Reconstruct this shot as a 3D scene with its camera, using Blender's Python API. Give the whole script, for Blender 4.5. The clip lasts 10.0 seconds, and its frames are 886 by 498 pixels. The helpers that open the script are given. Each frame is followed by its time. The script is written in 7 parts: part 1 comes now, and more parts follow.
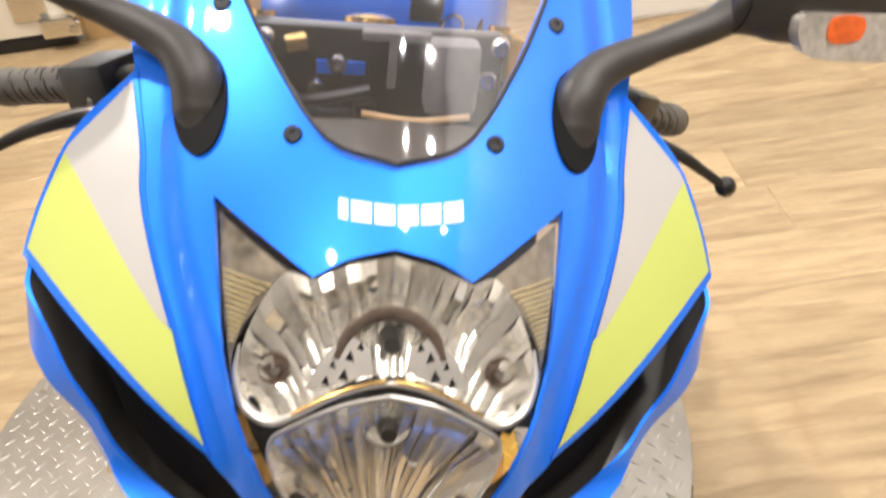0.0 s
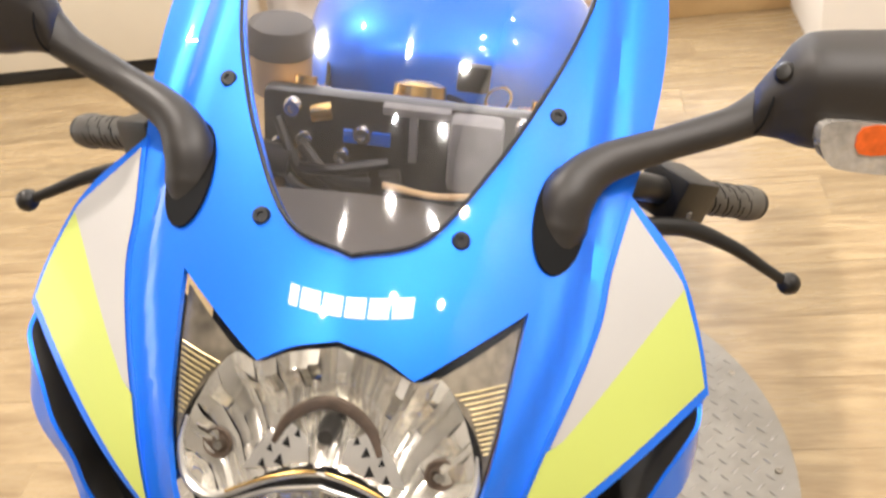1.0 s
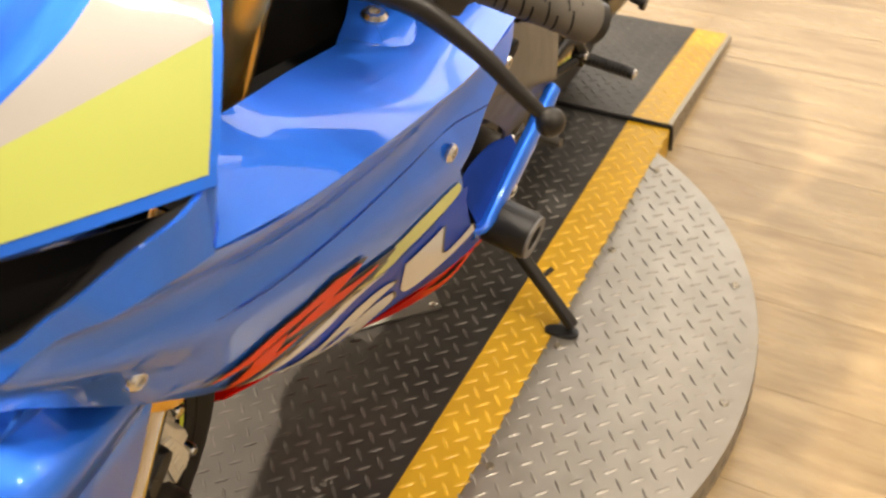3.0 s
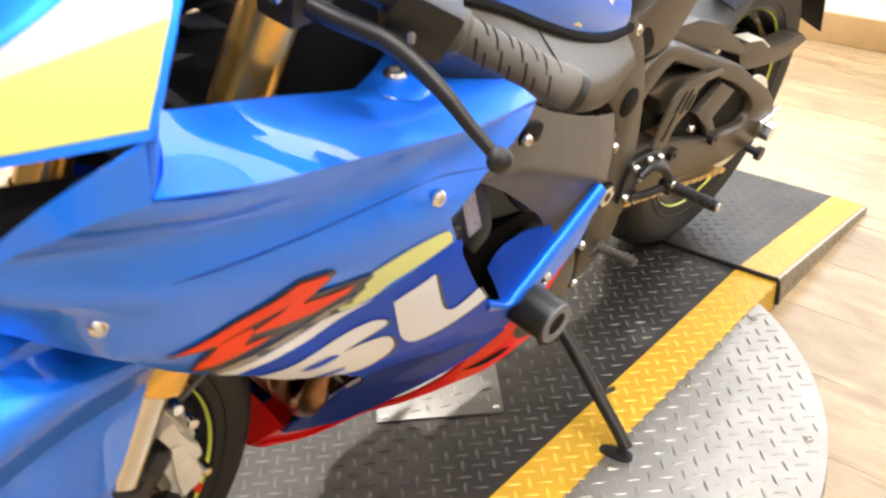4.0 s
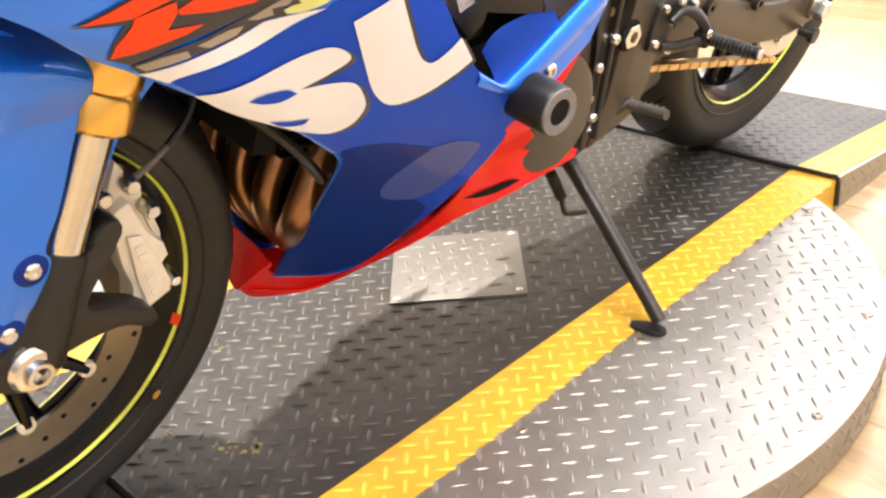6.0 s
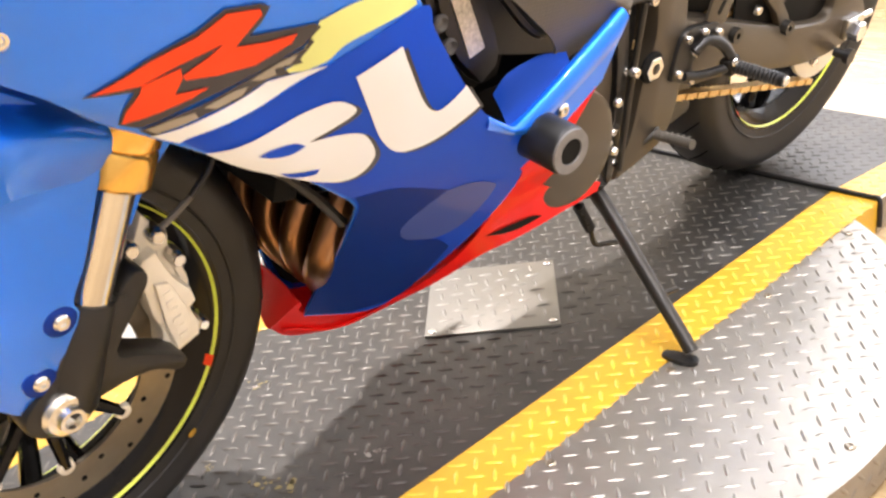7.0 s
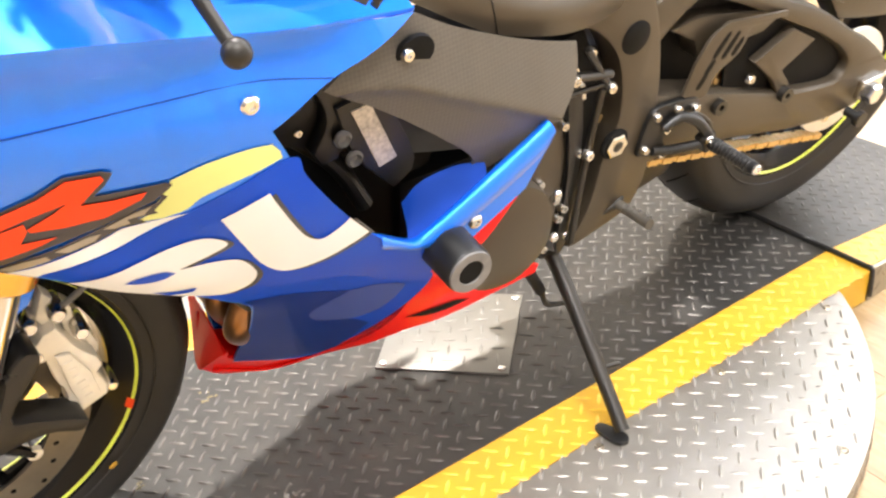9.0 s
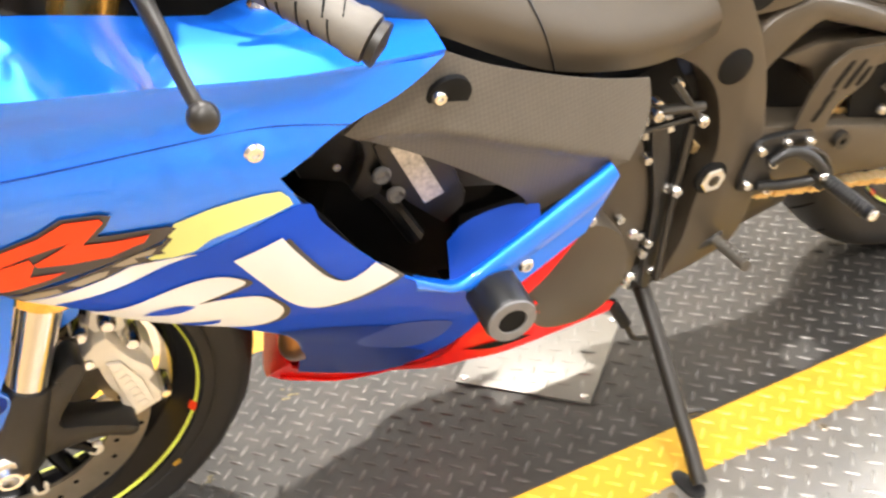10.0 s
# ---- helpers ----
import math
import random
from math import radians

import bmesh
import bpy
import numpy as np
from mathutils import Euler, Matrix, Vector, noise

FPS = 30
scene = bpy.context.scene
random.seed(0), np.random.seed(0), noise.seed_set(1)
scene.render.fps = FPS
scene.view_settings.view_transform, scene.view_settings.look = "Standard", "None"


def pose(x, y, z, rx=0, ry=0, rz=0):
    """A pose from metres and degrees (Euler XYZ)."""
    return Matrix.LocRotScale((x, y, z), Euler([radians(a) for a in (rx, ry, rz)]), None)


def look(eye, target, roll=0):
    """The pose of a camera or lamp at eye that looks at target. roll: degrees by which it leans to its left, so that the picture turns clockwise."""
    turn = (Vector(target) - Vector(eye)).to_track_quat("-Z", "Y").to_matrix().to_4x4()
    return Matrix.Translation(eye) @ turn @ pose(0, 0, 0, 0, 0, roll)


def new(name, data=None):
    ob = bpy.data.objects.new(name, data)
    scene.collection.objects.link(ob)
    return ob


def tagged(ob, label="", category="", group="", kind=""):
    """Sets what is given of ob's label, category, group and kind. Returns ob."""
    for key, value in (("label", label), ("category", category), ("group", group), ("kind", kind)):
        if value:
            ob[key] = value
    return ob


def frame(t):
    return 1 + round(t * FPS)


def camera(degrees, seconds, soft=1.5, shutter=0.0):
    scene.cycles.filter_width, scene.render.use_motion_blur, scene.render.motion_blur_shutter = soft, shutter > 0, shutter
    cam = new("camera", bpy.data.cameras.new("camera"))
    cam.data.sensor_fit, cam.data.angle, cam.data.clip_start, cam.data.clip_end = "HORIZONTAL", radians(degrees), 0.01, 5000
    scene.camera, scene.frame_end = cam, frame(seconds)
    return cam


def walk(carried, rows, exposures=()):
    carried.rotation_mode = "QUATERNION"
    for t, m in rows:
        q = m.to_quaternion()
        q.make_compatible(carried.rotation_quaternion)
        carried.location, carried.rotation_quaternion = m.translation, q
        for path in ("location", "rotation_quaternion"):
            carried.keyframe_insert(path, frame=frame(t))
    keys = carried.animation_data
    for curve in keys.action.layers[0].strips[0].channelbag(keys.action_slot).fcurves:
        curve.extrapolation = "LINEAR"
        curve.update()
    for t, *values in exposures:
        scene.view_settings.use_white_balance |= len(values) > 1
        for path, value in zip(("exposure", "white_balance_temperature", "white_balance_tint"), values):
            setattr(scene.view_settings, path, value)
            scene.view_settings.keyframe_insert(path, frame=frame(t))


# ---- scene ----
cam = camera(49.0, 10.0, soft=2.4, shutter=0.5)
PATH = [
    (0, (1.243, -0.144, 1.3), (-0.366, -0.089, 0.113), -7.2),
    (0.5, (1.215, -0.06, 1.319), (-0.441, -0.184, 0.205), -8.4),
    (1, (1.204, 0.019, 1.316), (-0.42, -0.342, 0.207), -10.3),
    (1.5, (1.189, 0.093, 1.277), (-0.352, -0.403, 0.103), -11.2),
    (2, (1.122, 0.173, 1.213), (-0.335, -0.31, -0.069), -6.1),
    (2.5, (1.0, 0.267, 1.151), (-0.327, -0.32, -0.226), -2.3),
    (2.7, (0.977, 0.297, 1.135), (-0.337, -0.334, -0.235), -3.5),
    (3.8, (0.986, 0.567, 1.101), (-0.253, -0.568, 0.017), -3.0),
    (4, (0.977, 0.571, 1.068), (-0.29, -0.587, 0.041), -3.1),
    (4.5, (0.966, 0.562, 0.958), (-0.347, -0.539, -0.073), 1.6),
    (5, (0.96, 0.596, 0.856), (-0.385, -0.554, -0.076), -0.1),
    (5.5, (0.97, 0.626, 0.779), (-0.293, -0.599, -0.172), -2.5),
    (5.7, (0.964, 0.635, 0.772), (-0.265, -0.622, -0.183), -3.9),
    (6.8, (0.927, 0.681, 0.776), (-0.214, -0.7, -0.112), -7.9),
    (7, (0.92, 0.691, 0.795), (-0.196, -0.709, -0.096), -8.7),
    (7.5, (0.906, 0.739, 0.847), (-0.178, -0.665, -0.077), -11.3),
    (8, (0.861, 0.781, 0.908), (-0.226, -0.622, -0.015), -11.2),
    (8.5, (0.772, 0.771, 0.948), (-0.235, -0.646, -0.042), -9.6),
    (9, (0.684, 0.738, 0.965), (-0.215, -0.701, -0.094), -5.7),
    (9.5, (0.624, 0.726, 0.983), (-0.183, -0.745, -0.105), -4.9),
    (10, (0.527, 0.729, 0.99), (-0.039, -0.852, -0.097), -8.1),
]
walk(cam, [(t, look(eye, target, roll)) for t, eye, target, roll in PATH], exposures=[(0, -1.00, 6750, 15), (1.5, -1.08, 7400, 15), (2.0, -1.22, 8100, 16), (2.7, -1.28, 8600, 16), (3.8, -0.50, 6450, 14), (4.6, -0.45, 6650, 16), (5.4, -0.18, 6850, 18), (7.0, -0.03, 6550, 18), (8.0, 0.07, 6450, 15), (9.0, 0.10, 6600, 14), (10, 0.20, 6650, 13)])

# ---------- light ----------
world = bpy.data.worlds.new("world")
scene.world = world
world.use_nodes = True
world.node_tree.nodes["Background"].inputs[0].default_value = (0.9, 0.95, 1.0, 1)
world.node_tree.nodes["Background"].inputs[1].default_value = 0.08
FLOOR = -0.068
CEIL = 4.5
# first lamp fits the bike's cast shadow; the rest are unseen added fills
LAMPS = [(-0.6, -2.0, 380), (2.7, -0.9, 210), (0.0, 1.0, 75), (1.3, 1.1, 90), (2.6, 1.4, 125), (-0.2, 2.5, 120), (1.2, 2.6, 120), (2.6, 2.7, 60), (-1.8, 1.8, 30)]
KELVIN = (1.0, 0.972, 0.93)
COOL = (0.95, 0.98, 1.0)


# ---------- materials ----------
def material(name, color, rough=0.5, metal=0.0, coat=0.0, var=0.08, scale=30.0, bump=0.0, bump_scale=200.0,
             rough_var=0.1, dirt=None, emit=0.0, rand=0.0, coat_rough=0.03, spec=0.5, wide=0.0, island=0.0, weave=0.0):
    m = bpy.data.materials.new(name)
    m.use_nodes = True
    nt = m.node_tree
    b = nt.nodes["Principled BSDF"]
    L = nt.links.new
    co = nt.nodes.new("ShaderNodeTexCoord")

    def noise_node(sc, detail=4.0):
        n = nt.nodes.new("ShaderNodeTexNoise")
        n.inputs["Scale"].default_value = sc
        n.inputs["Detail"].default_value = detail
        L(co.outputs["Object"], n.inputs["Vector"])
        return n
    n1 = noise_node(scale)
    n2 = noise_node(scale * 0.12 + 1.5)
    hsv = nt.nodes.new("ShaderNodeHueSaturation")
    hsv.inputs["Color"].default_value = (*color, 1)
    add = nt.nodes.new("ShaderNodeMath")
    add.operation = "ADD"
    L(n1.outputs[0], add.inputs[0])
    L(n2.outputs[0], add.inputs[1])
    mr = nt.nodes.new("ShaderNodeMapRange")
    mr.inputs[1].default_value, mr.inputs[2].default_value = 0.6, 1.4
    mr.inputs[3].default_value, mr.inputs[4].default_value = 1 - var - wide, 1 + var + wide
    L(add.outputs[0], mr.inputs[0])
    value = mr.outputs[0]
    if rand or island:
        oi = nt.nodes.new("ShaderNodeObjectInfo" if rand else "ShaderNodeNewGeometry")
        span = rand or island
        r = nt.nodes.new("ShaderNodeMapRange")
        r.inputs[3].default_value, r.inputs[4].default_value = 1 - span, 1 + span
        L(oi.outputs["Random" if rand else "Random Per Island"], r.inputs[0])
        mul = nt.nodes.new("ShaderNodeMath")
        mul.operation = "MULTIPLY"
        L(value, mul.inputs[0])
        L(r.outputs[0], mul.inputs[1])
        value = mul.outputs[0]
    L(value, hsv.inputs["Value"])
    out = hsv.outputs[0]
    if dirt:
        mix = nt.nodes.new("ShaderNodeMixRGB")
        mix.inputs[2].default_value = (*dirt, 1)
        n3 = noise_node(9.0, 8.0)
        m3 = nt.nodes.new("ShaderNodeMapRange")
        m3.inputs[1].default_value, m3.inputs[2].default_value = 0.52, 0.72
        m3.inputs[4].default_value = 0.65
        L(n3.outputs[0], m3.inputs[0])
        L(m3.outputs[0], mix.inputs[0])
        L(out, mix.inputs[1])
        out = mix.outputs[0]
    if weave:
        ck = nt.nodes.new("ShaderNodeTexChecker")
        ck.inputs["Scale"].default_value = 1 / weave
        ck.inputs["Color1"].default_value, ck.inputs["Color2"].default_value = (1, 1, 1, 1), (0.84, 0.84, 0.84, 1)
        mp = nt.nodes.new("ShaderNodeMapping")
        mp.inputs["Rotation"].default_value = (0, radians(45), 0)
        mp.inputs["Scale"].default_value = (1, 0, 1)
        L(co.outputs["Object"], mp.inputs[0])
        L(mp.outputs[0], ck.inputs[0])
        wm = nt.nodes.new("ShaderNodeMixRGB")
        wm.blend_type = "MULTIPLY"
        wm.inputs[0].default_value = 1.0
        L(out, wm.inputs[1])
        L(ck.outputs[0], wm.inputs[2])
        out = wm.outputs[0]
    L(out, b.inputs["Base Color"])
    rr = nt.nodes.new("ShaderNodeMapRange")
    rr.inputs[1].default_value, rr.inputs[2].default_value = 0.3, 0.7
    rr.inputs[3].default_value, rr.inputs[4].default_value = max(0.02, rough - rough_var * rough), min(1, rough + rough_var * rough)
    L(n2.outputs[0], rr.inputs[0])
    L(rr.outputs[0], b.inputs["Roughness"])
    b.inputs["Metallic"].default_value = metal
    b.inputs["Coat Weight"].default_value = coat
    b.inputs["Coat Roughness"].default_value = coat_rough
    b.inputs["Specular IOR Level"].default_value = spec
    if bump:
        bn = nt.nodes.new("ShaderNodeBump")
        bn.inputs["Strength"].default_value = 0.5
        bn.inputs["Distance"].default_value = bump
        nb = noise_node(bump_scale)
        L(nb.outputs[0], bn.inputs["Height"])
        L(bn.outputs[0], b.inputs["Normal"])
    if emit:
        b.inputs["Emission Color"].default_value = (*color, 1)
        b.inputs["Emission Strength"].default_value = emit
    return m


def clear(name, color, rough=0.02, alpha=0.12, spec=0.5):
    """Thin clear plastic: mostly see-through, with a glossy film."""
    m = bpy.data.materials.new(name)
    m.use_nodes = True
    nt = m.node_tree
    nt.nodes.remove(nt.nodes["Principled BSDF"])
    t = nt.nodes.new("ShaderNodeBsdfTransparent")
    t.inputs[0].default_value = (*color, 1)
    g = nt.nodes.new("ShaderNodeBsdfGlossy")
    g.inputs["Roughness"].default_value = rough
    fr = nt.nodes.new("ShaderNodeFresnel")
    fr.inputs[0].default_value = 1.45
    mr = nt.nodes.new("ShaderNodeMapRange")
    mr.inputs[3].default_value = alpha * 0.5
    mr.inputs[4].default_value = 0.9
    nt.links.new(fr.outputs[0], mr.inputs[0])
    mix = nt.nodes.new("ShaderNodeMixShader")
    nt.links.new(mr.outputs[0], mix.inputs[0])
    nt.links.new(t.outputs[0], mix.inputs[1])
    nt.links.new(g.outputs[0], mix.inputs[2])
    nt.links.new(mix.outputs[0], nt.nodes["Material Output"].inputs[0])
    return m


def wood(name, dark, light, rough, rand, along="Y", stretch=9.0, scale=1.0, spec=0.5, scuff=None):
    m = bpy.data.materials.new(name)
    m.use_nodes = True
    nt = m.node_tree
    L = nt.links.new
    b = nt.nodes["Principled BSDF"]
    co = nt.nodes.new("ShaderNodeTexCoord")
    oi = nt.nodes.new("ShaderNodeObjectInfo")
    vm = nt.nodes.new("ShaderNodeVectorMath")
    vm.operation = "SCALE"
    vm.inputs[0].default_value = (7.3, 13.1, 3.7)
    L(oi.outputs["Random"], vm.inputs["Scale"])
    va = nt.nodes.new("ShaderNodeVectorMath")
    L(co.outputs["Object"], va.inputs[0])
    L(vm.outputs[0], va.inputs[1])
    mp = nt.nodes.new("ShaderNodeMapping")
    mp.inputs["Scale"].default_value = (stretch, 1, 1) if along == "Y" else (1, stretch, stretch)
    L(va.outputs[0], mp.inputs[0])
    n = nt.nodes.new("ShaderNodeTexNoise")
    n.inputs["Scale"].default_value = 2.2 * scale
    n.inputs["Detail"].default_value = 9
    n.inputs["Roughness"].default_value = 0.62
    n.inputs["Distortion"].default_value = 0.35
    L(mp.outputs[0], n.inputs["Vector"])
    cr = nt.nodes.new("ShaderNodeValToRGB")
    cr.color_ramp.elements[0].position, cr.color_ramp.elements[0].color = 0.33, (*dark, 1)
    cr.color_ramp.elements[1].position, cr.color_ramp.elements[1].color = 0.62, (*light, 1)
    L(n.outputs[0], cr.inputs[0])
    hsv = nt.nodes.new("ShaderNodeHueSaturation")
    r = nt.nodes.new("ShaderNodeMapRange")
    r.inputs[3].default_value, r.inputs[4].default_value = 1 - rand, 1 + rand
    L(oi.outputs["Random"], r.inputs[0])
    L(r.outputs[0], hsv.inputs["Value"])
    L(cr.outputs[0], hsv.inputs["Color"])
    out = hsv.outputs[0]
    if scuff:
        # worn rings and long grey smears on the boards round the turntable
        geo = nt.nodes.new("ShaderNodeNewGeometry")
        off = nt.nodes.new("ShaderNodeVectorMath")
        off.inputs[1].default_value = (-scuff[0], -scuff[1], 0.068)
        L(geo.outputs["Position"], off.inputs[0])
        wob = nt.nodes.new("ShaderNodeTexNoise")
        wob.inputs["Scale"].default_value = 1.7
        wob.inputs["Detail"].default_value = 5
        L(off.outputs[0], wob.inputs["Vector"])
        ln = nt.nodes.new("ShaderNodeVectorMath")
        ln.operation = "LENGTH"
        L(off.outputs[0], ln.inputs[0])
        sm = nt.nodes.new("ShaderNodeMath")
        sm.operation = "MULTIPLY_ADD"
        sm.inputs[1].default_value = 0.10
        L(wob.outputs[0], sm.inputs[0])
        L(ln.outputs["Value"], sm.inputs[2])
        ramp = nt.nodes.new("ShaderNodeValToRGB")
        e = ramp.color_ramp.elements
        e[0].position, e[0].color = 0.80, (0, 0, 0, 1)
        e[1].position, e[1].color = 0.835, (0.75, 0.75, 0.75, 1)
        for p, v in ((0.86, 0.12), (0.905, 0.15), (0.925, 0.9), (0.95, 0.2), (1.0, 0.0)):
            k = e.new(p)
            k.color = (v, v, v, 1)
        L(sm.outputs[0], ramp.inputs[0])
        patchy = nt.nodes.new("ShaderNodeMapRange")
        patchy.inputs[1].default_value, patchy.inputs[2].default_value = 0.42, 0.62
        patchy.inputs[4].default_value = 0.85
        L(wob.outputs[0], patchy.inputs[0])
        amount = nt.nodes.new("ShaderNodeMath")
        amount.operation = "MULTIPLY"
        L(ramp.outputs[0], amount.inputs[0])
        L(patchy.outputs[0], amount.inputs[1])
        mixs = nt.nodes.new("ShaderNodeMixRGB")
        mixs.inputs[2].default_value = (0.26, 0.17, 0.085, 1)
        L(amount.outputs[0], mixs.inputs[0])
        L(out, mixs.inputs[1])
        out = mixs.outputs[0]
    L(out, b.inputs["Base Color"])
    rr = nt.nodes.new("ShaderNodeMapRange")
    rr.inputs[3].default_value, rr.inputs[4].default_value = rough + 0.08, rough - 0.06
    L(n.outputs[0], rr.inputs[0])
    L(rr.outputs[0], b.inputs["Roughness"])
    b.inputs["Specular IOR Level"].default_value = spec
    bn = nt.nodes.new("ShaderNodeBump")
    bn.inputs["Strength"].default_value = 0.25
    bn.inputs["Distance"].default_value = 0.0008
    L(n.outputs[0], bn.inputs["Height"])
    L(bn.outputs[0], b.inputs["Normal"])
    return m


BLUE = material("blue_paint", (0.003, 0.182, 0.92), 0.42, 0.55, 1.0, 0.03, 4.0, rough_var=0.05, spec=0.3)
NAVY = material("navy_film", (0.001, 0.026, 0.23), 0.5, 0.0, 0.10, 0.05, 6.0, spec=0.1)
# the blue paint again, darkened for the shaded vent wall
SHADEBLUE = material("shaded_blue_paint", (0.001, 0.034, 0.26), 0.6, 0.0, 0.0, 0.05, 6.0, spec=0.1)
GHOST = material("grey_blue_film", (0.045, 0.085, 0.36), 0.5, 0.0, 0.25, 0.04, 6.0, spec=0.1)
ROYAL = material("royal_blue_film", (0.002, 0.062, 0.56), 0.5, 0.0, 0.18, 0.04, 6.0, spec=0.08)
LIME = material("lime_film", (0.44, 0.50, 0.115), 0.45, 0.0, 0.4, 0.03, 8.0)
STRIPE = material("rim_stripe_film", (0.74, 0.86, 0.10), 0.4, 0.0, 0.3, 0.03, 8.0)
PALELIME = material("pale_lime_film", (0.66, 0.72, 0.25), 0.45, 0.0, 0.3, 0.03, 8.0)
DARKFILM = material("dark_film", (0.022, 0.020, 0.026), 0.45, 0.0, 0.2, 0.1, 20.0)
WHITE = material("white_film", (0.76, 0.80, 0.86), 0.45, 0.0, 0.3, 0.03, 8.0)
PEARL = material("pearl_grey_film", (0.42, 0.405, 0.38), 0.4, 0.1, 0.8, 0.04, 8.0)
ORANGE = material("orange_film", (0.85, 0.06, 0.010), 0.5, 0.0, 0.15, 0.04, 8.0, spec=0.15)
RED = material("red_paint", (0.80, 0.010, 0.007), 0.5, 0.0, 0.3, 0.04, 7.0, spec=0.12)
GREYTXT = material("grey_film", (0.30, 0.27, 0.22), 0.45, 0.2, 0.4, 0.1, 20.0)
BLACK = material("black_plastic", (0.007, 0.007, 0.007), 0.42, 0.0, 0.0, 0.25, 60.0, 0.0003, 900.0)
SATIN = material("satin_black", (0.018, 0.016, 0.013), 0.40, 0.3, 0.1, 0.15, 20.0, 0.0002, 700.0)
BRONZE = material("bronze_black_cover", (0.062, 0.050, 0.035), 0.44, 0.35, 0.10, 0.12, 12.0, 0.0002, 600.0)
# near-black that paints in unlit insides, holes and slots; also real black parts
VOID = material("unlit_inside_and_black", (0.004, 0.004, 0.004), 0.7, 0.0, 0.0, 0.3, 15.0, spec=0.15)
RUBBER = material("tyre_rubber", (0.013, 0.0125, 0.012), 0.55, 0.0, 0.0, 0.25, 14.0, 0.0005, 260.0, wide=0.15)
GRIP = material("grip_rubber", (0.072, 0.064, 0.052), 0.55, 0.0, 0.0, 0.30, 30.0, 0.0004, 500.0, wide=0.15)
WORN = material("worn_grey_rubber", (0.16, 0.155, 0.15), 0.6, 0.0, 0.0, 0.3, 60.0)
RIM = material("rim_black", (0.005, 0.005, 0.006), 0.16, 0.0, 0.15, 0.15, 10.0, spec=0.15)
STEEL = material("bright_steel", (0.72, 0.70, 0.66), 0.22, 1.0, 0.0, 0.1, 60.0)
CHROME = material("chrome", (0.62, 0.60, 0.56), 0.10, 1.0, 0.0, 0.06, 30.0)
CAST = material("cast_caliper", (0.80, 0.76, 0.66), 0.45, 0.10, 0.0, 0.10, 50.0, 0.0004, 500.0)
DISC = material("brake_disc", (0.32, 0.28, 0.22), 0.35, 0.9, 0.0, 0.12, 60.0)
GOLD = material("gold_anodised", (0.85, 0.50, 0.12), 0.22, 0.85, 0.0, 0.06, 20.0)
CHAIN = material("gold_chain", (0.72, 0.50, 0.22), 0.36, 0.7, 0.0, 0.25, 60.0)
HEADER = material("heat_tinted_steel", (0.34, 0.175, 0.085), 0.30, 0.9, 0.0, 0.3, 9.0, wide=0.2)
CARBON = material("carbon_look", (0.085, 0.076, 0.064), 0.46, 0.15, 0.0, 0.10, 300.0, 0.0003, 500.0, weave=0.0032)
STAIN = material("dull_paint_stain", (0.17, 0.135, 0.05), 0.5, 0.0, 0.0, 0.3, 90.0)
SCUFF = material("pale_scuff", (0.22, 0.21, 0.19), 0.5, 0.2, 0.0, 0.3, 90.0)
LABEL = material("foil_label", (0.55, 0.53, 0.48), 0.4, 0.5, 0.0, 0.5, 220.0)
PLATE = material("tread_plate", (0.32, 0.298, 0.262), 0.42, 0.8, 0.0, 0.10, 18.0, 0.0003, 300.0, wide=0.10, dirt=(0.27, 0.245, 0.21))
# copy of the plate, warmer and lighter for the floor light it reflects
SKIRT = material("skirt_plate_lit", (0.36, 0.32, 0.25), 0.45, 0.85, 0.0, 0.10, 18.0, 0.0003, 300.0)
PLATEB = material("tread_plate_black", (0.061, 0.058, 0.053), 0.47, 0.75, 0.0, 0.20, 18.0, 0.0003, 260.0, dirt=(0.082, 0.074, 0.064))
# lugs lighter than the black plate, for worn tips and for lit relief
LUGB = material("tread_lug_worn_lit", (0.104, 0.098, 0.088), 0.42, 0.75, 0.0, 0.25, 60.0)
YELLOW = material("yellow_deck_paint", (0.52, 0.295, 0.020), 0.42, 0.0, 0.0, 0.10, 20.0, 0.0003, 260.0, dirt=(0.47, 0.26, 0.022))
# yellow lugs painted lighter than the strip so their lit relief shows
LUGY = material("yellow_lug_lit", (0.72, 0.43, 0.045), 0.30, 0.0, 0.0, 0.3, 70.0)
BRIGHT = material("bright_tread_plate", (0.225, 0.215, 0.192), 0.46, 0.85, 0.0, 0.06, 20.0)
# two unseen walls darkened to hold back bounce light and paint reflections
WALL_DIMMED = material("dimmed_wall_paint", (0.13, 0.122, 0.115), 0.7, 0.0, 0.0, 0.03, 6.0, 0.0003, 90.0)
WALL_HALF_DIMMED = material("half_dimmed_wall_paint", (0.36, 0.35, 0.335), 0.7, 0.0, 0.0, 0.03, 6.0, 0.0003, 90.0)
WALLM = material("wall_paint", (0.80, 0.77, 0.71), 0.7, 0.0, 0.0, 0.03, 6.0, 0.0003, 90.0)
CREAM = material("door_paint", (0.66, 0.60, 0.48), 0.55, 0.0, 0.0, 0.04, 5.0)
CEILM = material("ceiling_paint", (0.48, 0.48, 0.48), 0.8, 0.0, 0.0, 0.03, 5.0)
FLOORW = wood("laminate", (0.236, 0.158, 0.080), (0.382, 0.280, 0.155), 0.27, 0.10, "Y", 8.0, 2.1, scuff=(0.0, -0.354))
BOARDW = wood("baseboard_wood", (0.30, 0.18, 0.07), (0.48, 0.32, 0.15), 0.4, 0.05, "Y", 9.0)
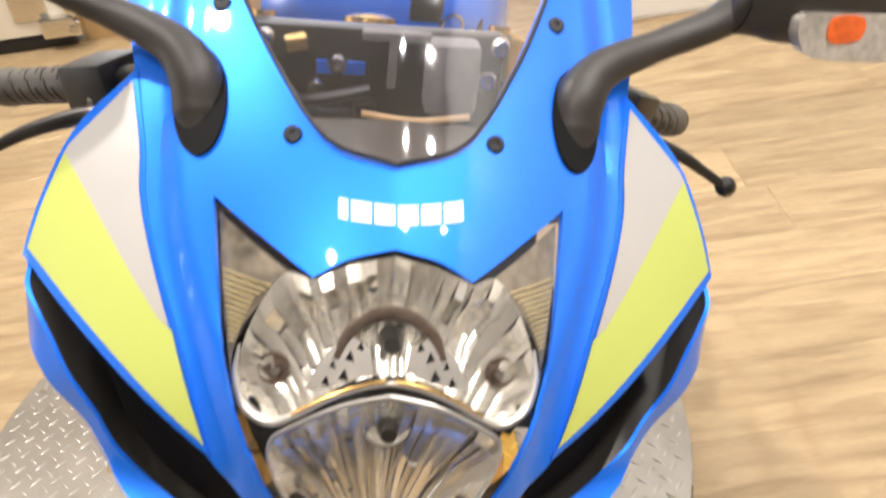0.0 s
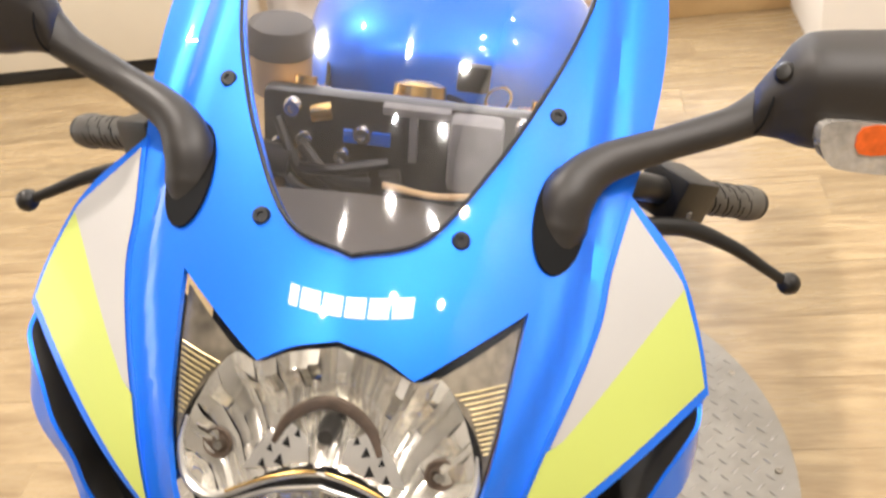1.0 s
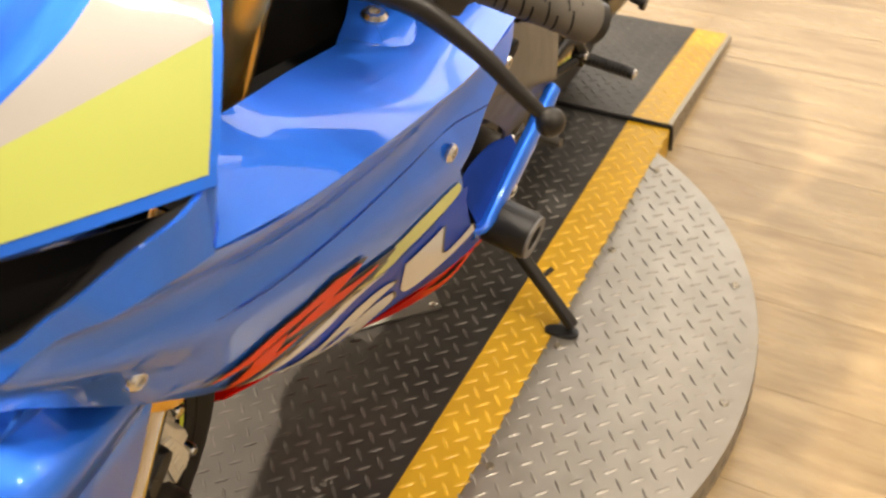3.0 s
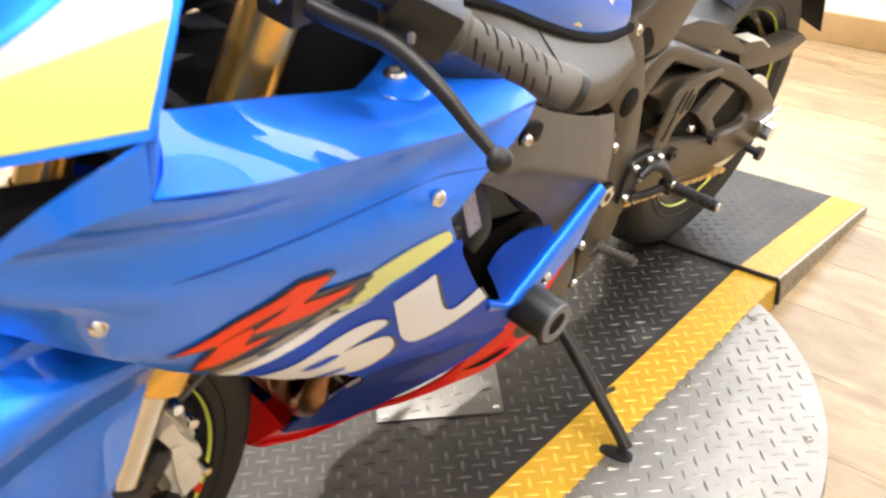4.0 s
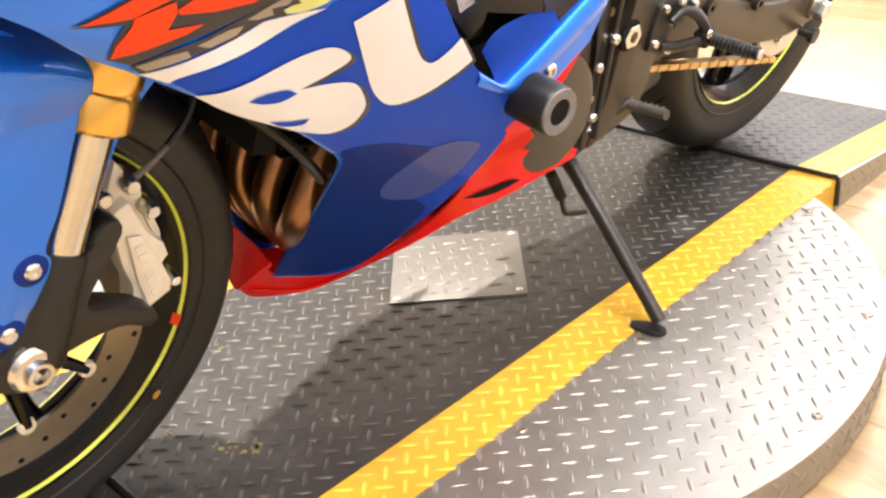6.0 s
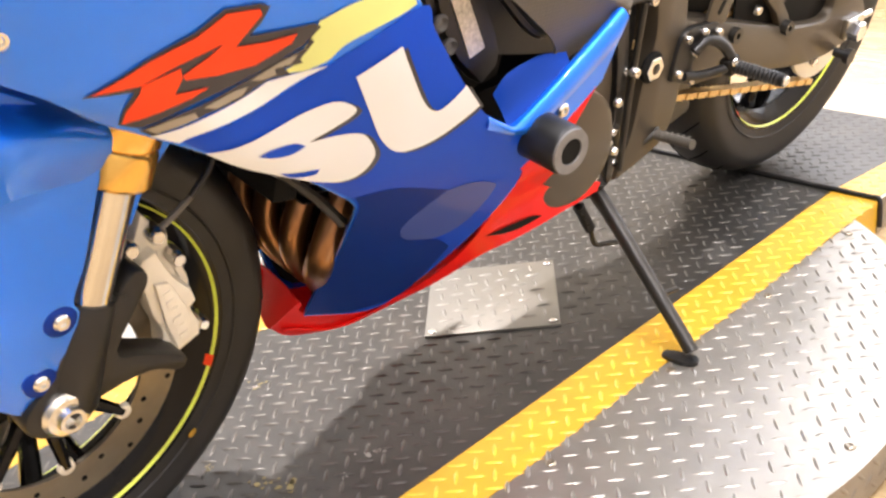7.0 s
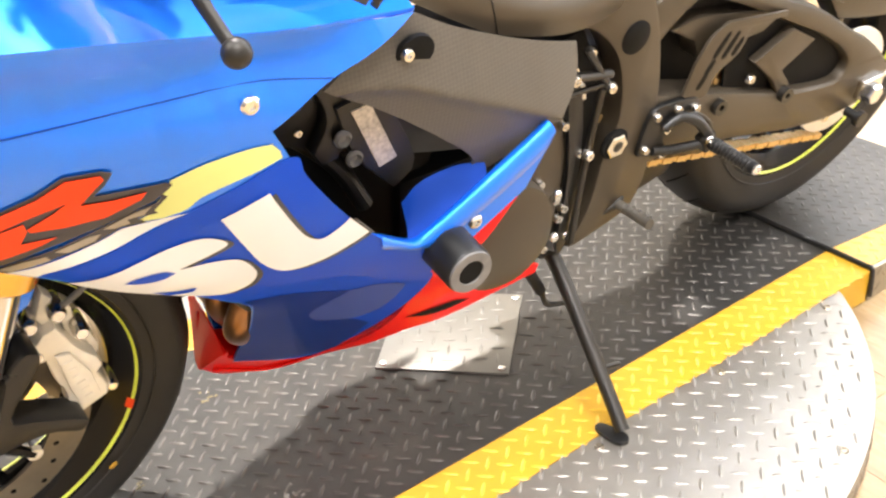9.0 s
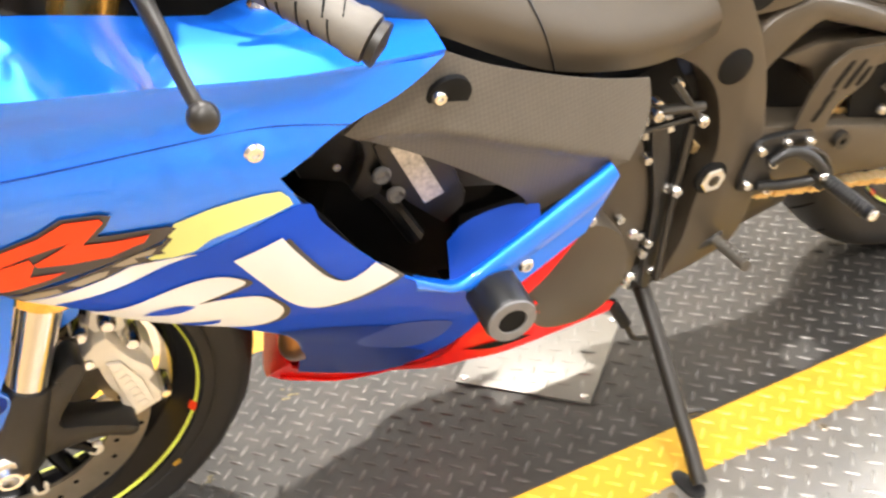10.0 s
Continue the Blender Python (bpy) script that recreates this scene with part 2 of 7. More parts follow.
MATTE = material("matte_dark_plastic", (0.026, 0.022, 0.018), 0.46, 0.0, 0.0, 0.12, 12.0, 0.0003, 900.0, spec=0.45)
AMBER = material("amber_lens", (0.75, 0.13, 0.02), 0.25, 0.0, 0.5, 0.35, 150.0)
SMOKE = material("smoky_reflector", (0.21, 0.18, 0.135), 0.42, 0.5, 0.0, 0.35, 90.0, 0.0006, 160.0, wide=0.40)
REFLECT = material("lamp_reflector", (0.78, 0.765, 0.72), 0.30, 0.8, 0.0, 0.12, 60.0)
FACET = material("lamp_facets", (0.86, 0.82, 0.73), 0.16, 0.75, 0.0, 0.14, 60.0, island=0.34)
PALEGOLD = material("pale_gold_film", (0.58, 0.47, 0.24), 0.35, 0.5, 0.0, 0.2, 60.0)
ARCH = material("lamp_arch", (0.10, 0.068, 0.048), 0.4, 0.4, 0.0, 0.5, 120.0)
LENSW = material("frosted_lens", (0.62, 0.58, 0.51), 0.14, 0.5, 1.0, 0.35, 140.0, 0.0010, 160.0)
CORK = material("reservoir_plastic", (0.62, 0.42, 0.22), 0.35, 0.0, 0.3, 0.06, 10.0)
BRASS = material("brass_cap", (0.75, 0.48, 0.16), 0.25, 0.9, 0.0, 0.08, 20.0)
DASH = material("dash_black", (0.014, 0.012, 0.010), 0.32, 0.1, 0.2, 0.2, 20.0)
GLASS = clear("lamp_lens", (0.97, 0.96, 0.94), 0.03, 0.10)
SCREEN = clear("windscreen_clear", (0.92, 0.90, 0.93), 0.05, 0.36)
# glow of the two added windows, set for sheen on floor and paint
ADDED_GLOW = material("added_pane_glow", (0.86, 0.93, 1.0), 0.5, emit=4.0)
LAMPM = material("lamp_disc", (1.0, 0.9, 0.76), 0.5, emit=9.0)


# ---------- mesh tools ----------
def finish(bm, name, mat, parent=None, label="", sharp=35.0, thick=0.0):
    bmesh.ops.recalc_face_normals(bm, faces=bm.faces) if thick == 0.0 else None
    me = bpy.data.meshes.new(name)
    for face in bm.faces:
        face.smooth = True
    for e in bm.edges:
        if len(e.link_faces) == 1 or (len(e.link_faces) == 2 and e.calc_face_angle(0) > radians(sharp)):
            e.smooth = False
    bm.to_mesh(me)
    bm.free()
    me.materials.append(mat)
    ob = new(name, me)
    if parent is not None:
        ob.parent = parent
    if label:
        ob["label"] = label
    if thick:
        s = ob.modifiers.new("thickness", "SOLIDIFY")
        s.thickness, s.offset = thick, -1
    return ob


def part(name, bm, mat, parent, label="", sharp=35.0, thick=0.0):
    return finish(bm, name, mat, parent, label, sharp, thick)


def thing(name, label, category, matrix=None, group="", kind=""):
    ob = new(name)
    ob.empty_display_size = 0.05
    if matrix is not None:
        ob.matrix_world = matrix
    return tagged(ob, label, category, group, kind)


def mirrored(bm):
    for v in bm.verts:
        v.co.y = -v.co.y
    bmesh.ops.reverse_faces(bm, faces=bm.faces)
    return bm


def catmull(p0, p1, p2, p3, t):
    return 0.5 * ((2 * p1) + (p2 - p0) * t + (2 * p0 - 5 * p1 + 4 * p2 - p3) * t * t + (3 * p1 - p0 - 3 * p2 + p3) * t ** 3)


def ring(points, n=5):
    """A closed smooth outline; a third entry marks a corner."""
    out, m = [], len(points)
    P = [np.array(p[:2], float) for p in points]
    corner = [len(p) > 2 for p in points]
    for i in range(m):
        p1, p2 = P[i], P[(i + 1) % m]
        p0 = 2 * p1 - p2 if corner[i] else P[i - 1]
        p3 = 2 * p2 - p1 if corner[(i + 1) % m] else P[(i + 2) % m]
        for k in range(n):
            out.append(catmull(p0, p1, p2, p3, k / n))
    return out


def curve(points, n=8):
    P = [np.array(p, float) for p in points]
    P = [2 * P[0] - P[1]] + P + [2 * P[-1] - P[-2]]
    out = []
    for i in range(1, len(P) - 2):
        for k in range(n):
            out.append(catmull(P[i - 1], P[i], P[i + 1], P[i + 2], k / n))
    out.append(P[-2])
    return out


def panel(outline, place, n=5, step=0.014, front=Vector((0, 1, 0))):
    """A sheet with the given outline in two coordinates, laid on the surface place(a, b) -> point."""
    pts = ring(outline, n)
    bm = bmesh.new()
    bm.faces.new([bm.verts.new((p[0], p[1], 0)) for p in pts])
    for axis in (0, 1):
        lo, hi = min(p[axis] for p in pts), max(p[axis] for p in pts)
        k = math.ceil((lo + 1e-4) / step) * step
        while k < hi - 1e-4:
            bmesh.ops.bisect_plane(bm, geom=bm.verts[:] + bm.edges[:] + bm.faces[:], dist=1e-5,
                                   plane_co=(k, 0, 0) if axis == 0 else (0, k, 0), plane_no=(1, 0, 0) if axis == 0 else (0, 1, 0))
            k += step
    bmesh.ops.triangulate(bm, faces=[f for f in bm.faces if len(f.verts) > 4])
    for v in bm.verts:
        v.co = Vector(place(v.co.x, v.co.y))
    bm.normal_update()
    if sum((f.normal.dot(front) * f.calc_area() for f in bm.faces)) < 0:
        bmesh.ops.reverse_faces(bm, faces=bm.faces)
    return bm


def patch(rows, nu=6, nv=6):
    """A smooth sheet through a grid of points."""
    lines = [curve(r, nu) for r in rows]
    cols = [curve([line[i] for line in lines], nv) for i in range(len(lines[0]))]
    bm = bmesh.new()
    grid = [[bm.verts.new(p) for p in col] for col in cols]
    for a, b in zip(grid, grid[1:]):
        for i in range(len(a) - 1):
            bm.faces.new((a[i], a[i + 1], b[i + 1], b[i]))
    return bm


def tube(points, radius, sides=12, n=6, bm=None, flat=1.0, smooth=True):
    pts = curve(points, n) if smooth and len(points) > 2 else [np.array(p, float) for p in points]
    m = len(pts)
    rad = [radius] * m if isinstance(radius, float) else list(np.interp(np.linspace(0, 1, m), np.linspace(0, 1, len(radius)), radius))
    bm = bm or bmesh.new()
    rings, side = [], None
    for i, p in enumerate(pts):
        d = Vector(pts[min(i + 1, m - 1)] - pts[max(i - 1, 0)]).normalized()
        if side is None:
            side = d.orthogonal().normalized() if abs(d.y) > 0.9 else d.cross(Vector((0, 1, 0))).normalized()
        side = (side - d * side.dot(d)).normalized()
        up = d.cross(side)
        rings.append([bm.verts.new(Vector(p) + float(rad[i]) * (math.cos(a) * side * flat + math.sin(a) * up))
                      for a in (2 * math.pi * k / sides for k in range(sides))])
    for a, b in zip(rings, rings[1:]):
        for k in range(sides):
            bm.faces.new((a[k], a[(k + 1) % sides], b[(k + 1) % sides], b[k]))
    bm.faces.new(rings[0][::-1])
    bm.faces.new(rings[-1])
    return bm


def lathe(profile, centre=(0, 0, 0), axis=(0, 1, 0), sides=48, bm=None, close=False, arc=None, wave=None):
    """Turns (radius, height) pairs round an axis."""
    bm = bm or bmesh.new()
    a = Vector(axis).normalized()
    u = a.cross(Vector((0, 0, 1))) if abs(a.z) < 0.9 else a.cross(Vector((1, 0, 0)))
    u.normalize()
    w = a.cross(u)
    full = arc is None
    lo, hi = (0, 2 * math.pi) if full else arc
    count = sides if full else sides + 1
    rings = []
    for k in range(count):
        t = lo + (hi - lo) * k / sides
        s = wave(t) if wave else 1.0
        rings.append([bm.verts.new(Vector(centre) + a * float(h) + (u * math.cos(t) + w * math.sin(t)) * (max(float(r), 1e-5) * s)) for r, h in profile])
    m = len(profile)
    for k in range(sides):
        p, q = rings[k], rings[(k + 1) % count]
        for i in range(m if close else m - 1):
            bm.faces.new((p[i], p[(i + 1) % m], q[(i + 1) % m], q[i]))
    bmesh.ops.remove_doubles(bm, verts=bm.verts, dist=2e-5)
    return bm


def box(centre, size, turn=None, bevel=0.0, bm=None):
    b = bmesh.new()
    bmesh.ops.create_cube(b, size=1)
    for v in b.verts:
        v.co = Vector((v.co.x * size[0], v.co.y * size[1], v.co.z * size[2]))
    if bevel:
        bmesh.ops.bevel(b, geom=b.edges[:], offset=bevel, segments=2, affect="EDGES", profile=0.6)
    if turn is not None:
        b.transform(turn)
    b.transform(Matrix.Translation(centre))
    if bm is None:
        return b
    return join(bm, b)


def join(bm, other):
    me = bpy.data.meshes.new("tmp")
    other.to_mesh(me)
    other.free()
    bm.from_mesh(me)
    bpy.data.meshes.remove(me)
    return bm


def slab(outline, low, high, n=4, bevel=0.003, axis="Y", smooth=True, holes=()):
    """A plate with an outline in (x, z) and faces at y = low and high (axis Z: outline in x, y)."""
    pts = ring(outline, n) if smooth else [np.array(p[:2], float) for p in outline]
    bm = bmesh.new()
    mk = (lambda p, h: (p[0], h, p[1])) if axis == "Y" else (lambda p, h: (p[0], p[1], h))
    face = bm.faces.new([bm.verts.new(mk(p, low)) for p in pts])
    out = bmesh.ops.extrude_face_region(bm, geom=[face])
    d = Vector(mk((0, 0), high - low))
    bmesh.ops.translate(bm, verts=[v for v in out["geom"] if isinstance(v, bmesh.types.BMVert)], vec=d)
    bmesh.ops.recalc_face_normals(bm, faces=bm.faces)
    if bevel:
        rim = [e for e in bm.edges if e.calc_face_angle(0) > 0.9 and abs(Vector(e.verts[0].co - e.verts[1].co).dot(d.normalized())) < 1e-5]
        bmesh.ops.bevel(bm, geom=rim, offset=bevel, segments=2, affect="EDGES", profile=0.6)
    return bm


def loop_plate(pairs, low, high, bevel, n=5):
    """A plate with one opening, from pairs of (outer, inner) points round it in (x, z)."""
    outer, inner = [ring([p[:2] for p in side], n) for side in zip(*pairs)]
    bm = bmesh.new()
    rows = []
    for o, i in zip(outer, inner):
        o, i = np.array(o[:2], float), np.array(i[:2], float)
        d = (i - o) / max(1e-6, float(np.linalg.norm(i - o))) * bevel
        sec = ((o, low), (o, high - bevel), (o + 0.3 * d, high - 0.3 * bevel), (o + d, high), (i - d, high), (i - 0.3 * d, high - 0.3 * bevel), (i, high - bevel), (i, low))
        rows.append([bm.verts.new((p[0], y, p[1])) for p, y in sec])
    for a, b in zip(rows, rows[1:] + rows[:1]):
        for k in range(8):
            bm.faces.new((a[k], b[k], b[(k + 1) % 8], a[(k + 1) % 8]))
    bmesh.ops.recalc_face_normals(bm, faces=bm.faces)
    return bm


def bolt(centre, axis, r=0.006, h=0.004, sides=16, socket=True):
    """A domed bolt head with a hex socket."""
    bm = lathe([(r, 0), (r, h * 0.5), (r * 0.75, h), (r * 0.42, h), (r * 0.4, h * 0.55), (0, h * 0.5)], centre, axis, sides)
    return bm


def hexhead(centre, axis, r, h):
    return lathe([(r, 0), (r, h * 0.8), (r * 0.9, h), (0, h)], centre, axis, 6)


# ---------- room ----------
X_BACK, X_FRONT, Y_RIGHT, Y_LEFT = -2.22, 4.2, -6.0, 3.2


def wall(name, lo, hi, mat=None, label="plain off-white painted showroom wall"):
    c = [(a + b) / 2 for a, b in zip(lo, hi)]
    return tagged(finish(box(c, [b - a for a, b in zip(lo, hi)]), name, mat or WALLM), label, "wall", kind="structure")


wall("wall_west", (X_BACK - 0.12, Y_RIGHT, FLOOR - 0.05), (X_BACK, Y_LEFT, CEIL))
wall("wall_east", (X_FRONT, Y_RIGHT, FLOOR - 0.05), (X_FRONT + 0.12, Y_LEFT, CEIL), WALL_DIMMED, "unseen showroom wall, darkened to cut bounce light")
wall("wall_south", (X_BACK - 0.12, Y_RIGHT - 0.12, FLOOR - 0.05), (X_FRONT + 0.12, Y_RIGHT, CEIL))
wall("wall_north", (X_BACK - 0.12, Y_LEFT, FLOOR - 0.05), (X_FRONT + 0.12, Y_LEFT + 0.12, CEIL), WALL_HALF_DIMMED, "unseen showroom wall, toned to set bounce light")
tagged(finish(box(((X_BACK + X_FRONT) / 2, (Y_RIGHT + Y_LEFT) / 2, CEIL + 0.06), (X_FRONT - X_BACK + 0.24, Y_LEFT - Y_RIGHT + 0.24, 0.12)), "ceiling", CEILM),
       "high pale grey flat ceiling with round lamps", "ceiling", kind="structure")
floor = tagged(finish(box(((X_BACK + X_FRONT) / 2, (Y_RIGHT + Y_LEFT) / 2, FLOOR - 0.045), (X_FRONT - X_BACK + 0.24, Y_LEFT - Y_RIGHT + 0.24, 0.08)), "floor", FLOORW),
               "light oak laminate plank floor, slightly scuffed", "floor", kind="structure")
for lo, hi in (((X_BACK, Y_RIGHT, FLOOR), (X_BACK + 0.016, -2.72, FLOOR + 0.10)), ((X_BACK, -1.22, FLOOR), (X_BACK + 0.016, Y_LEFT, FLOOR + 0.10))):
    c = [(a + b) / 2 for a, b in zip(lo, hi)]
    tagged(finish(box(c, [b - a for a, b in zip(lo, hi)], bevel=0.004), "baseboard", BOARDW), "brown wooden baseboard along the wall", "baseboard", kind="structure")

# round ceiling lamps out of view: one key, the others added as fill
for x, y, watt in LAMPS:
    lamp = thing("unseen_ceiling_lamp", "round white ceiling downlight out of view, added to light the scene", "lamp", Matrix.Translation((x, y, CEIL)), "ceiling downlights")
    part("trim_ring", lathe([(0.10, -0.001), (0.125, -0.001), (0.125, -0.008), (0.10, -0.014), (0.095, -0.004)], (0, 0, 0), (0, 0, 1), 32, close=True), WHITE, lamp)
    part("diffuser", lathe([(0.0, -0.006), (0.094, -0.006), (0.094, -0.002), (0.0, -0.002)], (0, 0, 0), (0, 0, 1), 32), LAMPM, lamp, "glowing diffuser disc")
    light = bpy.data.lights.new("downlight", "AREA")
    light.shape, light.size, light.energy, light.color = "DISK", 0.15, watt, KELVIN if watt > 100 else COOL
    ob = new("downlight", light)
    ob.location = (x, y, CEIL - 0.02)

# sectional door in the back wall, with its steel track
door = thing("door_1", "cream sectional roll-up door panel, closed, over a dark gap", "door", Matrix.Translation((X_BACK, -1.97, FLOOR)), kind="structure")
for k in range(4):
    part("door_panel", box((0.035, 0, 0.06 + 0.26 + k * 0.535), (0.045, 1.44, 0.525), bevel=0.006), CREAM, door)
part("bottom_seal", box((0.03, 0, 0.028), (0.04, 1.44, 0.05), bevel=0.01), BLACK, door, "black rubber bottom seal")
part("track", box((0.06, 0.745, 1.1), (0.06, 0.035, 2.1), bevel=0.004), STEEL, door, "galvanised steel door track")
part("hinge_plate", box((0.065, 0.60, 0.23), (0.012, 0.12, 0.22), bevel=0.003), STEEL, door)
part("bottom_bracket", box((0.075, 0.69, 0.09), (0.05, 0.12, 0.07), bevel=0.005), STEEL, door)
for z in (0.08, 0.1):
    part("bolt", bolt((0.1, 0.66 + z, z), (1, 0, 0), 0.012, 0.01), CHROME, door)

# unseen window added in the back wall; its panes glow to brighten floor and shelf
window = thing("added_window_1", "unseen glowing window, added for floor and fairing sheen", "window", Matrix.Translation((X_BACK, -0.30, 0.22)), kind="structure")
part("pane", box((0.012, -0.41, 0.95), (0.008, 0.78, 1.84)), ADDED_GLOW, window, "glowing pane, added as a light source")
part("pane", box((0.012, 0.41, 0.95), (0.008, 0.78, 1.84)), ADDED_GLOW, window, "glowing pane, added as a light source")
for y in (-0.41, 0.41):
    part("transom_pane", box((0.012, y, 2.86), (0.008, 0.78, 1.86)), ADDED_GLOW, window, "glowing pane, added as a light source")
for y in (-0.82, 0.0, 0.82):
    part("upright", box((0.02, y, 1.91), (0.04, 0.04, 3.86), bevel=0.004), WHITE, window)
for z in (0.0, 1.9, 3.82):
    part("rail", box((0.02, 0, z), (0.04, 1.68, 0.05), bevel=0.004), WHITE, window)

# second unseen window added, in the south wall, glowing for the shelf reflection
window = thing("added_window_2", "wide unseen glowing window, added for the shelf reflection", "window", Matrix.Translation((-0.6, Y_RIGHT, 0.9)), kind="structure")
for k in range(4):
    part("pane", box((-1.41 + 0.94 * k, 0.012, 1.05), (0.90, 0.008, 2.06)), ADDED_GLOW, window, "glowing pane, added as a light source")
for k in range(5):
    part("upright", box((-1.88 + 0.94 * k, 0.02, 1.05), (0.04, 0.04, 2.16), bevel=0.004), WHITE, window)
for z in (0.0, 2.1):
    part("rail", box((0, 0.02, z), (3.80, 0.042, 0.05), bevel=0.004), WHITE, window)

# white counter on the far side
counter = thing("counter", "white boxed display counter standing on the laminate floor", "counter", Matrix.Translation((-1.965, 1.48, FLOOR)))
part("body", box((0, 0, 0.46), (0.50, 1.66, 0.90), bevel=0.006), WALLM, counter)
part("top", box((0, 0, 0.925), (0.52, 1.70, 0.03), bevel=0.006), WHITE, counter)
part("plinth", box((0, 0, 0.006), (0.49, 1.65, 0.01)), WALLM, counter)

# ---------- turntable ----------
CX, CY, RAD = 0.0, -0.354, 0.645
EDGE, INNER = 0.336, 0.249
HINGE, RAMP_END, RAMP_LOW = 0.637, 1.14, -0.052
turntable = thing("turntable", "round steel turntable deck of tread plate with yellow edged black track", "turntable", Matrix.Translation((CX, CY, 0)))


def disc_segment(sign):
    a0 = math.asin(EDGE / RAD)
    pts = [(RAD * math.cos(a0 + (math.pi - 2 * a0) * k / 60), sign * RAD * math.sin(a0 + (math.pi - 2 * a0) * k / 60)) for k in range(61)]
    return slab(pts, -0.06, 0.0, axis="Z", smooth=False, bevel=0.002)


for sign in (1, -1):
    part("side_plate", disc_segment(sign), PLATE, turntable, "bright grey tread plate segment")
    part("yellow_edge", box((0, sign * (EDGE + INNER) / 2, -0.0305), (2 * HINGE - 0.008, EDGE - INNER - 0.001, 0.061)), YELLOW, turntable, "yellow painted edge strip")
part("track_plate", box((0, 0, -0.0305), (2 * HINGE - 0.008, 2 * INNER - 0.001, 0.061)), PLATEB, turntable, "black painted tread plate")
cover = part("centre_cover", box((0, 0, 0.0015), (0.212, 0.212, 0.005), pose(0, 0, 0, 0, 0, 45), bevel=0.0012), BRIGHT, turntable, "bright square tread plate cover")
for a in range(4):
    c = pose(0, 0, 0, 0, 0, 90 * a) @ Vector((0.134, 0, 0.004))
    part("screw", bolt(c, (0, 0, 1), 0.006, 0.002), STEEL, cover)
for sign in (1, -1):
    for x in (-0.495, -0.247, 0.0, 0.25, 0.495):
        part("screw", bolt((x, sign * (EDGE + 0.017), 0.0), (0, 0, 1), 0.0068, 0.003), DISC, turntable)
    for x in (-0.244, 0.006, 0.25):
        part("screw", bolt((x, sign * (math.sqrt(RAD ** 2 - x * x) - 0.03), 0.0), (0, 0, 1), 0.0068, 0.003), DISC, turntable)

# dried paint spots and scuffs on the black track
rnd = random.Random(8)
for x, y, size, mat in ((0.504, 0.082, 0.016, STAIN), (0.499, 0.110, 0.020, STAIN), (0.385, -0.122, 0.013, STAIN), (0.382, 0.149, 0.014, SCUFF), (0.372, 0.160, 0.009, SCUFF), (0.430, 0.162, 0.006, SCUFF), (0.538, 0.0, 0.008, STAIN)):
    for k in range(7):
        r = size * rnd.uniform(0.12, 0.34)
        c = (x + rnd.uniform(-size, size), y + rnd.uniform(-size, size))
        blob = [(c[0] + r * rnd.uniform(0.5, 1.2) * math.cos(b), c[1] + r * rnd.uniform(0.5, 1.2) * math.sin(b)) for b in (2 * math.pi * i / 7 for i in range(7))]
        part("paint_spot", slab(blob, -0.0004, 0.0006, 3, 0.0, axis="Z"), mat, turntable, "dried paint spot")

ramps = []
for sign, what in ((-1, "rear"), (1, "front")):
    ramp = thing("ramp", "sloping steel ramp of black tread plate with yellow edges", "ramp", Matrix.Translation((CX, CY, 0)), "turntable ramps")
    ramps.append(ramp)
    x0, x1 = sign * (HINGE + 0.006), sign * RAMP_END

    def wedge(y0, y1, lift=0.0):
        bm = bmesh.new()
        top = [bm.verts.new(p) for p in ((x0, y0, lift), (x0, y1, lift), (x1, y1, RAMP_LOW + lift), (x1, y0, RAMP_LOW + lift))]
        low = [bm.verts.new((v.co.x, v.co.y, FLOOR)) for v in top]
        bm.faces.new(top)
        bm.faces.new(low[::-1])
        for i in range(4):
            bm.faces.new((top[i], low[i], low[(i + 1) % 4], top[(i + 1) % 4]))
        bmesh.ops.recalc_face_normals(bm, faces=bm.faces)
        return bm
    part("track_plate", wedge(-INNER + 0.001, INNER - 0.001), PLATEB, ramp, "black painted tread plate")
    for s in (1, -1):
        part("yellow_edge", wedge(*sorted((s * INNER, s * (EDGE - 0.012)))), YELLOW, ramp, "yellow painted edge strip")
        part("skirt", wedge(*sorted((s * (EDGE - 0.0115), s * (EDGE - 0.003))), -0.0015), SKIRT, ramp, "bare tread plate skirt")
    # hinge rod in the joint, bent down at its ends
    rod = tube([(sign * HINGE, -EDGE + 0.02, 0.004), (sign * HINGE, 0, 0.004), (sign * HINGE, EDGE - 0.012, 0.004)], 0.0048, 8, 2)
    for s in (1, -1):
        tube([(sign * HINGE, s * (EDGE - 0.014), 0.004), (sign * HINGE, s * (EDGE + 0.001), 0.001), (sign * HINGE, s * (EDGE + 0.004), -0.05)], 0.0045, 8, 4, rod)
    part("hinge_rod", rod, BLACK, ramp, "black hinge rod bent down at the edge")


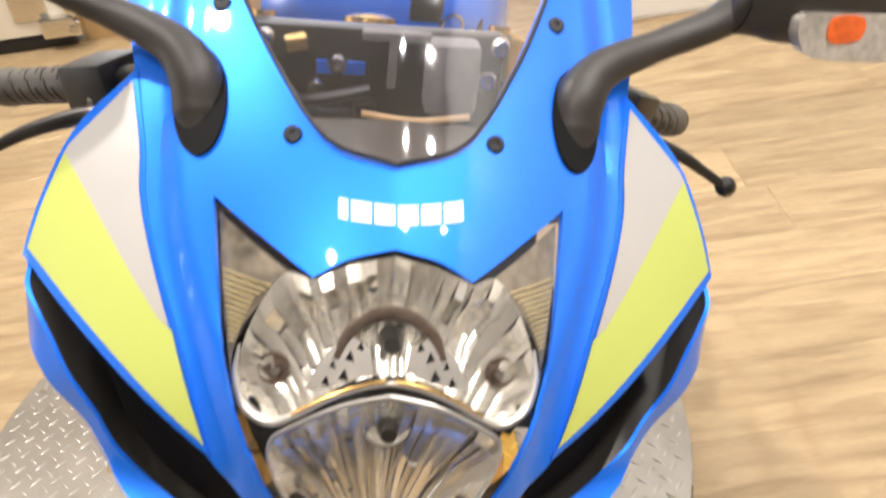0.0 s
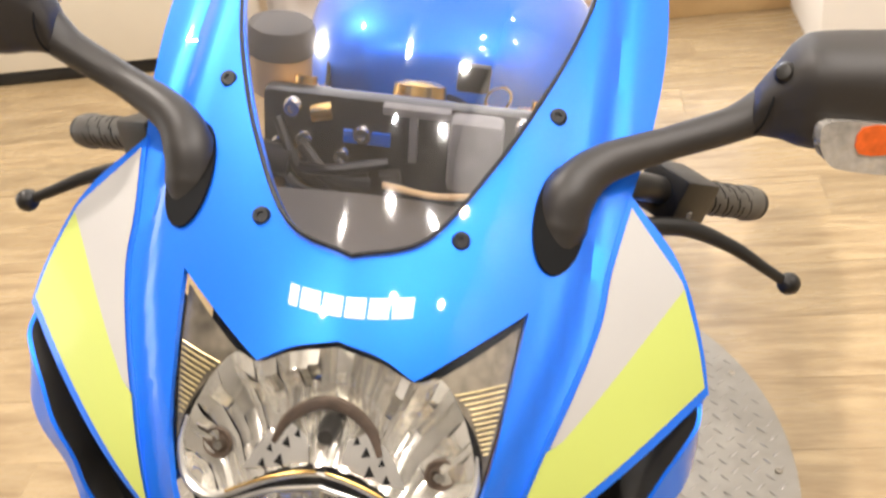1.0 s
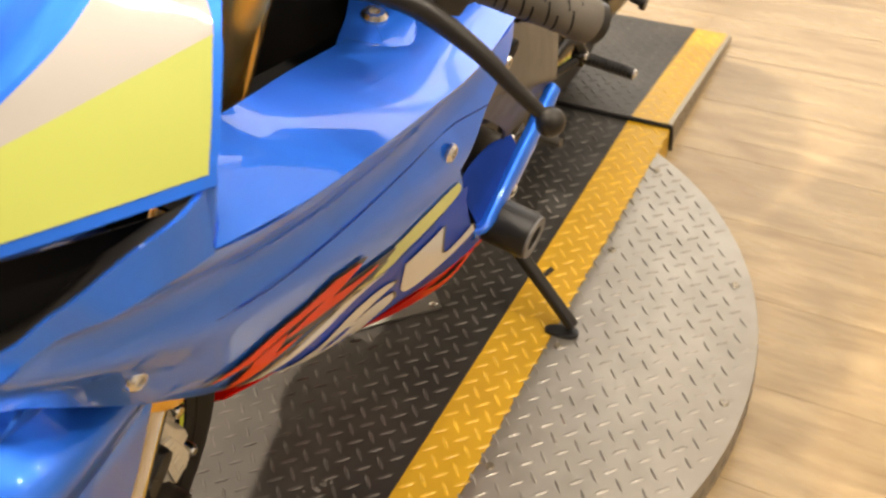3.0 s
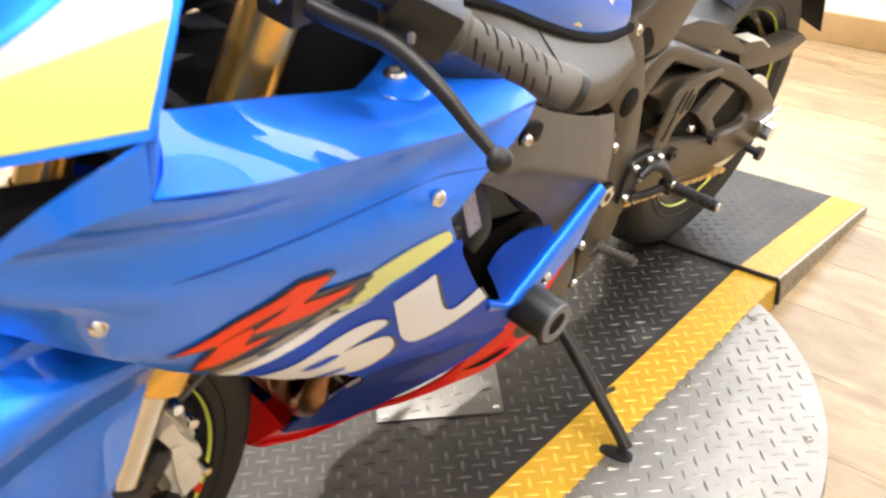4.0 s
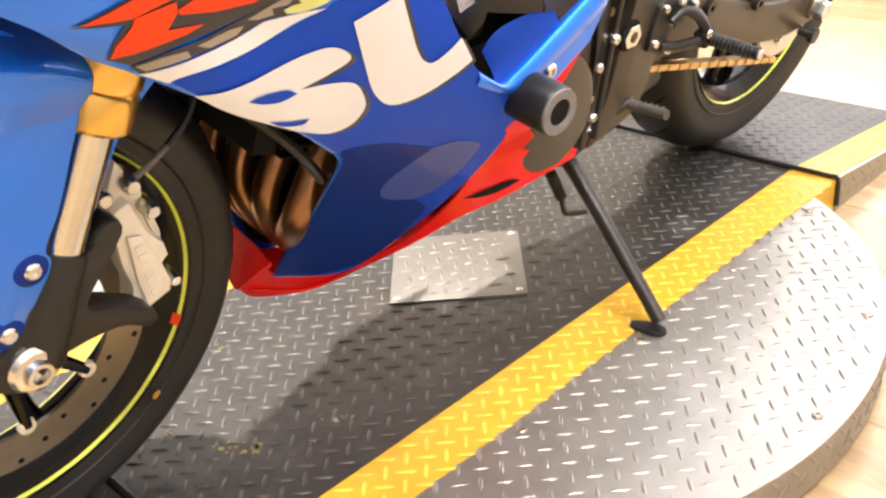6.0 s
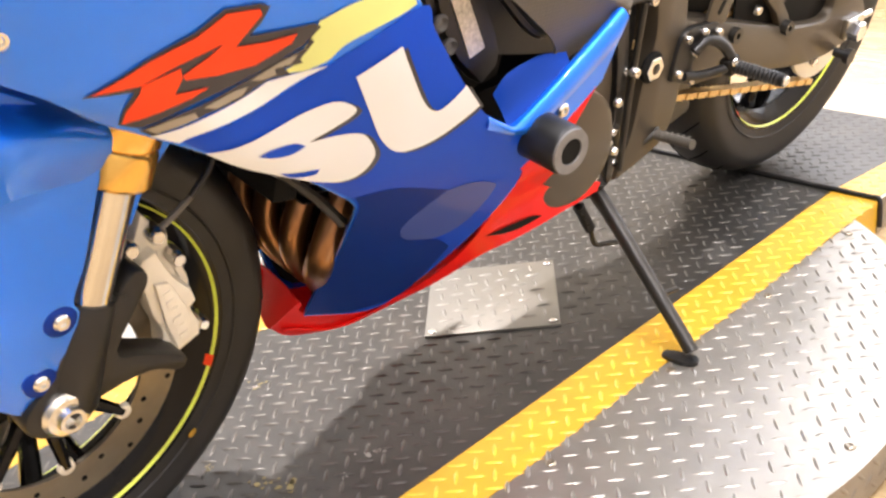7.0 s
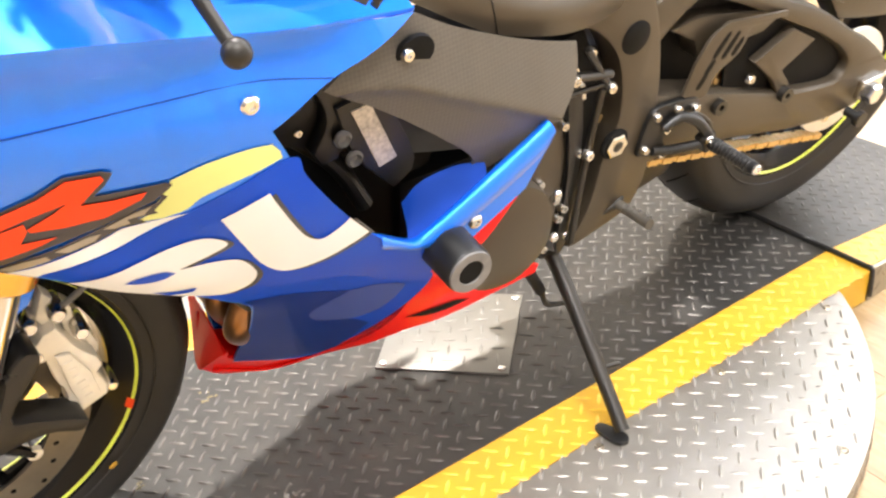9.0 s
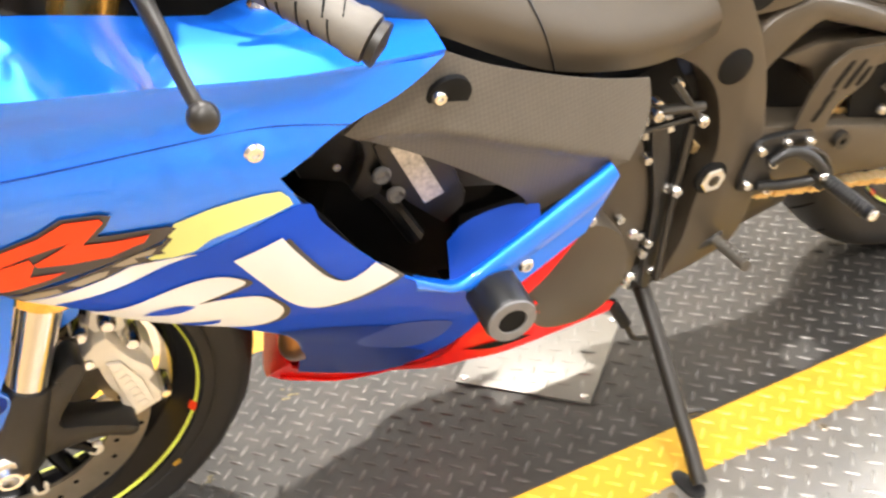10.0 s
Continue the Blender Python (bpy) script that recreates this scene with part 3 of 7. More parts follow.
# raised lugs of the tread plate, in a chequer of two directions
def lugs(inside, height=0.0, period=0.0343, start=(0.001, 0.0046), length=0.0290, width=0.0056, rise=0.0024, span=1.25, turn=45.0, shape=None):
    verts, faces = [], []
    pitch = period / math.sqrt(2)
    n = int(span / pitch) + 2
    ct, st = math.cos(radians(turn)), math.sin(radians(turn))
    for i in range(-n, n + 1):
        for j in range(-n, n + 1):
            u, v = i * pitch, j * pitch
            x, y = start[0] + ct * u - st * v, start[1] + st * u + ct * v
            if not inside(x, y):
                continue
            a = radians(turn) + (math.pi / 2 if (i + j) % 2 else 0.0)
            ca, sa = math.cos(a), math.sin(a)
            base = len(verts)
            for p, q, h in ((-0.5, 0, -0.1), (-0.22, 0.5, -0.1), (0.22, 0.5, -0.1), (0.5, 0, -0.1), (0.22, -0.5, -0.1), (-0.22, -0.5, -0.1), (-0.24, 0, 1), (0.24, 0, 1)):
                lx, ly = p * length, q * width
                X, Y = x + ca * lx - sa * ly, y + sa * lx + ca * ly
                verts.append((X, Y, h * rise + (height(X, Y) if callable(height) else height)))
            for f in ((0, 6, 1), (1, 6, 7, 2), (2, 7, 3), (3, 7, 4), (4, 7, 6, 5), (5, 6, 0)):
                faces.append(tuple(base + k for k in f[::-1]))
    me = bpy.data.meshes.new("lugs")
    me.from_pydata([shape(v) if shape else v for v in verts], [], faces)
    me.shade_smooth()
    return me


def lug_part(me, mat, parent):
    me.materials.append(mat)
    ob = new("tread_relief", me)
    ob.parent = parent
    ob["kind"] = "stuff"
    ob["label"] = "raised diamond tread pattern"
    return ob


cover_half = 0.155


def on_cover(x, y):
    return abs(x) + abs(y) < cover_half


lug_part(lugs(lambda x, y: abs(y) < INNER - 0.006 and abs(x) < HINGE - 0.012 and not on_cover(x, y)), LUGB, turntable)
lug_part(lugs(lambda x, y: INNER + 0.002 < abs(y) < EDGE - 0.004 and abs(x) < HINGE - 0.012), LUGY, turntable)
lug_part(lugs(lambda x, y: abs(y) > EDGE + 0.004 and math.hypot(x, y) < RAD - 0.014, period=0.037, start=(-0.1275, 0.4155)), PLATE, turntable)
lug_part(lugs(lambda x, y: abs(x) + abs(y) < 0.128, 0.004, period=0.037, start=(0.004, 0.0), turn=52.0), BRIGHT, cover)
for sign, ramp in zip((-1, 1), ramps):
    slope = lambda x, y: RAMP_LOW * (abs(x) - HINGE) / (RAMP_END - HINGE)
    lug_part(lugs(lambda x, y: abs(y) < INNER - 0.006 and HINGE + 0.014 < x * sign < RAMP_END - 0.01, slope), LUGB, ramp)
    lug_part(lugs(lambda x, y: INNER + 0.002 < abs(y) < EDGE - 0.018 and HINGE + 0.014 < x * sign < RAMP_END - 0.01, slope), LUGY, ramp)
    for s in (1, -1):
        lug_part(lugs(lambda x, y: HINGE + 0.02 < x * sign < RAMP_END - 0.03 and FLOOR + 0.008 < y < slope(x, 0) - 0.008,
                      shape=lambda v: (v[0], s * (EDGE - 0.003 + v[2]), v[1])), SKIRT, ramp)
# the rim of the disc, with upright lugs
for sign in (1, -1):
    a0 = math.asin(EDGE / RAD) + 0.02
    lug_part(lugs(lambda x, y: a0 < x / RAD < math.pi - a0 and -0.055 < y < -0.006, span=2.6,
                  shape=lambda v: ((RAD + v[2]) * math.cos(v[0] / RAD), sign * (RAD + v[2]) * math.sin(v[0] / RAD), v[1])), PLATE, turntable)


# ---------- motorcycle ----------
# its own axes: x forward from the front contact, y to its left, z up in its plane; it leans on the side stand
BIKE_POSE = Matrix.Translation((0.727, -0.357, 0.0)) @ pose(0, 0, 0, 0, 0, -1.2) @ pose(0, 0, 0, -12.0, 0, 0)
bike = thing("motorcycle", "blue sport motorcycle with lime and red graphics on its side stand", "motorcycle", BIKE_POSE)


def nose(y, z):
    """Forward reach of the front cowl."""
    y, z = abs(y), z - 0.95
    return 0.0421 - 0.953 * z - 3.6391 * z * z - 3.569 * y * y + 4.0531 * y ** 3 + 0.1481 * y * y * z - 1.5591 * y * z


def flank(x, z):
    """Half width of the side fairing."""
    x, z = x + 0.35, z - 0.55
    w = (0.2446 - 0.2778 * x + 0.4 * z - 0.7275 * x * x + 1.5572 * x * z - 1.1518 * z * z + 0.5315 * x ** 3 - 0.8099 * x * x * z + 1.9239 * x * z * z
         - 1.3438 * z ** 3 - 2.0919 * x ** 4 - 0.2409 * x ** 3 * z + 4.1449 * x * x * z * z - 4.2105 * x * z ** 3 + 0.926 * z ** 4)
    # the lower edge in front stands fuller
    full = float(np.interp(x - 0.35, (-0.42, -0.36, -0.28, -0.19, -0.10, -0.03, 0.0, 0.03), (0.0, 0.006, 0.016, 0.024, 0.027, 0.022, 0.010, 0.0)))
    h = (z + 0.55 - float(np.interp(x - 0.35, (-0.30, -0.19, -0.09, -0.05, 0.0), (0.474, 0.565, 0.630, 0.650, 0.690)))) / float(np.interp(x - 0.35, (-0.07, -0.025), (0.07, 0.042)))
    return max(w + full * math.exp(-h * h), 0.004)


def on_nose(off=0.0):
    return lambda y, z: (nose(y, z) + off * 0.75, y, z + off * 0.6)


FWD = Vector((1, 0, 0.6))


def both(build):
    """The left and the right piece."""
    return build(), mirrored(build())


# --- front cowl ---
half = [(0.0, 0.967, 1), (0.027, 0.961), (0.050, 0.950, 1), (0.083, 0.961), (0.115, 0.970, 1), (0.109, 0.933), (0.103, 0.899), (0.095, 0.869),
        (0.077, 0.834), (0.062, 0.806, 1), (0.082, 0.812, 1), (0.112, 0.842, 1), (0.136, 0.903), (0.161, 0.95), (0.166, 0.975), (0.177, 1.003, 1),
        (0.19, 1.03), (0.197, 1.06), (0.196, 1.09), (0.185, 1.125), (0.16, 1.16, 1), (0.140, 1.145, 1), (0.137, 1.1), (0.125, 1.077), (0.107, 1.057), (0.08, 1.033), (0.045, 1.009), (0.0, 1.003, 1)]


def on_cowl(y, z):
    """The cowl has a soft fold beside each wing."""
    d = (abs(y) - float(np.interp(z, (0.842, 0.90, 0.95, 0.975, 1.02, 1.10), (0.098, 0.121, 0.147, 0.153, 0.158, 0.163)))) / 0.0065
    x, y, z = on_nose()(y, z)
    dip = 0.0042 * math.exp(-d * d) - 0.0020 * math.exp(-(d + 2.2) ** 2)
    return (x - 0.75 * dip, y, z - 0.6 * dip)


def cowl_half():
    return panel(half, on_cowl, 5, 0.007, FWD)


bm = join(cowl_half(), mirrored(cowl_half()))
bmesh.ops.remove_doubles(bm, verts=bm.verts, dist=1e-4)
cowl = part("front_cowl", bm, BLUE, bike, "glossy blue front cowl", thick=0.004)
def on_wing(off=0.0):
    """The wing leaves the cowl towards its outer edge."""
    def place(y, z):
        lo = float(np.interp(z, (0.842, 0.900, 0.950, 0.975, 1.006), (0.110, 0.132, 0.159, 0.164, 0.176)))
        hi = float(np.interp(z, (0.850, 0.898, 0.926, 0.966, 1.000), (0.125, 0.249, 0.240, 0.220, 0.182)))
        k = min(1.0, max(0.0, (abs(y) - lo) / max(0.01, hi - lo)))
        rise = float(np.interp(z, (0.850, 0.900, 0.930, 0.963, 0.985, 1.006), (0.0, 0.009, 0.013, 0.016, 0.008, 0.0))) * k ** 1.3
        return (nose(y, z) + rise + off * 0.75, y, z + off * 0.6)
    return place


wing_white = [(0.178, 1.0, 1), (0.2145, 0.967), (0.2210, 0.959, 1), (0.147, 0.906, 1), (0.139, 0.904, 1), (0.163, 0.950), (0.168, 0.975)]
wing_lime = [(0.2210, 0.959, 1), (0.2345, 0.930), (0.2435, 0.904, 1), (0.178, 0.878), (0.114, 0.849, 1), (0.137, 0.903, 1), (0.147, 0.906, 1)]
wing_base = [(0.176, 1.006, 1), (0.2165, 0.970), (0.2375, 0.930), (0.2475, 0.899, 1), (0.180, 0.872), (0.110, 0.842, 1), (0.132, 0.900), (0.159, 0.95), (0.164, 0.975)]
intake = [(0.226, 0.890, 1), (0.178, 0.873), (0.120, 0.850), (0.082, 0.827), (0.050, 0.796), (0.060, 0.768), (0.120, 0.780), (0.170, 0.812), (0.200, 0.845), (0.216, 0.872)]
chin = [(0.0, 0.782, 1), (0.03, 0.786), (0.055, 0.800, 1), (0.066, 0.775, 1), (0.12, 0.778, 1), (0.09, 0.755), (0.0, 0.745, 1)]
for flip in (False, True):
    side = mirrored if flip else (lambda b: b)
    wing = part("cowl_wing", side(panel(wing_base, on_wing(0.001), 5, 0.014, FWD)), BLUE, bike, "blue cowl wing with white and lime film", thick=0.003)
    part("white_film", side(panel(wing_white, on_wing(0.0022), 5, 0.014, FWD)), PEARL, wing, "pearl white film")
    part("lime_film", side(panel(wing_lime, on_wing(0.0022), 5, 0.014, FWD)), LIME, wing, "lime yellow film")
    # sheet set back in the intake, near-black for its unlit inside
    part("air_intake", side(panel(intake, on_nose(-0.040), 5, 0.014, FWD)), VOID, bike, "ram air intake, dark sheet for its unlit inside", thick=0.002)
    part("chin", side(panel(chin, on_nose(-0.006), 4, 0.014, FWD)), BLACK, bike, "black chin below the headlamp", thick=0.003)
    boot = [(0.129 + 0.0175 * math.cos(a) - 0.003 * math.sin(a), 1.005 + 0.0225 * math.sin(a)) for a in (2 * math.pi * k / 14 for k in range(14))]
    part("mirror_gasket", side(panel(boot, on_nose(0.003), 3, 0.012, FWD)), VOID, cowl, "black rubber mirror gasket", thick=0.006)
    for y, z in ((0.066, 1.006), (0.119, 1.048), (0.158, 1.106)):
        part("screen_screw", side(bolt((nose(y, z), y, z), (0.75, 0, 0.6), 0.0062, 0.004)), BLACK, cowl)
# unread maker's mark: six plain bars
for k in range(6):
    y0 = -0.043 + k * 0.0146
    w = 0.006 if k == 5 else 0.0128
    bar = [(y0, 0.9855, 1), (y0 + w, 0.9855, 1), (y0 + w - 0.0004, 0.977, 1), (y0 - 0.0004, 0.977, 1)]
    part("mark_bar", panel([(-a, b, 1) for a, b, _ in bar], on_nose(0.0008), 2, 0.006, FWD), WHITE, cowl, "white bar of the maker's mark")

# --- headlamp ---
lamp_half = [(0.0, 0.9665, 1), (0.027, 0.9605), (0.050, 0.9495, 1), (0.083, 0.9605), (0.1145, 0.969, 1), (0.1085, 0.933), (0.1025, 0.899), (0.0945, 0.869), (0.0765, 0.834), (0.061, 0.802), (0.03, 0.782), (0.0, 0.776, 1)]
headlamp = part("headlamp", join(panel(lamp_half, on_nose(-0.075), 5, 0.02, FWD), mirrored(panel(lamp_half, on_nose(-0.075), 5, 0.02, FWD))), SATIN, bike, "twin-reflector headlamp behind a clear lens", thick=0.002)
bm = join(panel(lamp_half, on_nose(-0.002), 5, 0.014, FWD), mirrored(panel(lamp_half, on_nose(-0.002), 5, 0.014, FWD)))
bmesh.ops.remove_doubles(bm, verts=bm.verts, dist=1e-4)
lens = part("lens", bm, GLASS, headlamp, "clear lamp lens")
lens.visible_shadow = False


def facets(outline, cz, count, deep, shallow, seed, spread=1.35):
    """A bowl of narrow mirror strips, fanned upward and broken into uneven facets."""
    full = [p for p in ring(outline, 6)]
    full = full + [np.array((-p[0], p[1])) for p in reversed(full)]

    def span(a):
        d, hits = np.array((math.sin(a), math.cos(a))), []
        for p, q in zip(full, full[1:] + full[:1]):
            e, w = q - p, p - np.array((0.0, cz))
            den = d[0] * e[1] - d[1] * e[0]
            if abs(den) < 1e-12:
                continue
            t = (w[0] * e[1] - w[1] * e[0]) / den
            u = (w[0] * d[1] - w[1] * d[0]) / den
            if t > 0 and -1e-6 <= u <= 1 + 1e-6:
                hits.append(t)
        return (min(hits), max(hits)) if len(hits) > 1 else None
    rnd = random.Random(seed)
    bm = bmesh.new()
    edges = [0.0]
    for k in range(count):
        edges.append(edges[-1] + rnd.uniform(0.6, 1.4))
    edges = [spread * (2 * e / edges[-1] - 1) for e in edges]
    for a0, a1 in zip(edges, edges[1:]):
        cuts = [0.0] + sorted(rnd.uniform(0.12, 0.9) for _ in range(rnd.choice((0, 1, 1, 2)))) + [1.0]
        for c0, c1 in zip(cuts, cuts[1:]):
            tilt, lean, crown = rnd.uniform(-0.0013, 0.0013), rnd.uniform(-0.0018, 0.0018), rnd.uniform(0.0003, 0.0010)
            cols = []
            for j in range(4):
                a = a0 + (a1 - a0) * (1.02 * j / 3 - 0.01)
                hit = span(a)
                if hit is None:
                    break
                col = []
                for k in range(4):
                    u = c0 + (c1 - c0) * k / 3
                    t = hit[0] + (hit[1] - hit[0]) * u
                    y, z = math.sin(a) * t, cz + math.cos(a) * t
                    d = shallow + deep * (1 - (2 * u - 0.75) ** 2) * math.cos(a) + tilt * (j / 1.5 - 1) + lean * (k / 1.5 - 1) - crown * (1 - (j / 1.5 - 1) ** 2)
                    d = max(d, 0.006)
                    col.append(bm.verts.new((nose(y, z) - d, y, z - 0.1 * d)))
                cols.append(col)
            if len(cols) < 4:
                continue
            for j in range(3):
                for k in range(3):
                    bm.faces.new((cols[j][k], cols[j][k + 1], cols[j + 1][k + 1], cols[j + 1][k]))
    bmesh.ops.recalc_face_normals(bm, faces=bm.faces)
    return bm


upper = [(0.0, 0.962, 1), (0.028, 0.956), (0.050, 0.947), (0.066, 0.947), (0.081, 0.931), (0.092, 0.908), (0.094, 0.890), (0.088, 0.876), (0.072, 0.872), (0.060, 0.877), (0.036, 0.891), (0.016, 0.898), (0.0, 0.900, 1)]
lower = [(0.0, 0.892, 1), (0.030, 0.886), (0.060, 0.870), (0.072, 0.858), (0.070, 0.838), (0.055, 0.806), (0.028, 0.788), (0.0, 0.783, 1)]
arch = [(0.0, 0.934, 1), (0.014, 0.931), (0.026, 0.921), (0.034, 0.907, 1), (0.028, 0.902), (0.014, 0.903), (0.0, 0.905, 1)]
part("upper_reflector", facets(upper, 0.830, 40, 0.026, 0.005, 5, 1.40), FACET, headlamp, "fluted silver reflector", sharp=50)
part("lower_reflector", facets(lower, 0.745, 30, 0.022, 0.010, 9, 0.80), FACET, headlamp, "fluted silver reflector", sharp=50)
part("inner_arch", tube([(nose(y, z) - 0.018, y, z) for y, z in ((-0.034, 0.905), (-0.027, 0.918), (-0.014, 0.927), (0.0, 0.930), (0.014, 0.927), (0.027, 0.918), (0.034, 0.905))], [0.002, 0.0038, 0.0044, 0.0046, 0.0044, 0.0038, 0.002], 8, 5, flat=0.6), ARCH, headlamp, "dark bronze arch over the bulb")
part("inner_bowl", facets(arch, 0.860, 14, 0.006, 0.021, 3, 0.75), FACET, headlamp, "fluted inner bowl", sharp=40)
for flip in (False, True):
    side = mirrored if flip else (lambda b: b)
    sg = -1 if flip else 1
    rimpts = [(nose(y, z) - 0.008, sg * y, z) for y, z in ((0.0, 0.899), (0.016, 0.897), (0.036, 0.890), (0.060, 0.876), (0.074, 0.870), (0.089, 0.875), (0.0955, 0.890), (0.094, 0.906))]
    part("reflector_rim", tube(rimpts, [0.0014, 0.0016, 0.0020, 0.0026, 0.0036, 0.0036, 0.0028, 0.0010], 8, 5), REFLECT, headlamp, "silver reflector rim")
    part("gold_edge", tube([(nose(y, z) - 0.0062, sg * y, z) for y, z in ((0.003, 0.9015), (0.016, 0.8995), (0.036, 0.8925), (0.060, 0.8785))], 0.0012, 6, 4), BRASS, headlamp, "thin gold-tinted edge")
    rimlow = [(nose(y, z) - 0.008, sg * y, z) for y, z in ((0.0, 0.892), (0.03, 0.886), (0.060, 0.870), (0.073, 0.858), (0.071, 0.838), (0.056, 0.806))]
    part("reflector_rim", tube(rimlow, 0.0016, 8, 5), REFLECT, headlamp, "silver reflector rim")
    # dark panel paints in the shade between the two reflectors
    part("shadow_gap", side(panel([(0.020, 0.899, 1), (0.045, 0.888), (0.072, 0.876, 1), (0.090, 0.878, 1), (0.080, 0.866, 1), (0.060, 0.878)], on_nose(-0.009), 4, 0.01, FWD)), VOID, headlamp)
    fin = [(0.060, 0.948, 1), (0.084, 0.956), (0.111, 0.965, 1), (0.1065, 0.932), (0.1005, 0.902), (0.096, 0.880, 1), (0.098, 0.905), (0.084, 0.930)]
    fins = part("side_reflector", side(panel(fin, on_nose(-0.007), 4, 0.008, FWD)), SMOKE, headlamp, "smoky brushed side reflector")
    for k in range(15):
        z = 0.938 - 0.0026 * k
        y0, y1 = float(np.interp(z, (0.880, 0.905, 0.930, 0.948), (0.0962, 0.0975, 0.0850, 0.062))) + 0.001, float(np.interp(z, (0.880, 0.902, 0.932, 0.965), (0.0965, 0.1008, 0.1068, 0.111))) - 0.001
        if y1 - y0 > 0.002:
            part("rib", tube([(nose(y, z) - 0.0072, sg * y, z) for y in (y0, (y0 + y1) / 2, y1)], 0.0007, 6, 2), PALEGOLD, fins, "gold-tinted rib")
    fan = [(0.053, 0.896, 1), (0.040, 0.916), (0.024, 0.926, 1), (0.013, 0.921, 1), (0.010, 0.908, 1), (0.032, 0.902)]
    fan_ob = part("inner_fan", side(panel(fan, on_nose(-0.0150), 4, 0.008, FWD)), REFLECT, headlamp, "bright fan-shaped inner reflector", thick=0.001)
    for y, z, r in ((0.029, 0.906, 0.0034), (0.0255, 0.916, 0.0030), (0.019, 0.9215, 0.0024), (0.040, 0.902, 0.0028), (0.036, 0.911, 0.0022)):
        part("dark_notch", side(panel([(y - r, z - 0.8 * r, 1), (y + r, z - 0.5 * r, 1), (y - 0.2 * r, z + 1.2 * r, 1)], on_nose(-0.0142), 1, 0.01, FWD)), VOID, fan_ob)
    cup = part("side_cup", side(lathe([(0.0, -0.004), (0.0075, -0.003), (0.0095, 0.0), (0.0105, -0.002)], (nose(0.073, 0.900) - 0.013, 0.073, 0.894), (1, 0.2, 0.6), 20)), ARCH, headlamp, "dark side lamp cup")
    part("side_bulb", side(lathe([(0.0, 0.004), (0.003, 0.003), (0.0042, 0.0), (0.0042, -0.004)], (nose(0.073, 0.900) - 0.013, 0.071, 0.893), (1, 0.2, 0.6), 14)), CHROME, cup)
for z, deep in ((0.918, 0.022), (0.872, 0.016)):
    c = (nose(0, z) - deep, 0, z - 0.004)
    hood = part("bulb_hood", lathe([(0.0, 0.016), (0.005, 0.015), (0.0065, 0.008), (0.0075, -0.004), (0.010, -0.006)], c, (1, 0, 0.35), 24), SATIN, headlamp, "dark bulb hood")
    part("bulb_ring", lathe([(0.010, -0.006), (0.014, 0.0), (0.016, -0.002), (0.012, -0.010)], c, (1, 0, 0.35), 28), CAST, hood, "silver bulb ring")

# --- windscreen ---
screen_half = [(0.0, 1.000, 1), (0.045, 1.006), (0.08, 1.030), (0.108, 1.055), (0.127, 1.076), (0.140, 1.1), (0.146, 1.14), (0.125, 1.185), (0.07, 1.205), (0.0, 1.21, 1)]


def bubble(y, z):
    x, y2, z2 = on_nose(0.003)(y, z)
    b = 0.016 * max(0.0, 1 - (y / 0.14) ** 2) * min(1.0, max(0.0, (z - 1.0) / 0.06))
    return (x + b * 0.7, y2, z2 + b * 0.7)


bm = join(panel(screen_half, bubble, 5, 0.014, FWD), mirrored(panel(screen_half, bubble, 5, 0.014, FWD)))
bmesh.ops.remove_doubles(bm, verts=bm.verts, dist=1e-4)
screen = part("windscreen", bm, SCREEN, bike, "clear windscreen with a dark edge")
screen.visible_shadow = False
edge = [(0.0, 1.002), (0.045, 1.008), (0.08, 1.032), (0.107, 1.056), (0.126, 1.077), (0.139, 1.1), (0.146, 1.14)]
for s in (1, -1):
    part("screen_edge", tube([(bubble(y, z)[0], s * y, bubble(y, z)[2]) for y, z in edge], 0.0016, 6, 5), BLACK, screen, "black screen edging")

# --- mirrors ---
STALK = ((-0.066, 0.127, 0.980), (-0.083, 0.129, 0.998), (-0.096, 0.133, 1.018), (-0.116, 0.152, 1.032), (-0.140, 0.195, 1.041), (-0.155, 0.240, 1.055), (-0.165, 0.268, 1.070))
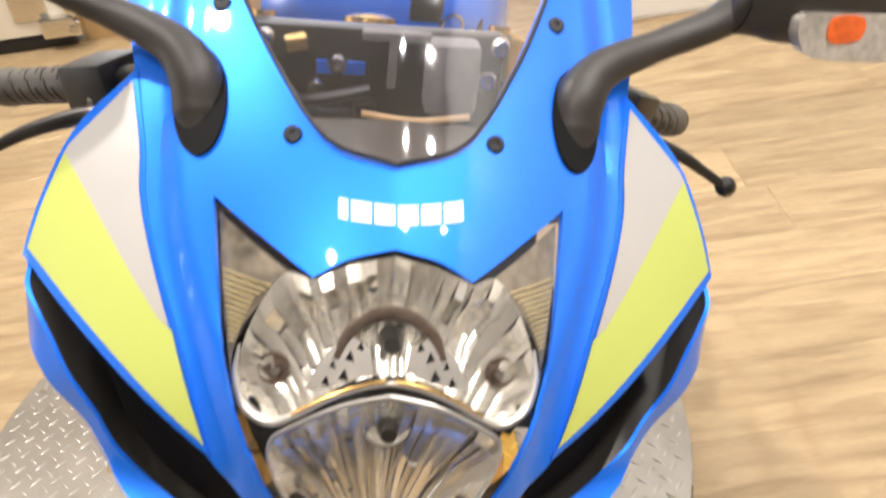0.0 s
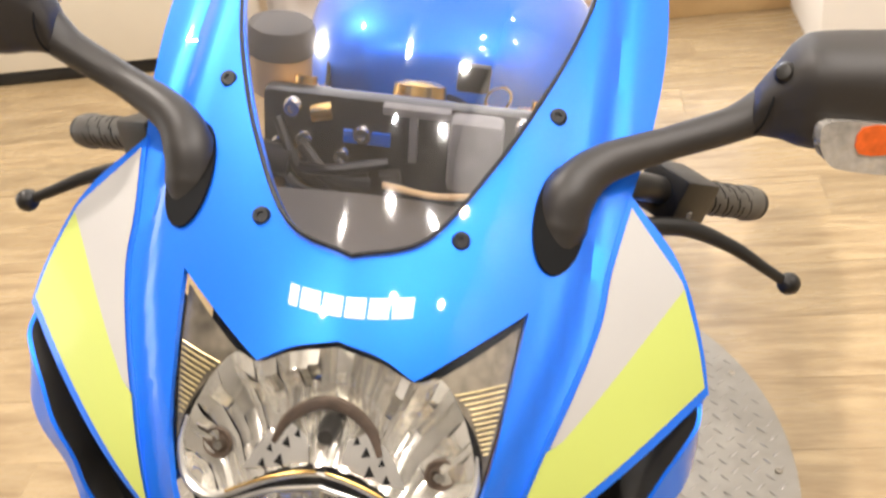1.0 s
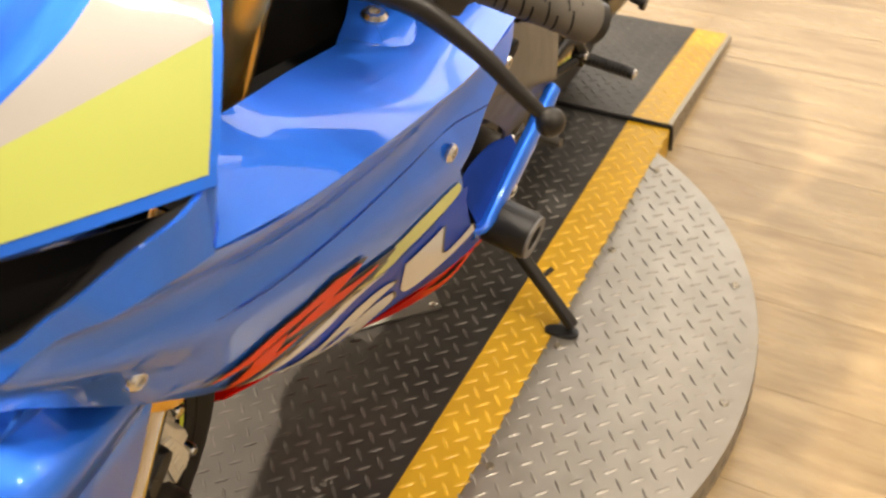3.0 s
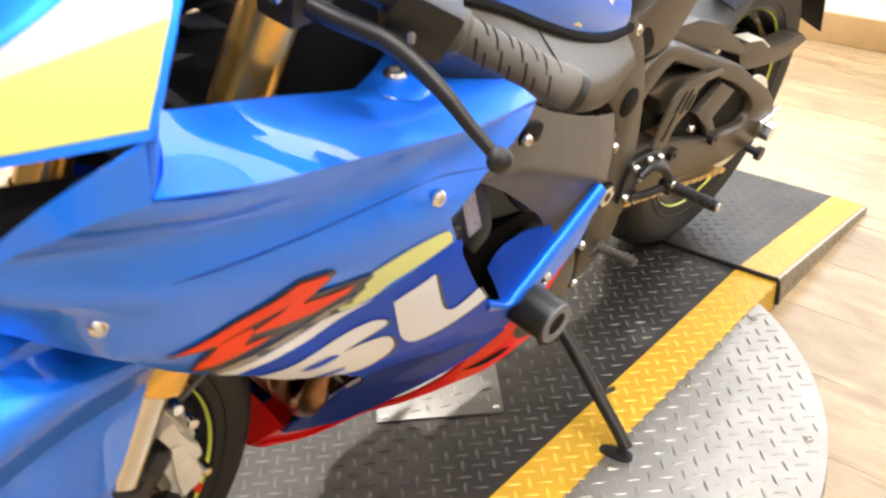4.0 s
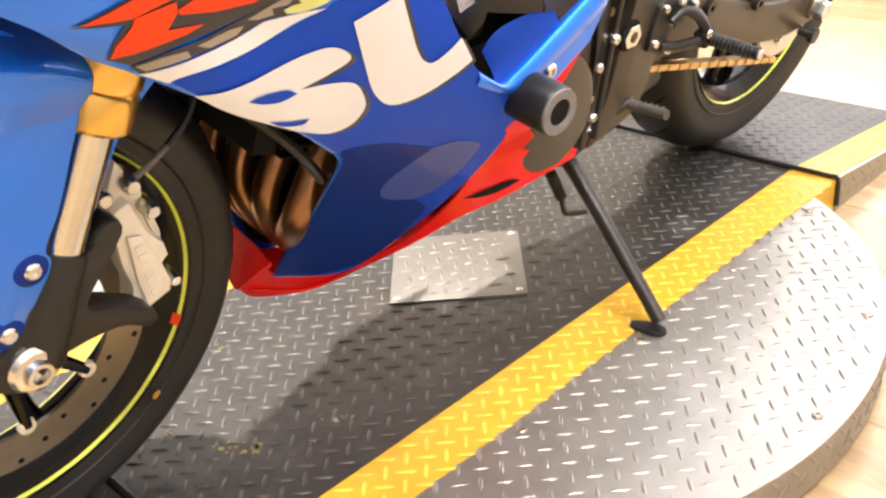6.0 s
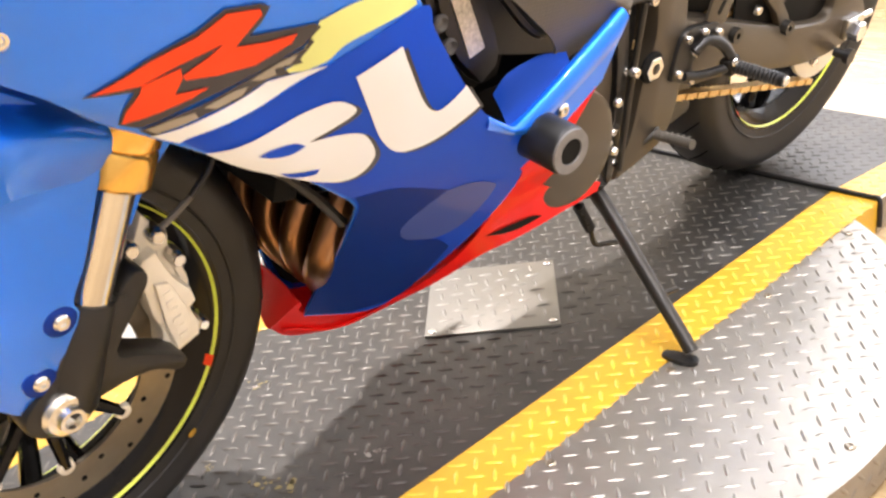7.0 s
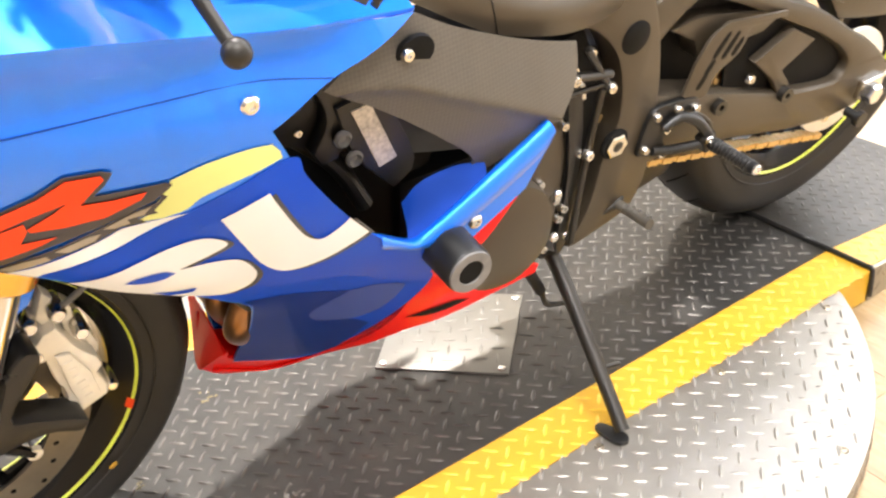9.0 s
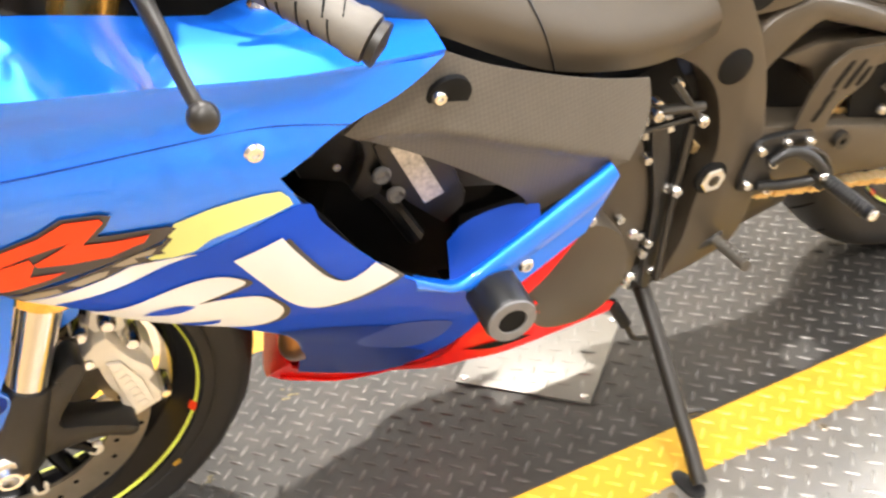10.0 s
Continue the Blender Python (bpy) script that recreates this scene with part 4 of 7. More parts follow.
for s in (1, -1):
    Q = (lambda p: (p[0], s * p[1], p[2]))
    mirror = part("mirror", tube([Q(p) for p in STALK],
                                 [0.010, 0.0185, 0.0185, 0.0145, 0.0120, 0.0130, 0.0175], 16, 6, flat=0.85), MATTE, bike, "black mirror with a built-in turn signal")
    # head: an elongated shell, lit lens on its leading face
    loops = []
    for y, xc, zc, hx, hz in ((0.250, -0.160, 1.062, 0.004, 0.004), (0.2505, -0.160, 1.063, 0.0135, 0.0145), (0.262, -0.163, 1.072, 0.0195, 0.0240), (0.274, -0.165, 1.081, 0.0280, 0.0335), (0.290, -0.166, 1.0825, 0.0350, 0.0375), (0.340, -0.171, 1.084, 0.038, 0.040),
                              (0.400, -0.179, 1.089, 0.038, 0.041), (0.450, -0.187, 1.089, 0.034, 0.038), (0.475, -0.193, 1.088, 0.024, 0.028), (0.482, -0.195, 1.088, 0.004, 0.006)):
        loops.append([(xc + math.copysign(abs(math.cos(a)) ** 0.7, math.cos(a)) * hx, s * y, zc + math.copysign(abs(math.sin(a)) ** 0.7, math.sin(a)) * hz) for a in (2 * math.pi * k / 18 for k in range(19))])
    hd = part("housing", patch(loops, 3, 3), MATTE, mirror, "satin black mirror housing", sharp=60)
    part("pivot_cap", lathe([(0.0, 0.006), (0.005, 0.005), (0.008, 0.0), (0.008, -0.012)], Q((-0.152, 0.264, 1.098)), (0.7, -0.5 * s, 0.5), 20), SATIN, hd, "small glossy pivot cap")
    part("housing_joint", tube([(-0.160 + 0.0205 * math.cos(a), s * (0.2565 + 0.004 * math.sin(a)), 1.0685 + 0.0195 * math.sin(a)) for a in (2 * math.pi * k / 20 for k in range(21))], 0.0008, 6, 2), VOID, hd)
    place = Matrix.Translation(Q((-0.190, 0.372, 1.074))) @ pose(0, 0, 0, -3 * s, 0, -8 * s)
    flipm = (lambda b: b) if s > 0 else mirrored
    lens_line = [(0.293, 1.080), (0.2895, 1.068), (0.297, 1.054), (0.312, 1.048), (0.36, 1.046), (0.42, 1.049), (0.452, 1.056, 1), (0.452, 1.074, 1), (0.40, 1.080), (0.33, 1.081)]
    sig = part("turn_signal", flipm(panel(lens_line, lambda y, z: (-0.119 - 0.15 * (y - 0.287) - 1.0 * max(0.0, y - 0.42) ** 1.3 - 0.2 * (z - 1.065), y, z), 4, 0.014, Vector((1, 0, 0)))), LENSW, mirror, "clear turn signal lens", thick=0.014)
    amber_line = [(0.315, 1.078), (0.340, 1.079), (0.341, 1.063), (0.316, 1.061)]
    part("amber_bulb", flipm(panel(amber_line, lambda y, z: (-0.1175 - 0.15 * (y - 0.287) - 0.2 * (z - 1.065), y, z), 3, 0.014, Vector((1, 0, 0)))), AMBER, sig, "orange bulb", thick=0.002)
    glass = part("mirror_glass", slab([(-0.080, -0.028), (0.080, -0.028), (0.082, 0.0), (0.075, 0.018), (-0.075, 0.018), (-0.082, 0)], -0.001, 0.001, 4, 0.0005), CHROME, mirror, "mirror glass")
    glass.matrix_local = place @ Matrix.Translation((-0.030, 0, 0)) @ pose(0, 0, 0, 0, 0, 90)

# --- side fairing ---
fairing_line = [(-0.042, 0.854, 1), (-0.078, 0.844), (-0.110, 0.838), (-0.175, 0.828), (-0.235, 0.815), (-0.36, 0.788), (-0.478, 0.765, 1), (-0.429, 0.750), (-0.375, 0.739),
                (-0.323, 0.718, 1), (-0.346, 0.666), (-0.378, 0.611), (-0.412, 0.563), (-0.446, 0.530), (-0.470, 0.514), (-0.500, 0.502, 1), (-0.515, 0.470, 1), (-0.515, 0.44), (-0.490, 0.325), (-0.462, 0.215), (-0.43, 0.172), (-0.340, 0.198, 1), (-0.338, 0.28), (-0.334, 0.355), (-0.316, 0.446),
                (-0.300, 0.474, 1), (-0.244, 0.526), (-0.197, 0.556), (-0.151, 0.589), (-0.104, 0.622), (-0.073, 0.641), (-0.039, 0.671), (0.002, 0.696), (0.05, 0.73), (0.095, 0.758, 1),
                (0.072, 0.774), (0.055, 0.787), (0.040, 0.801), (0.025, 0.819), (0.010, 0.836), (0.0, 0.844), (-0.011, 0.850), (-0.028, 0.852)]
red_line = [(-0.325, 0.238, 1), (-0.313, 0.208), (-0.303, 0.184, 1), (-0.322, 0.160), (-0.350, 0.147), (-0.405, 0.137), (-0.442, 0.153), (-0.460, 0.174), (-0.480, 0.222), (-0.500, 0.273), (-0.520, 0.300), (-0.560, 0.314), (-0.610, 0.318), (-0.692, 0.322, 1), (-0.697, 0.333, 1),
            (-0.647, 0.357), (-0.599, 0.369), (-0.573, 0.382, 1), (-0.586, 0.398, 1), (-0.545, 0.436), (-0.580, 0.474), (-0.621, 0.522, 1), (-0.548, 0.482), (-0.503, 0.452), (-0.510, 0.43), (-0.494, 0.325), (-0.466, 0.212), (-0.432, 0.170), (-0.340, 0.205), (-0.331, 0.230)]
strap_slot = [(-0.505, 0.329, 1), (-0.530, 0.338), (-0.565, 0.339), (-0.588, 0.331, 1), (-0.560, 0.328), (-0.530, 0.326)]


def strap_place(off=0.0):
    """The belly pan: it leaves the flank towards an upright strap at its rear."""
    def place(x, z):
        k = min(1.0, max(0.0, (-0.45 - x) / 0.14))
        k = k * k * (3 - 2 * k) * min(1.0, max(0.0, (0.43 - z) / 0.09))
        up = min(1.0, max(0.0, (z - 0.40) / 0.08)) * min(1.0, max(0.0, (-0.49 - x) / 0.03))
        return (x, (flank(x, z) * (1 - k) + 0.205 * k) * (1 - up) + 0.2485 * up + off, z)
    return place


liner_line = [(-0.06, 0.67), (-0.25, 0.545), (-0.312, 0.475), (-0.345, 0.36), (-0.350, 0.22), (-0.43, 0.20), (-0.47, 0.33), (-0.50, 0.46), (-0.40, 0.57), (-0.34, 0.68), (-0.26, 0.76), (-0.08, 0.76)]
emblem = [(-0.066, 0.671, 1), (-0.103, 0.691, 1), (-0.141, 0.706, 1), (-0.163, 0.721, 1), (-0.188, 0.72, 1), (-0.19, 0.715, 1), (-0.182, 0.706, 1), (-0.17, 0.691, 1), (-0.195, 0.69, 1), (-0.219, 0.692, 1), (-0.214, 0.684, 1), (-0.186, 0.671, 1), (-0.158, 0.669, 1), (-0.132, 0.671, 1), (-0.13, 0.675, 1), (-0.15, 0.687, 1), (-0.161, 0.696, 1), (-0.127, 0.685, 1), (-0.099, 0.674, 1), (-0.073, 0.672, 1)]
emblem_leg = [(-0.1, 0.674, 1), (-0.129, 0.682, 1), (-0.13, 0.673, 1), (-0.123, 0.66, 1), (-0.15, 0.66, 1), (-0.137, 0.654, 1), (-0.086, 0.64, 1), (-0.088, 0.652, 1), (-0.098, 0.667, 1)]
emblem_edge = [(-0.061, 0.669, 1), (-0.104, 0.694, 1), (-0.141, 0.71, 1), (-0.162, 0.725, 1), (-0.189, 0.724, 1), (-0.197, 0.72, 1), (-0.19, 0.708, 1), (-0.181, 0.698, 1), (-0.234, 0.697, 1), (-0.239, 0.693, 1), (-0.225, 0.679, 1), (-0.2, 0.667, 1), (-0.181, 0.66, 1), (-0.16, 0.653, 1), (-0.136, 0.647, 1), (-0.099, 0.633, 1), (-0.084, 0.639, 1), (-0.087, 0.655, 1), (-0.095, 0.669, 1), (-0.075, 0.669, 1)]
grey_band = [(-0.098, 0.631, 1), (-0.119, 0.639, 1), (-0.151, 0.647, 1), (-0.179, 0.658, 1), (-0.205, 0.67, 1), (-0.227, 0.677, 1), (-0.23, 0.685, 1), (-0.234, 0.681, 1), (-0.223, 0.667, 1), (-0.226, 0.663, 1), (-0.21, 0.662, 1), (-0.216, 0.654, 1), (-0.197, 0.654, 1), (-0.175, 0.642, 1), (-0.145, 0.634, 1), (-0.119, 0.626, 1), (-0.108, 0.622, 1)]
band_marks = [[(-0.102, 0.631, 1), (-0.121, 0.637, 1), (-0.138, 0.639, 1), (-0.141, 0.633, 1), (-0.122, 0.628, 1), (-0.11, 0.625, 1)], [(-0.145, 0.642, 1), (-0.17, 0.651, 1), (-0.181, 0.652, 1), (-0.176, 0.645, 1), (-0.155, 0.638, 1)], [(-0.183, 0.657, 1), (-0.205, 0.668, 1), (-0.221, 0.673, 1), (-0.215, 0.664, 1), (-0.202, 0.663, 1), (-0.204, 0.657, 1), (-0.192, 0.655, 1)]]
lime_band = [(-0.238, 0.698, 1), (-0.266, 0.706), (-0.3, 0.709), (-0.321, 0.707, 1), (-0.327, 0.699, 1), (-0.329, 0.691, 1), (-0.311, 0.685), (-0.265, 0.672), (-0.248, 0.659), (-0.23, 0.654, 1), (-0.2, 0.656, 1), (-0.214, 0.66, 1), (-0.225, 0.664, 1), (-0.22, 0.668, 1), (-0.23, 0.682, 1)]
swoosh_a = [(-0.106, 0.622, 1), (-0.119, 0.624), (-0.145, 0.631), (-0.175, 0.641), (-0.197, 0.652, 1), (-0.23, 0.654), (-0.249, 0.654, 1), (-0.225, 0.646), (-0.195, 0.631), (-0.164, 0.621), (-0.136, 0.614), (-0.128, 0.609, 1)]
swoosh_b = [(-0.149, 0.591, 1), (-0.171, 0.592), (-0.204, 0.602), (-0.237, 0.612), (-0.261, 0.614), (-0.278, 0.604), (-0.28, 0.595), (-0.263, 0.585), (-0.239, 0.576, 1), (-0.27, 0.574), (-0.292, 0.568), (-0.305, 0.551), (-0.31, 0.534), (-0.301, 0.516), (-0.28, 0.512), (-0.249, 0.524), (-0.214, 0.544), (-0.179, 0.566)]
slits = [[(-0.192, 0.576, 1), (-0.204, 0.58), (-0.224, 0.58), (-0.236, 0.573, 1), (-0.222, 0.568), (-0.205, 0.57)], [(-0.216, 0.546, 1), (-0.235, 0.541), (-0.254, 0.539, 1), (-0.249, 0.533), (-0.23, 0.536)]]
hook_shape = [(-0.275, 0.636, 1), (-0.316, 0.656, 1), (-0.325, 0.635), (-0.344, 0.596), (-0.356, 0.579), (-0.368, 0.574), (-0.382, 0.584), (-0.392, 0.595, 1), (-0.414, 0.565, 1), (-0.401, 0.555), (-0.373, 0.538), (-0.348, 0.531), (-0.33, 0.535), (-0.313, 0.554), (-0.297, 0.587)]
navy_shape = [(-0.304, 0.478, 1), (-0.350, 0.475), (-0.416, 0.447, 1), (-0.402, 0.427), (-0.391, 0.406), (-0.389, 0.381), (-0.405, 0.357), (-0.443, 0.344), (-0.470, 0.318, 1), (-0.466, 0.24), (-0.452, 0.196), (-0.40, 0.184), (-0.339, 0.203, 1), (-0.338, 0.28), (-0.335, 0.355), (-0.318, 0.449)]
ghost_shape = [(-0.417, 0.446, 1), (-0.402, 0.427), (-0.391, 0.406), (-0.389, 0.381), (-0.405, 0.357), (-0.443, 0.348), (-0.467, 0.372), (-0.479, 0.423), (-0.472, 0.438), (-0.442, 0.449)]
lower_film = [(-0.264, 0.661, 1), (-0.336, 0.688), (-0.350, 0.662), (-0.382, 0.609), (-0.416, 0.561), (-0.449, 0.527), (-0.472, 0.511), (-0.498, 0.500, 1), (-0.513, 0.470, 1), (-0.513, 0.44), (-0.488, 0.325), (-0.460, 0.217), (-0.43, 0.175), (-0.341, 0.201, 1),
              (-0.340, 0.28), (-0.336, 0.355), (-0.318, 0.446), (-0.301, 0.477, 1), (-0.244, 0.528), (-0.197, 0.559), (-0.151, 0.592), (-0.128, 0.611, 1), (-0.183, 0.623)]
blade_line = [(-0.500, 0.500, 1), (-0.545, 0.523), (-0.595, 0.544), (-0.640, 0.568), (-0.650, 0.580, 1), (-0.647, 0.566, 1), (-0.634, 0.545), (-0.619, 0.520, 1), (-0.553, 0.488), (-0.512, 0.466, 1)]
LIP_LOW = ((-0.432, 0.530), (-0.455, 0.518), (-0.472, 0.510), (-0.502, 0.503), (-0.540, 0.515), (-0.590, 0.536), (-0.636, 0.560), (-0.651, 0.580))
LIP_TOP = ((-0.430, 0.544), (-0.452, 0.528), (-0.471, 0.517), (-0.492, 0.521), (-0.535, 0.538), (-0.590, 0.564), (-0.630, 0.584), (-0.646, 0.594))


def groove(x, z):
    """A soft character line along the upper side."""
    d = (z - (0.80 + 0.10 * (x + 0.05))) / 0.026
    rear, front = min(1.0, max(0.0, (x + 0.47) / 0.15)), min(1.0, max(0.0, (0.10 - x) / 0.08))
    return -0.018 * math.exp(-d * d) * rear * rear * (3 - 2 * rear) * front * front * (3 - 2 * front)


def on_side(off=0.0):
    return lambda x, z: (x, flank(x, z) + groove(x, z) + off, z)


def blade_y(x, z):
    """The blade behind the vent runs straight back from the flank."""
    k = min(1.0, max(0.0, (-0.45 - x) / 0.06))
    k = k * k * (3 - 2 * k)
    return (flank(x, z) + groove(x, z)) * (1 - k) + (0.2555 + 0.06 * (x + 0.50)) * k


for flip in (False, True):
    side = mirrored if flip else (lambda b: b)
    sf = part("side_fairing", side(panel(fairing_line, on_side(), 5, 0.014)), BLUE, bike, "glossy blue side fairing with racing graphics", thick=0.004)
    belly = part("belly_pan", side(panel(red_line, strap_place(-0.002), 5, 0.014)), RED, bike, "red belly pan strip", thick=0.004)
    part("strap_slot", side(panel(strap_slot, strap_place(-0.0008), 4, 0.014)), VOID, belly, "black slot")
    # dark sheet stands for the unlit inside of the fairing
    part("inner_liner", side(panel(liner_line, on_side(-0.012), 4, 0.02)), VOID, sf, "added dark sheet for the unlit inside", thick=0.002)
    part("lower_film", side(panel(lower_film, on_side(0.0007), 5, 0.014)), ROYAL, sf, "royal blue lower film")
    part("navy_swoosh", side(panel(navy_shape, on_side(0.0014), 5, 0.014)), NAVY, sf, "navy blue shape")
    part("ghost_swoosh", side(panel(ghost_shape, on_side(0.0014), 5, 0.014)), GHOST, sf, "faint grey-blue shape")
    part("lime_streak", side(panel(lime_band, on_side(0.0013), 5, 0.014)), PALELIME, sf, "lime streak")
    part("white_streak", side(panel(swoosh_a, on_side(0.0018), 5, 0.014)), WHITE, sf, "white streak")
    for shape in (swoosh_b, hook_shape):
        dark = [(p[0] - 0.006, p[1] - 0.003, *p[2:]) for p in shape]
        part("graphic_shadow", side(panel(dark, on_side(0.0017), 5, 0.014)), DARKFILM, sf)
        part("white_shape", side(panel(shape, on_side(0.0024), 5, 0.014)), WHITE, sf, "large white graphic shape")
    for slit in slits:
        part("slit", side(panel(slit, on_side(0.003), 4, 0.014)), ROYAL, sf)
    part("emblem_edge", side(panel(emblem_edge, on_side(0.0019), 2, 0.014)), DARKFILM, sf, "black emblem outline")
    part("dark_band", side(panel(grey_band, on_side(0.0022), 2, 0.014)), DARKFILM, sf, "black band beside the emblem")
    for mark in band_marks:
        part("grey_mark", side(panel(mark, on_side(0.0026), 2, 0.014)), GREYTXT, sf, "grey slanted mark")
    part("emblem", side(panel(emblem, on_side(0.0030), 2, 0.014)), ORANGE, sf, "orange angular emblem")
    part("emblem_leg", side(panel(emblem_leg, on_side(0.0030), 2, 0.014)), ORANGE, sf, "orange angular emblem")
    # rolled lip of the side vent
    part("vent_blade", side(panel(blade_line, lambda x, z: (x, blade_y(x, z) + 0.0008, z), 5, 0.012)), BLUE, sf, "blue blade behind the side vent", thick=0.003)
    rows = [[(x, blade_y(x, z) + 0.0015, z) for x, z in LIP_LOW],
            [((x + u) / 2, blade_y(x, z) + 0.0042, (z + w) / 2 + 0.001) for (x, z), (u, w) in zip(LIP_LOW, LIP_TOP)],
            [(x, blade_y(x, z) - 0.0015, z) for x, z in LIP_TOP],
            [(x - 0.001, blade_y(x, z) - 0.010, z - 0.003) for x, z in LIP_TOP]]
    part("vent_lip", side(patch(rows, 5, 4)), BLUE, sf, "bright blue rolled vent lip", thick=0.002)
    # inner wall of the vent, its shade put into the colour
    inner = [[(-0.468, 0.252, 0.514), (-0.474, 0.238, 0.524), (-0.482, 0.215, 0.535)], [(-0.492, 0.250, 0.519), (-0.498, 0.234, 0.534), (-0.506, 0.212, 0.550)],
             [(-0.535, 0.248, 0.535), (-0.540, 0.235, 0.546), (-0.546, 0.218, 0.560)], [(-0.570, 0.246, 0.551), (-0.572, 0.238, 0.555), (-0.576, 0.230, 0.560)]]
    part("vent_wall", side(patch(inner, 5, 5)), SHADEBLUE, sf, "vent inner wall, blue coloured as shaded", thick=0.002)
    for x, z, m in ((-0.0185, 0.7235, STEEL), (-0.309, 0.744, STEEL), (-0.549, 0.5085, STEEL)):
        part("fairing_bolt", side(bolt((x, blade_y(x, z) + (0.001 if x < -0.5 else -0.001), z), (0, 1, 0), 0.0085, 0.005)), m, sf, "silver fairing bolt")
    top_edge = [(-0.045, 0.2400, 0.896), (-0.027, 0.2390, 0.890), (-0.013, 0.2310, 0.880), (0.0, 0.2210, 0.868), (0.018, 0.2070, 0.849), (0.030, 0.1900, 0.828), (0.043, 0.1760, 0.809), (0.056, 0.152, 0.789), (0.074, 0.120, 0.772)]
    fold = [(x, flank(x, z) + groove(x, z) - 0.0005, z) for x, z in ((-0.042, 0.854), (-0.027, 0.852), (-0.011, 0.850), (0.0, 0.844), (0.012, 0.834), (0.026, 0.818), (0.041, 0.800), (0.055, 0.787), (0.072, 0.774))]
    inside = [(x - 0.042 * k, y - 0.006 * k, z + 0.004 * k) for (x, y, z), k in zip(top_edge, (0.1, 0.25, 0.45, 0.65, 0.85, 1.0, 1.0, 0.9, 0.8))]
    part("intake_floor", side(patch([top_edge, inside], 5, 3)), SATIN, sf, "dark inner floor of the air intake", thick=0.002)
    part("cheek", side(patch([top_edge, [tuple((p + q) / 2 for p, q in zip(u, v)) for u, v in zip(top_edge, fold)], fold], 5, 5)), BLUE, sf, "blue cheek below the air intake", thick=0.003)
    part("panel_seam", side(tube([(x, flank(x, z) + groove(x, z) + 0.0001, z) for x, z in ((0.01, 0.752), (-0.08, 0.764), (-0.16, 0.766), (-0.24, 0.764), (-0.32, 0.757), (-0.385, 0.742))], 0.0006, 6, 5)), NAVY, sf, "dark panel joint")
    # shelf between the ridge and the tank
    ridge = [(-0.042, 0.854), (-0.12, 0.8365), (-0.20, 0.8225), (-0.28, 0.806), (-0.36, 0.788), (-0.478, 0.765)]
    out = [(x, flank(x, z) - 0.001, z) for x, z in ridge]
    mid = [(-0.06, 0.232, 0.866), (-0.13, 0.222, 0.850), (-0.205, 0.216, 0.830), (-0.285, 0.212, 0.809), (-0.365, 0.208, 0.792), (-0.478, 0.205, 0.771)]
    inn = [(-0.080, 0.196, 0.879), (-0.150, 0.186, 0.856), (-0.220, 0.174, 0.831), (-0.29, 0.165, 0.806), (-0.37, 0.158, 0.786), (-0.478, 0.165, 0.766)]
    under = [on_wing(-0.004)(y, z) for y, z in ((0.2460, 0.900), (0.2340, 0.925), (0.214, 0.958))]
    corner = [[(-0.045, 0.2400, 0.896), *under], [out[0], (-0.0475, 0.2445, 0.8575), mid[0], inn[0]]]
    part("corner_cover", side(patch(corner, 4, 4)), BLUE, sf, "blue corner between cowl and shelf", thick=0.003)
    # dark sheet added for the unlit gap beside the tank
    part("inner_side", side(patch([[(-0.26, 0.095, 0.76), (-0.34, 0.115, 0.762), (-0.44, 0.135, 0.765)], [(-0.29, 0.085, 0.90), (-0.36, 0.095, 0.925), (-0.44, 0.115, 0.94)]], 4, 4)), VOID, sf, "added dark sheet for the unlit gap beside the tank", thick=0.003)
    shelf = part("top_shelf", side(patch([out, mid, inn], 5, 5)), BLUE, bike, "blue fairing shelf beside the tank", thick=0.004)
    lug = slab([(-0.392, 0.124), (-0.339, 0.143), (-0.302, 0.160), (-0.306, 0.186), (-0.326, 0.206), (-0.356, 0.203), (-0.388, 0.180)], 0.775, 0.803, 5, 0.011, axis="Z")
    part("mount_lug", side(lug), BLUE, shelf, "rounded blue mounting lug")
    part("lug_bolt", side(bolt((-0.354, 0.164, 0.802), (0, 0, 1), 0.0115, 0.007)), STEEL, shelf, "steel bolt")

# three dark sheets added where only the unlit inside shows
part("inner_bulkhead", patch([[(-0.385, y, z) for y in (-w, -w / 2, 0, w / 2, w)] for z, w in ((0.54, 0.17), (0.44, 0.15), (0.34, 0.095), (0.26, 0.055), (0.20, 0.02))], 4, 4), VOID, bike, "added dark sheet behind the exhaust pipes", thick=0.003)
part("pipe_shield", mirrored(panel([(-0.225, 0.40), (-0.240, 0.30), (-0.285, 0.275), (-0.36, 0.255), (-0.41, 0.27), (-0.40, 0.50), (-0.31, 0.50), (-0.240, 0.47)], lambda x, z: (x, max(flank(x, z), 0.045) - 0.008, z), 4, 0.02)), VOID, bike, "added dark sheet closing the gap beside the pipes", thick=0.002)
part("inner_tray", patch([[(-0.10, y, 0.79), (-0.25, y, 0.735), (-0.43, y, 0.72)] for y in (-0.175, -0.09, 0.0, 0.09, 0.175)], 4, 4), VOID, bike, "added dark sheet under the steering head", thick=0.003)
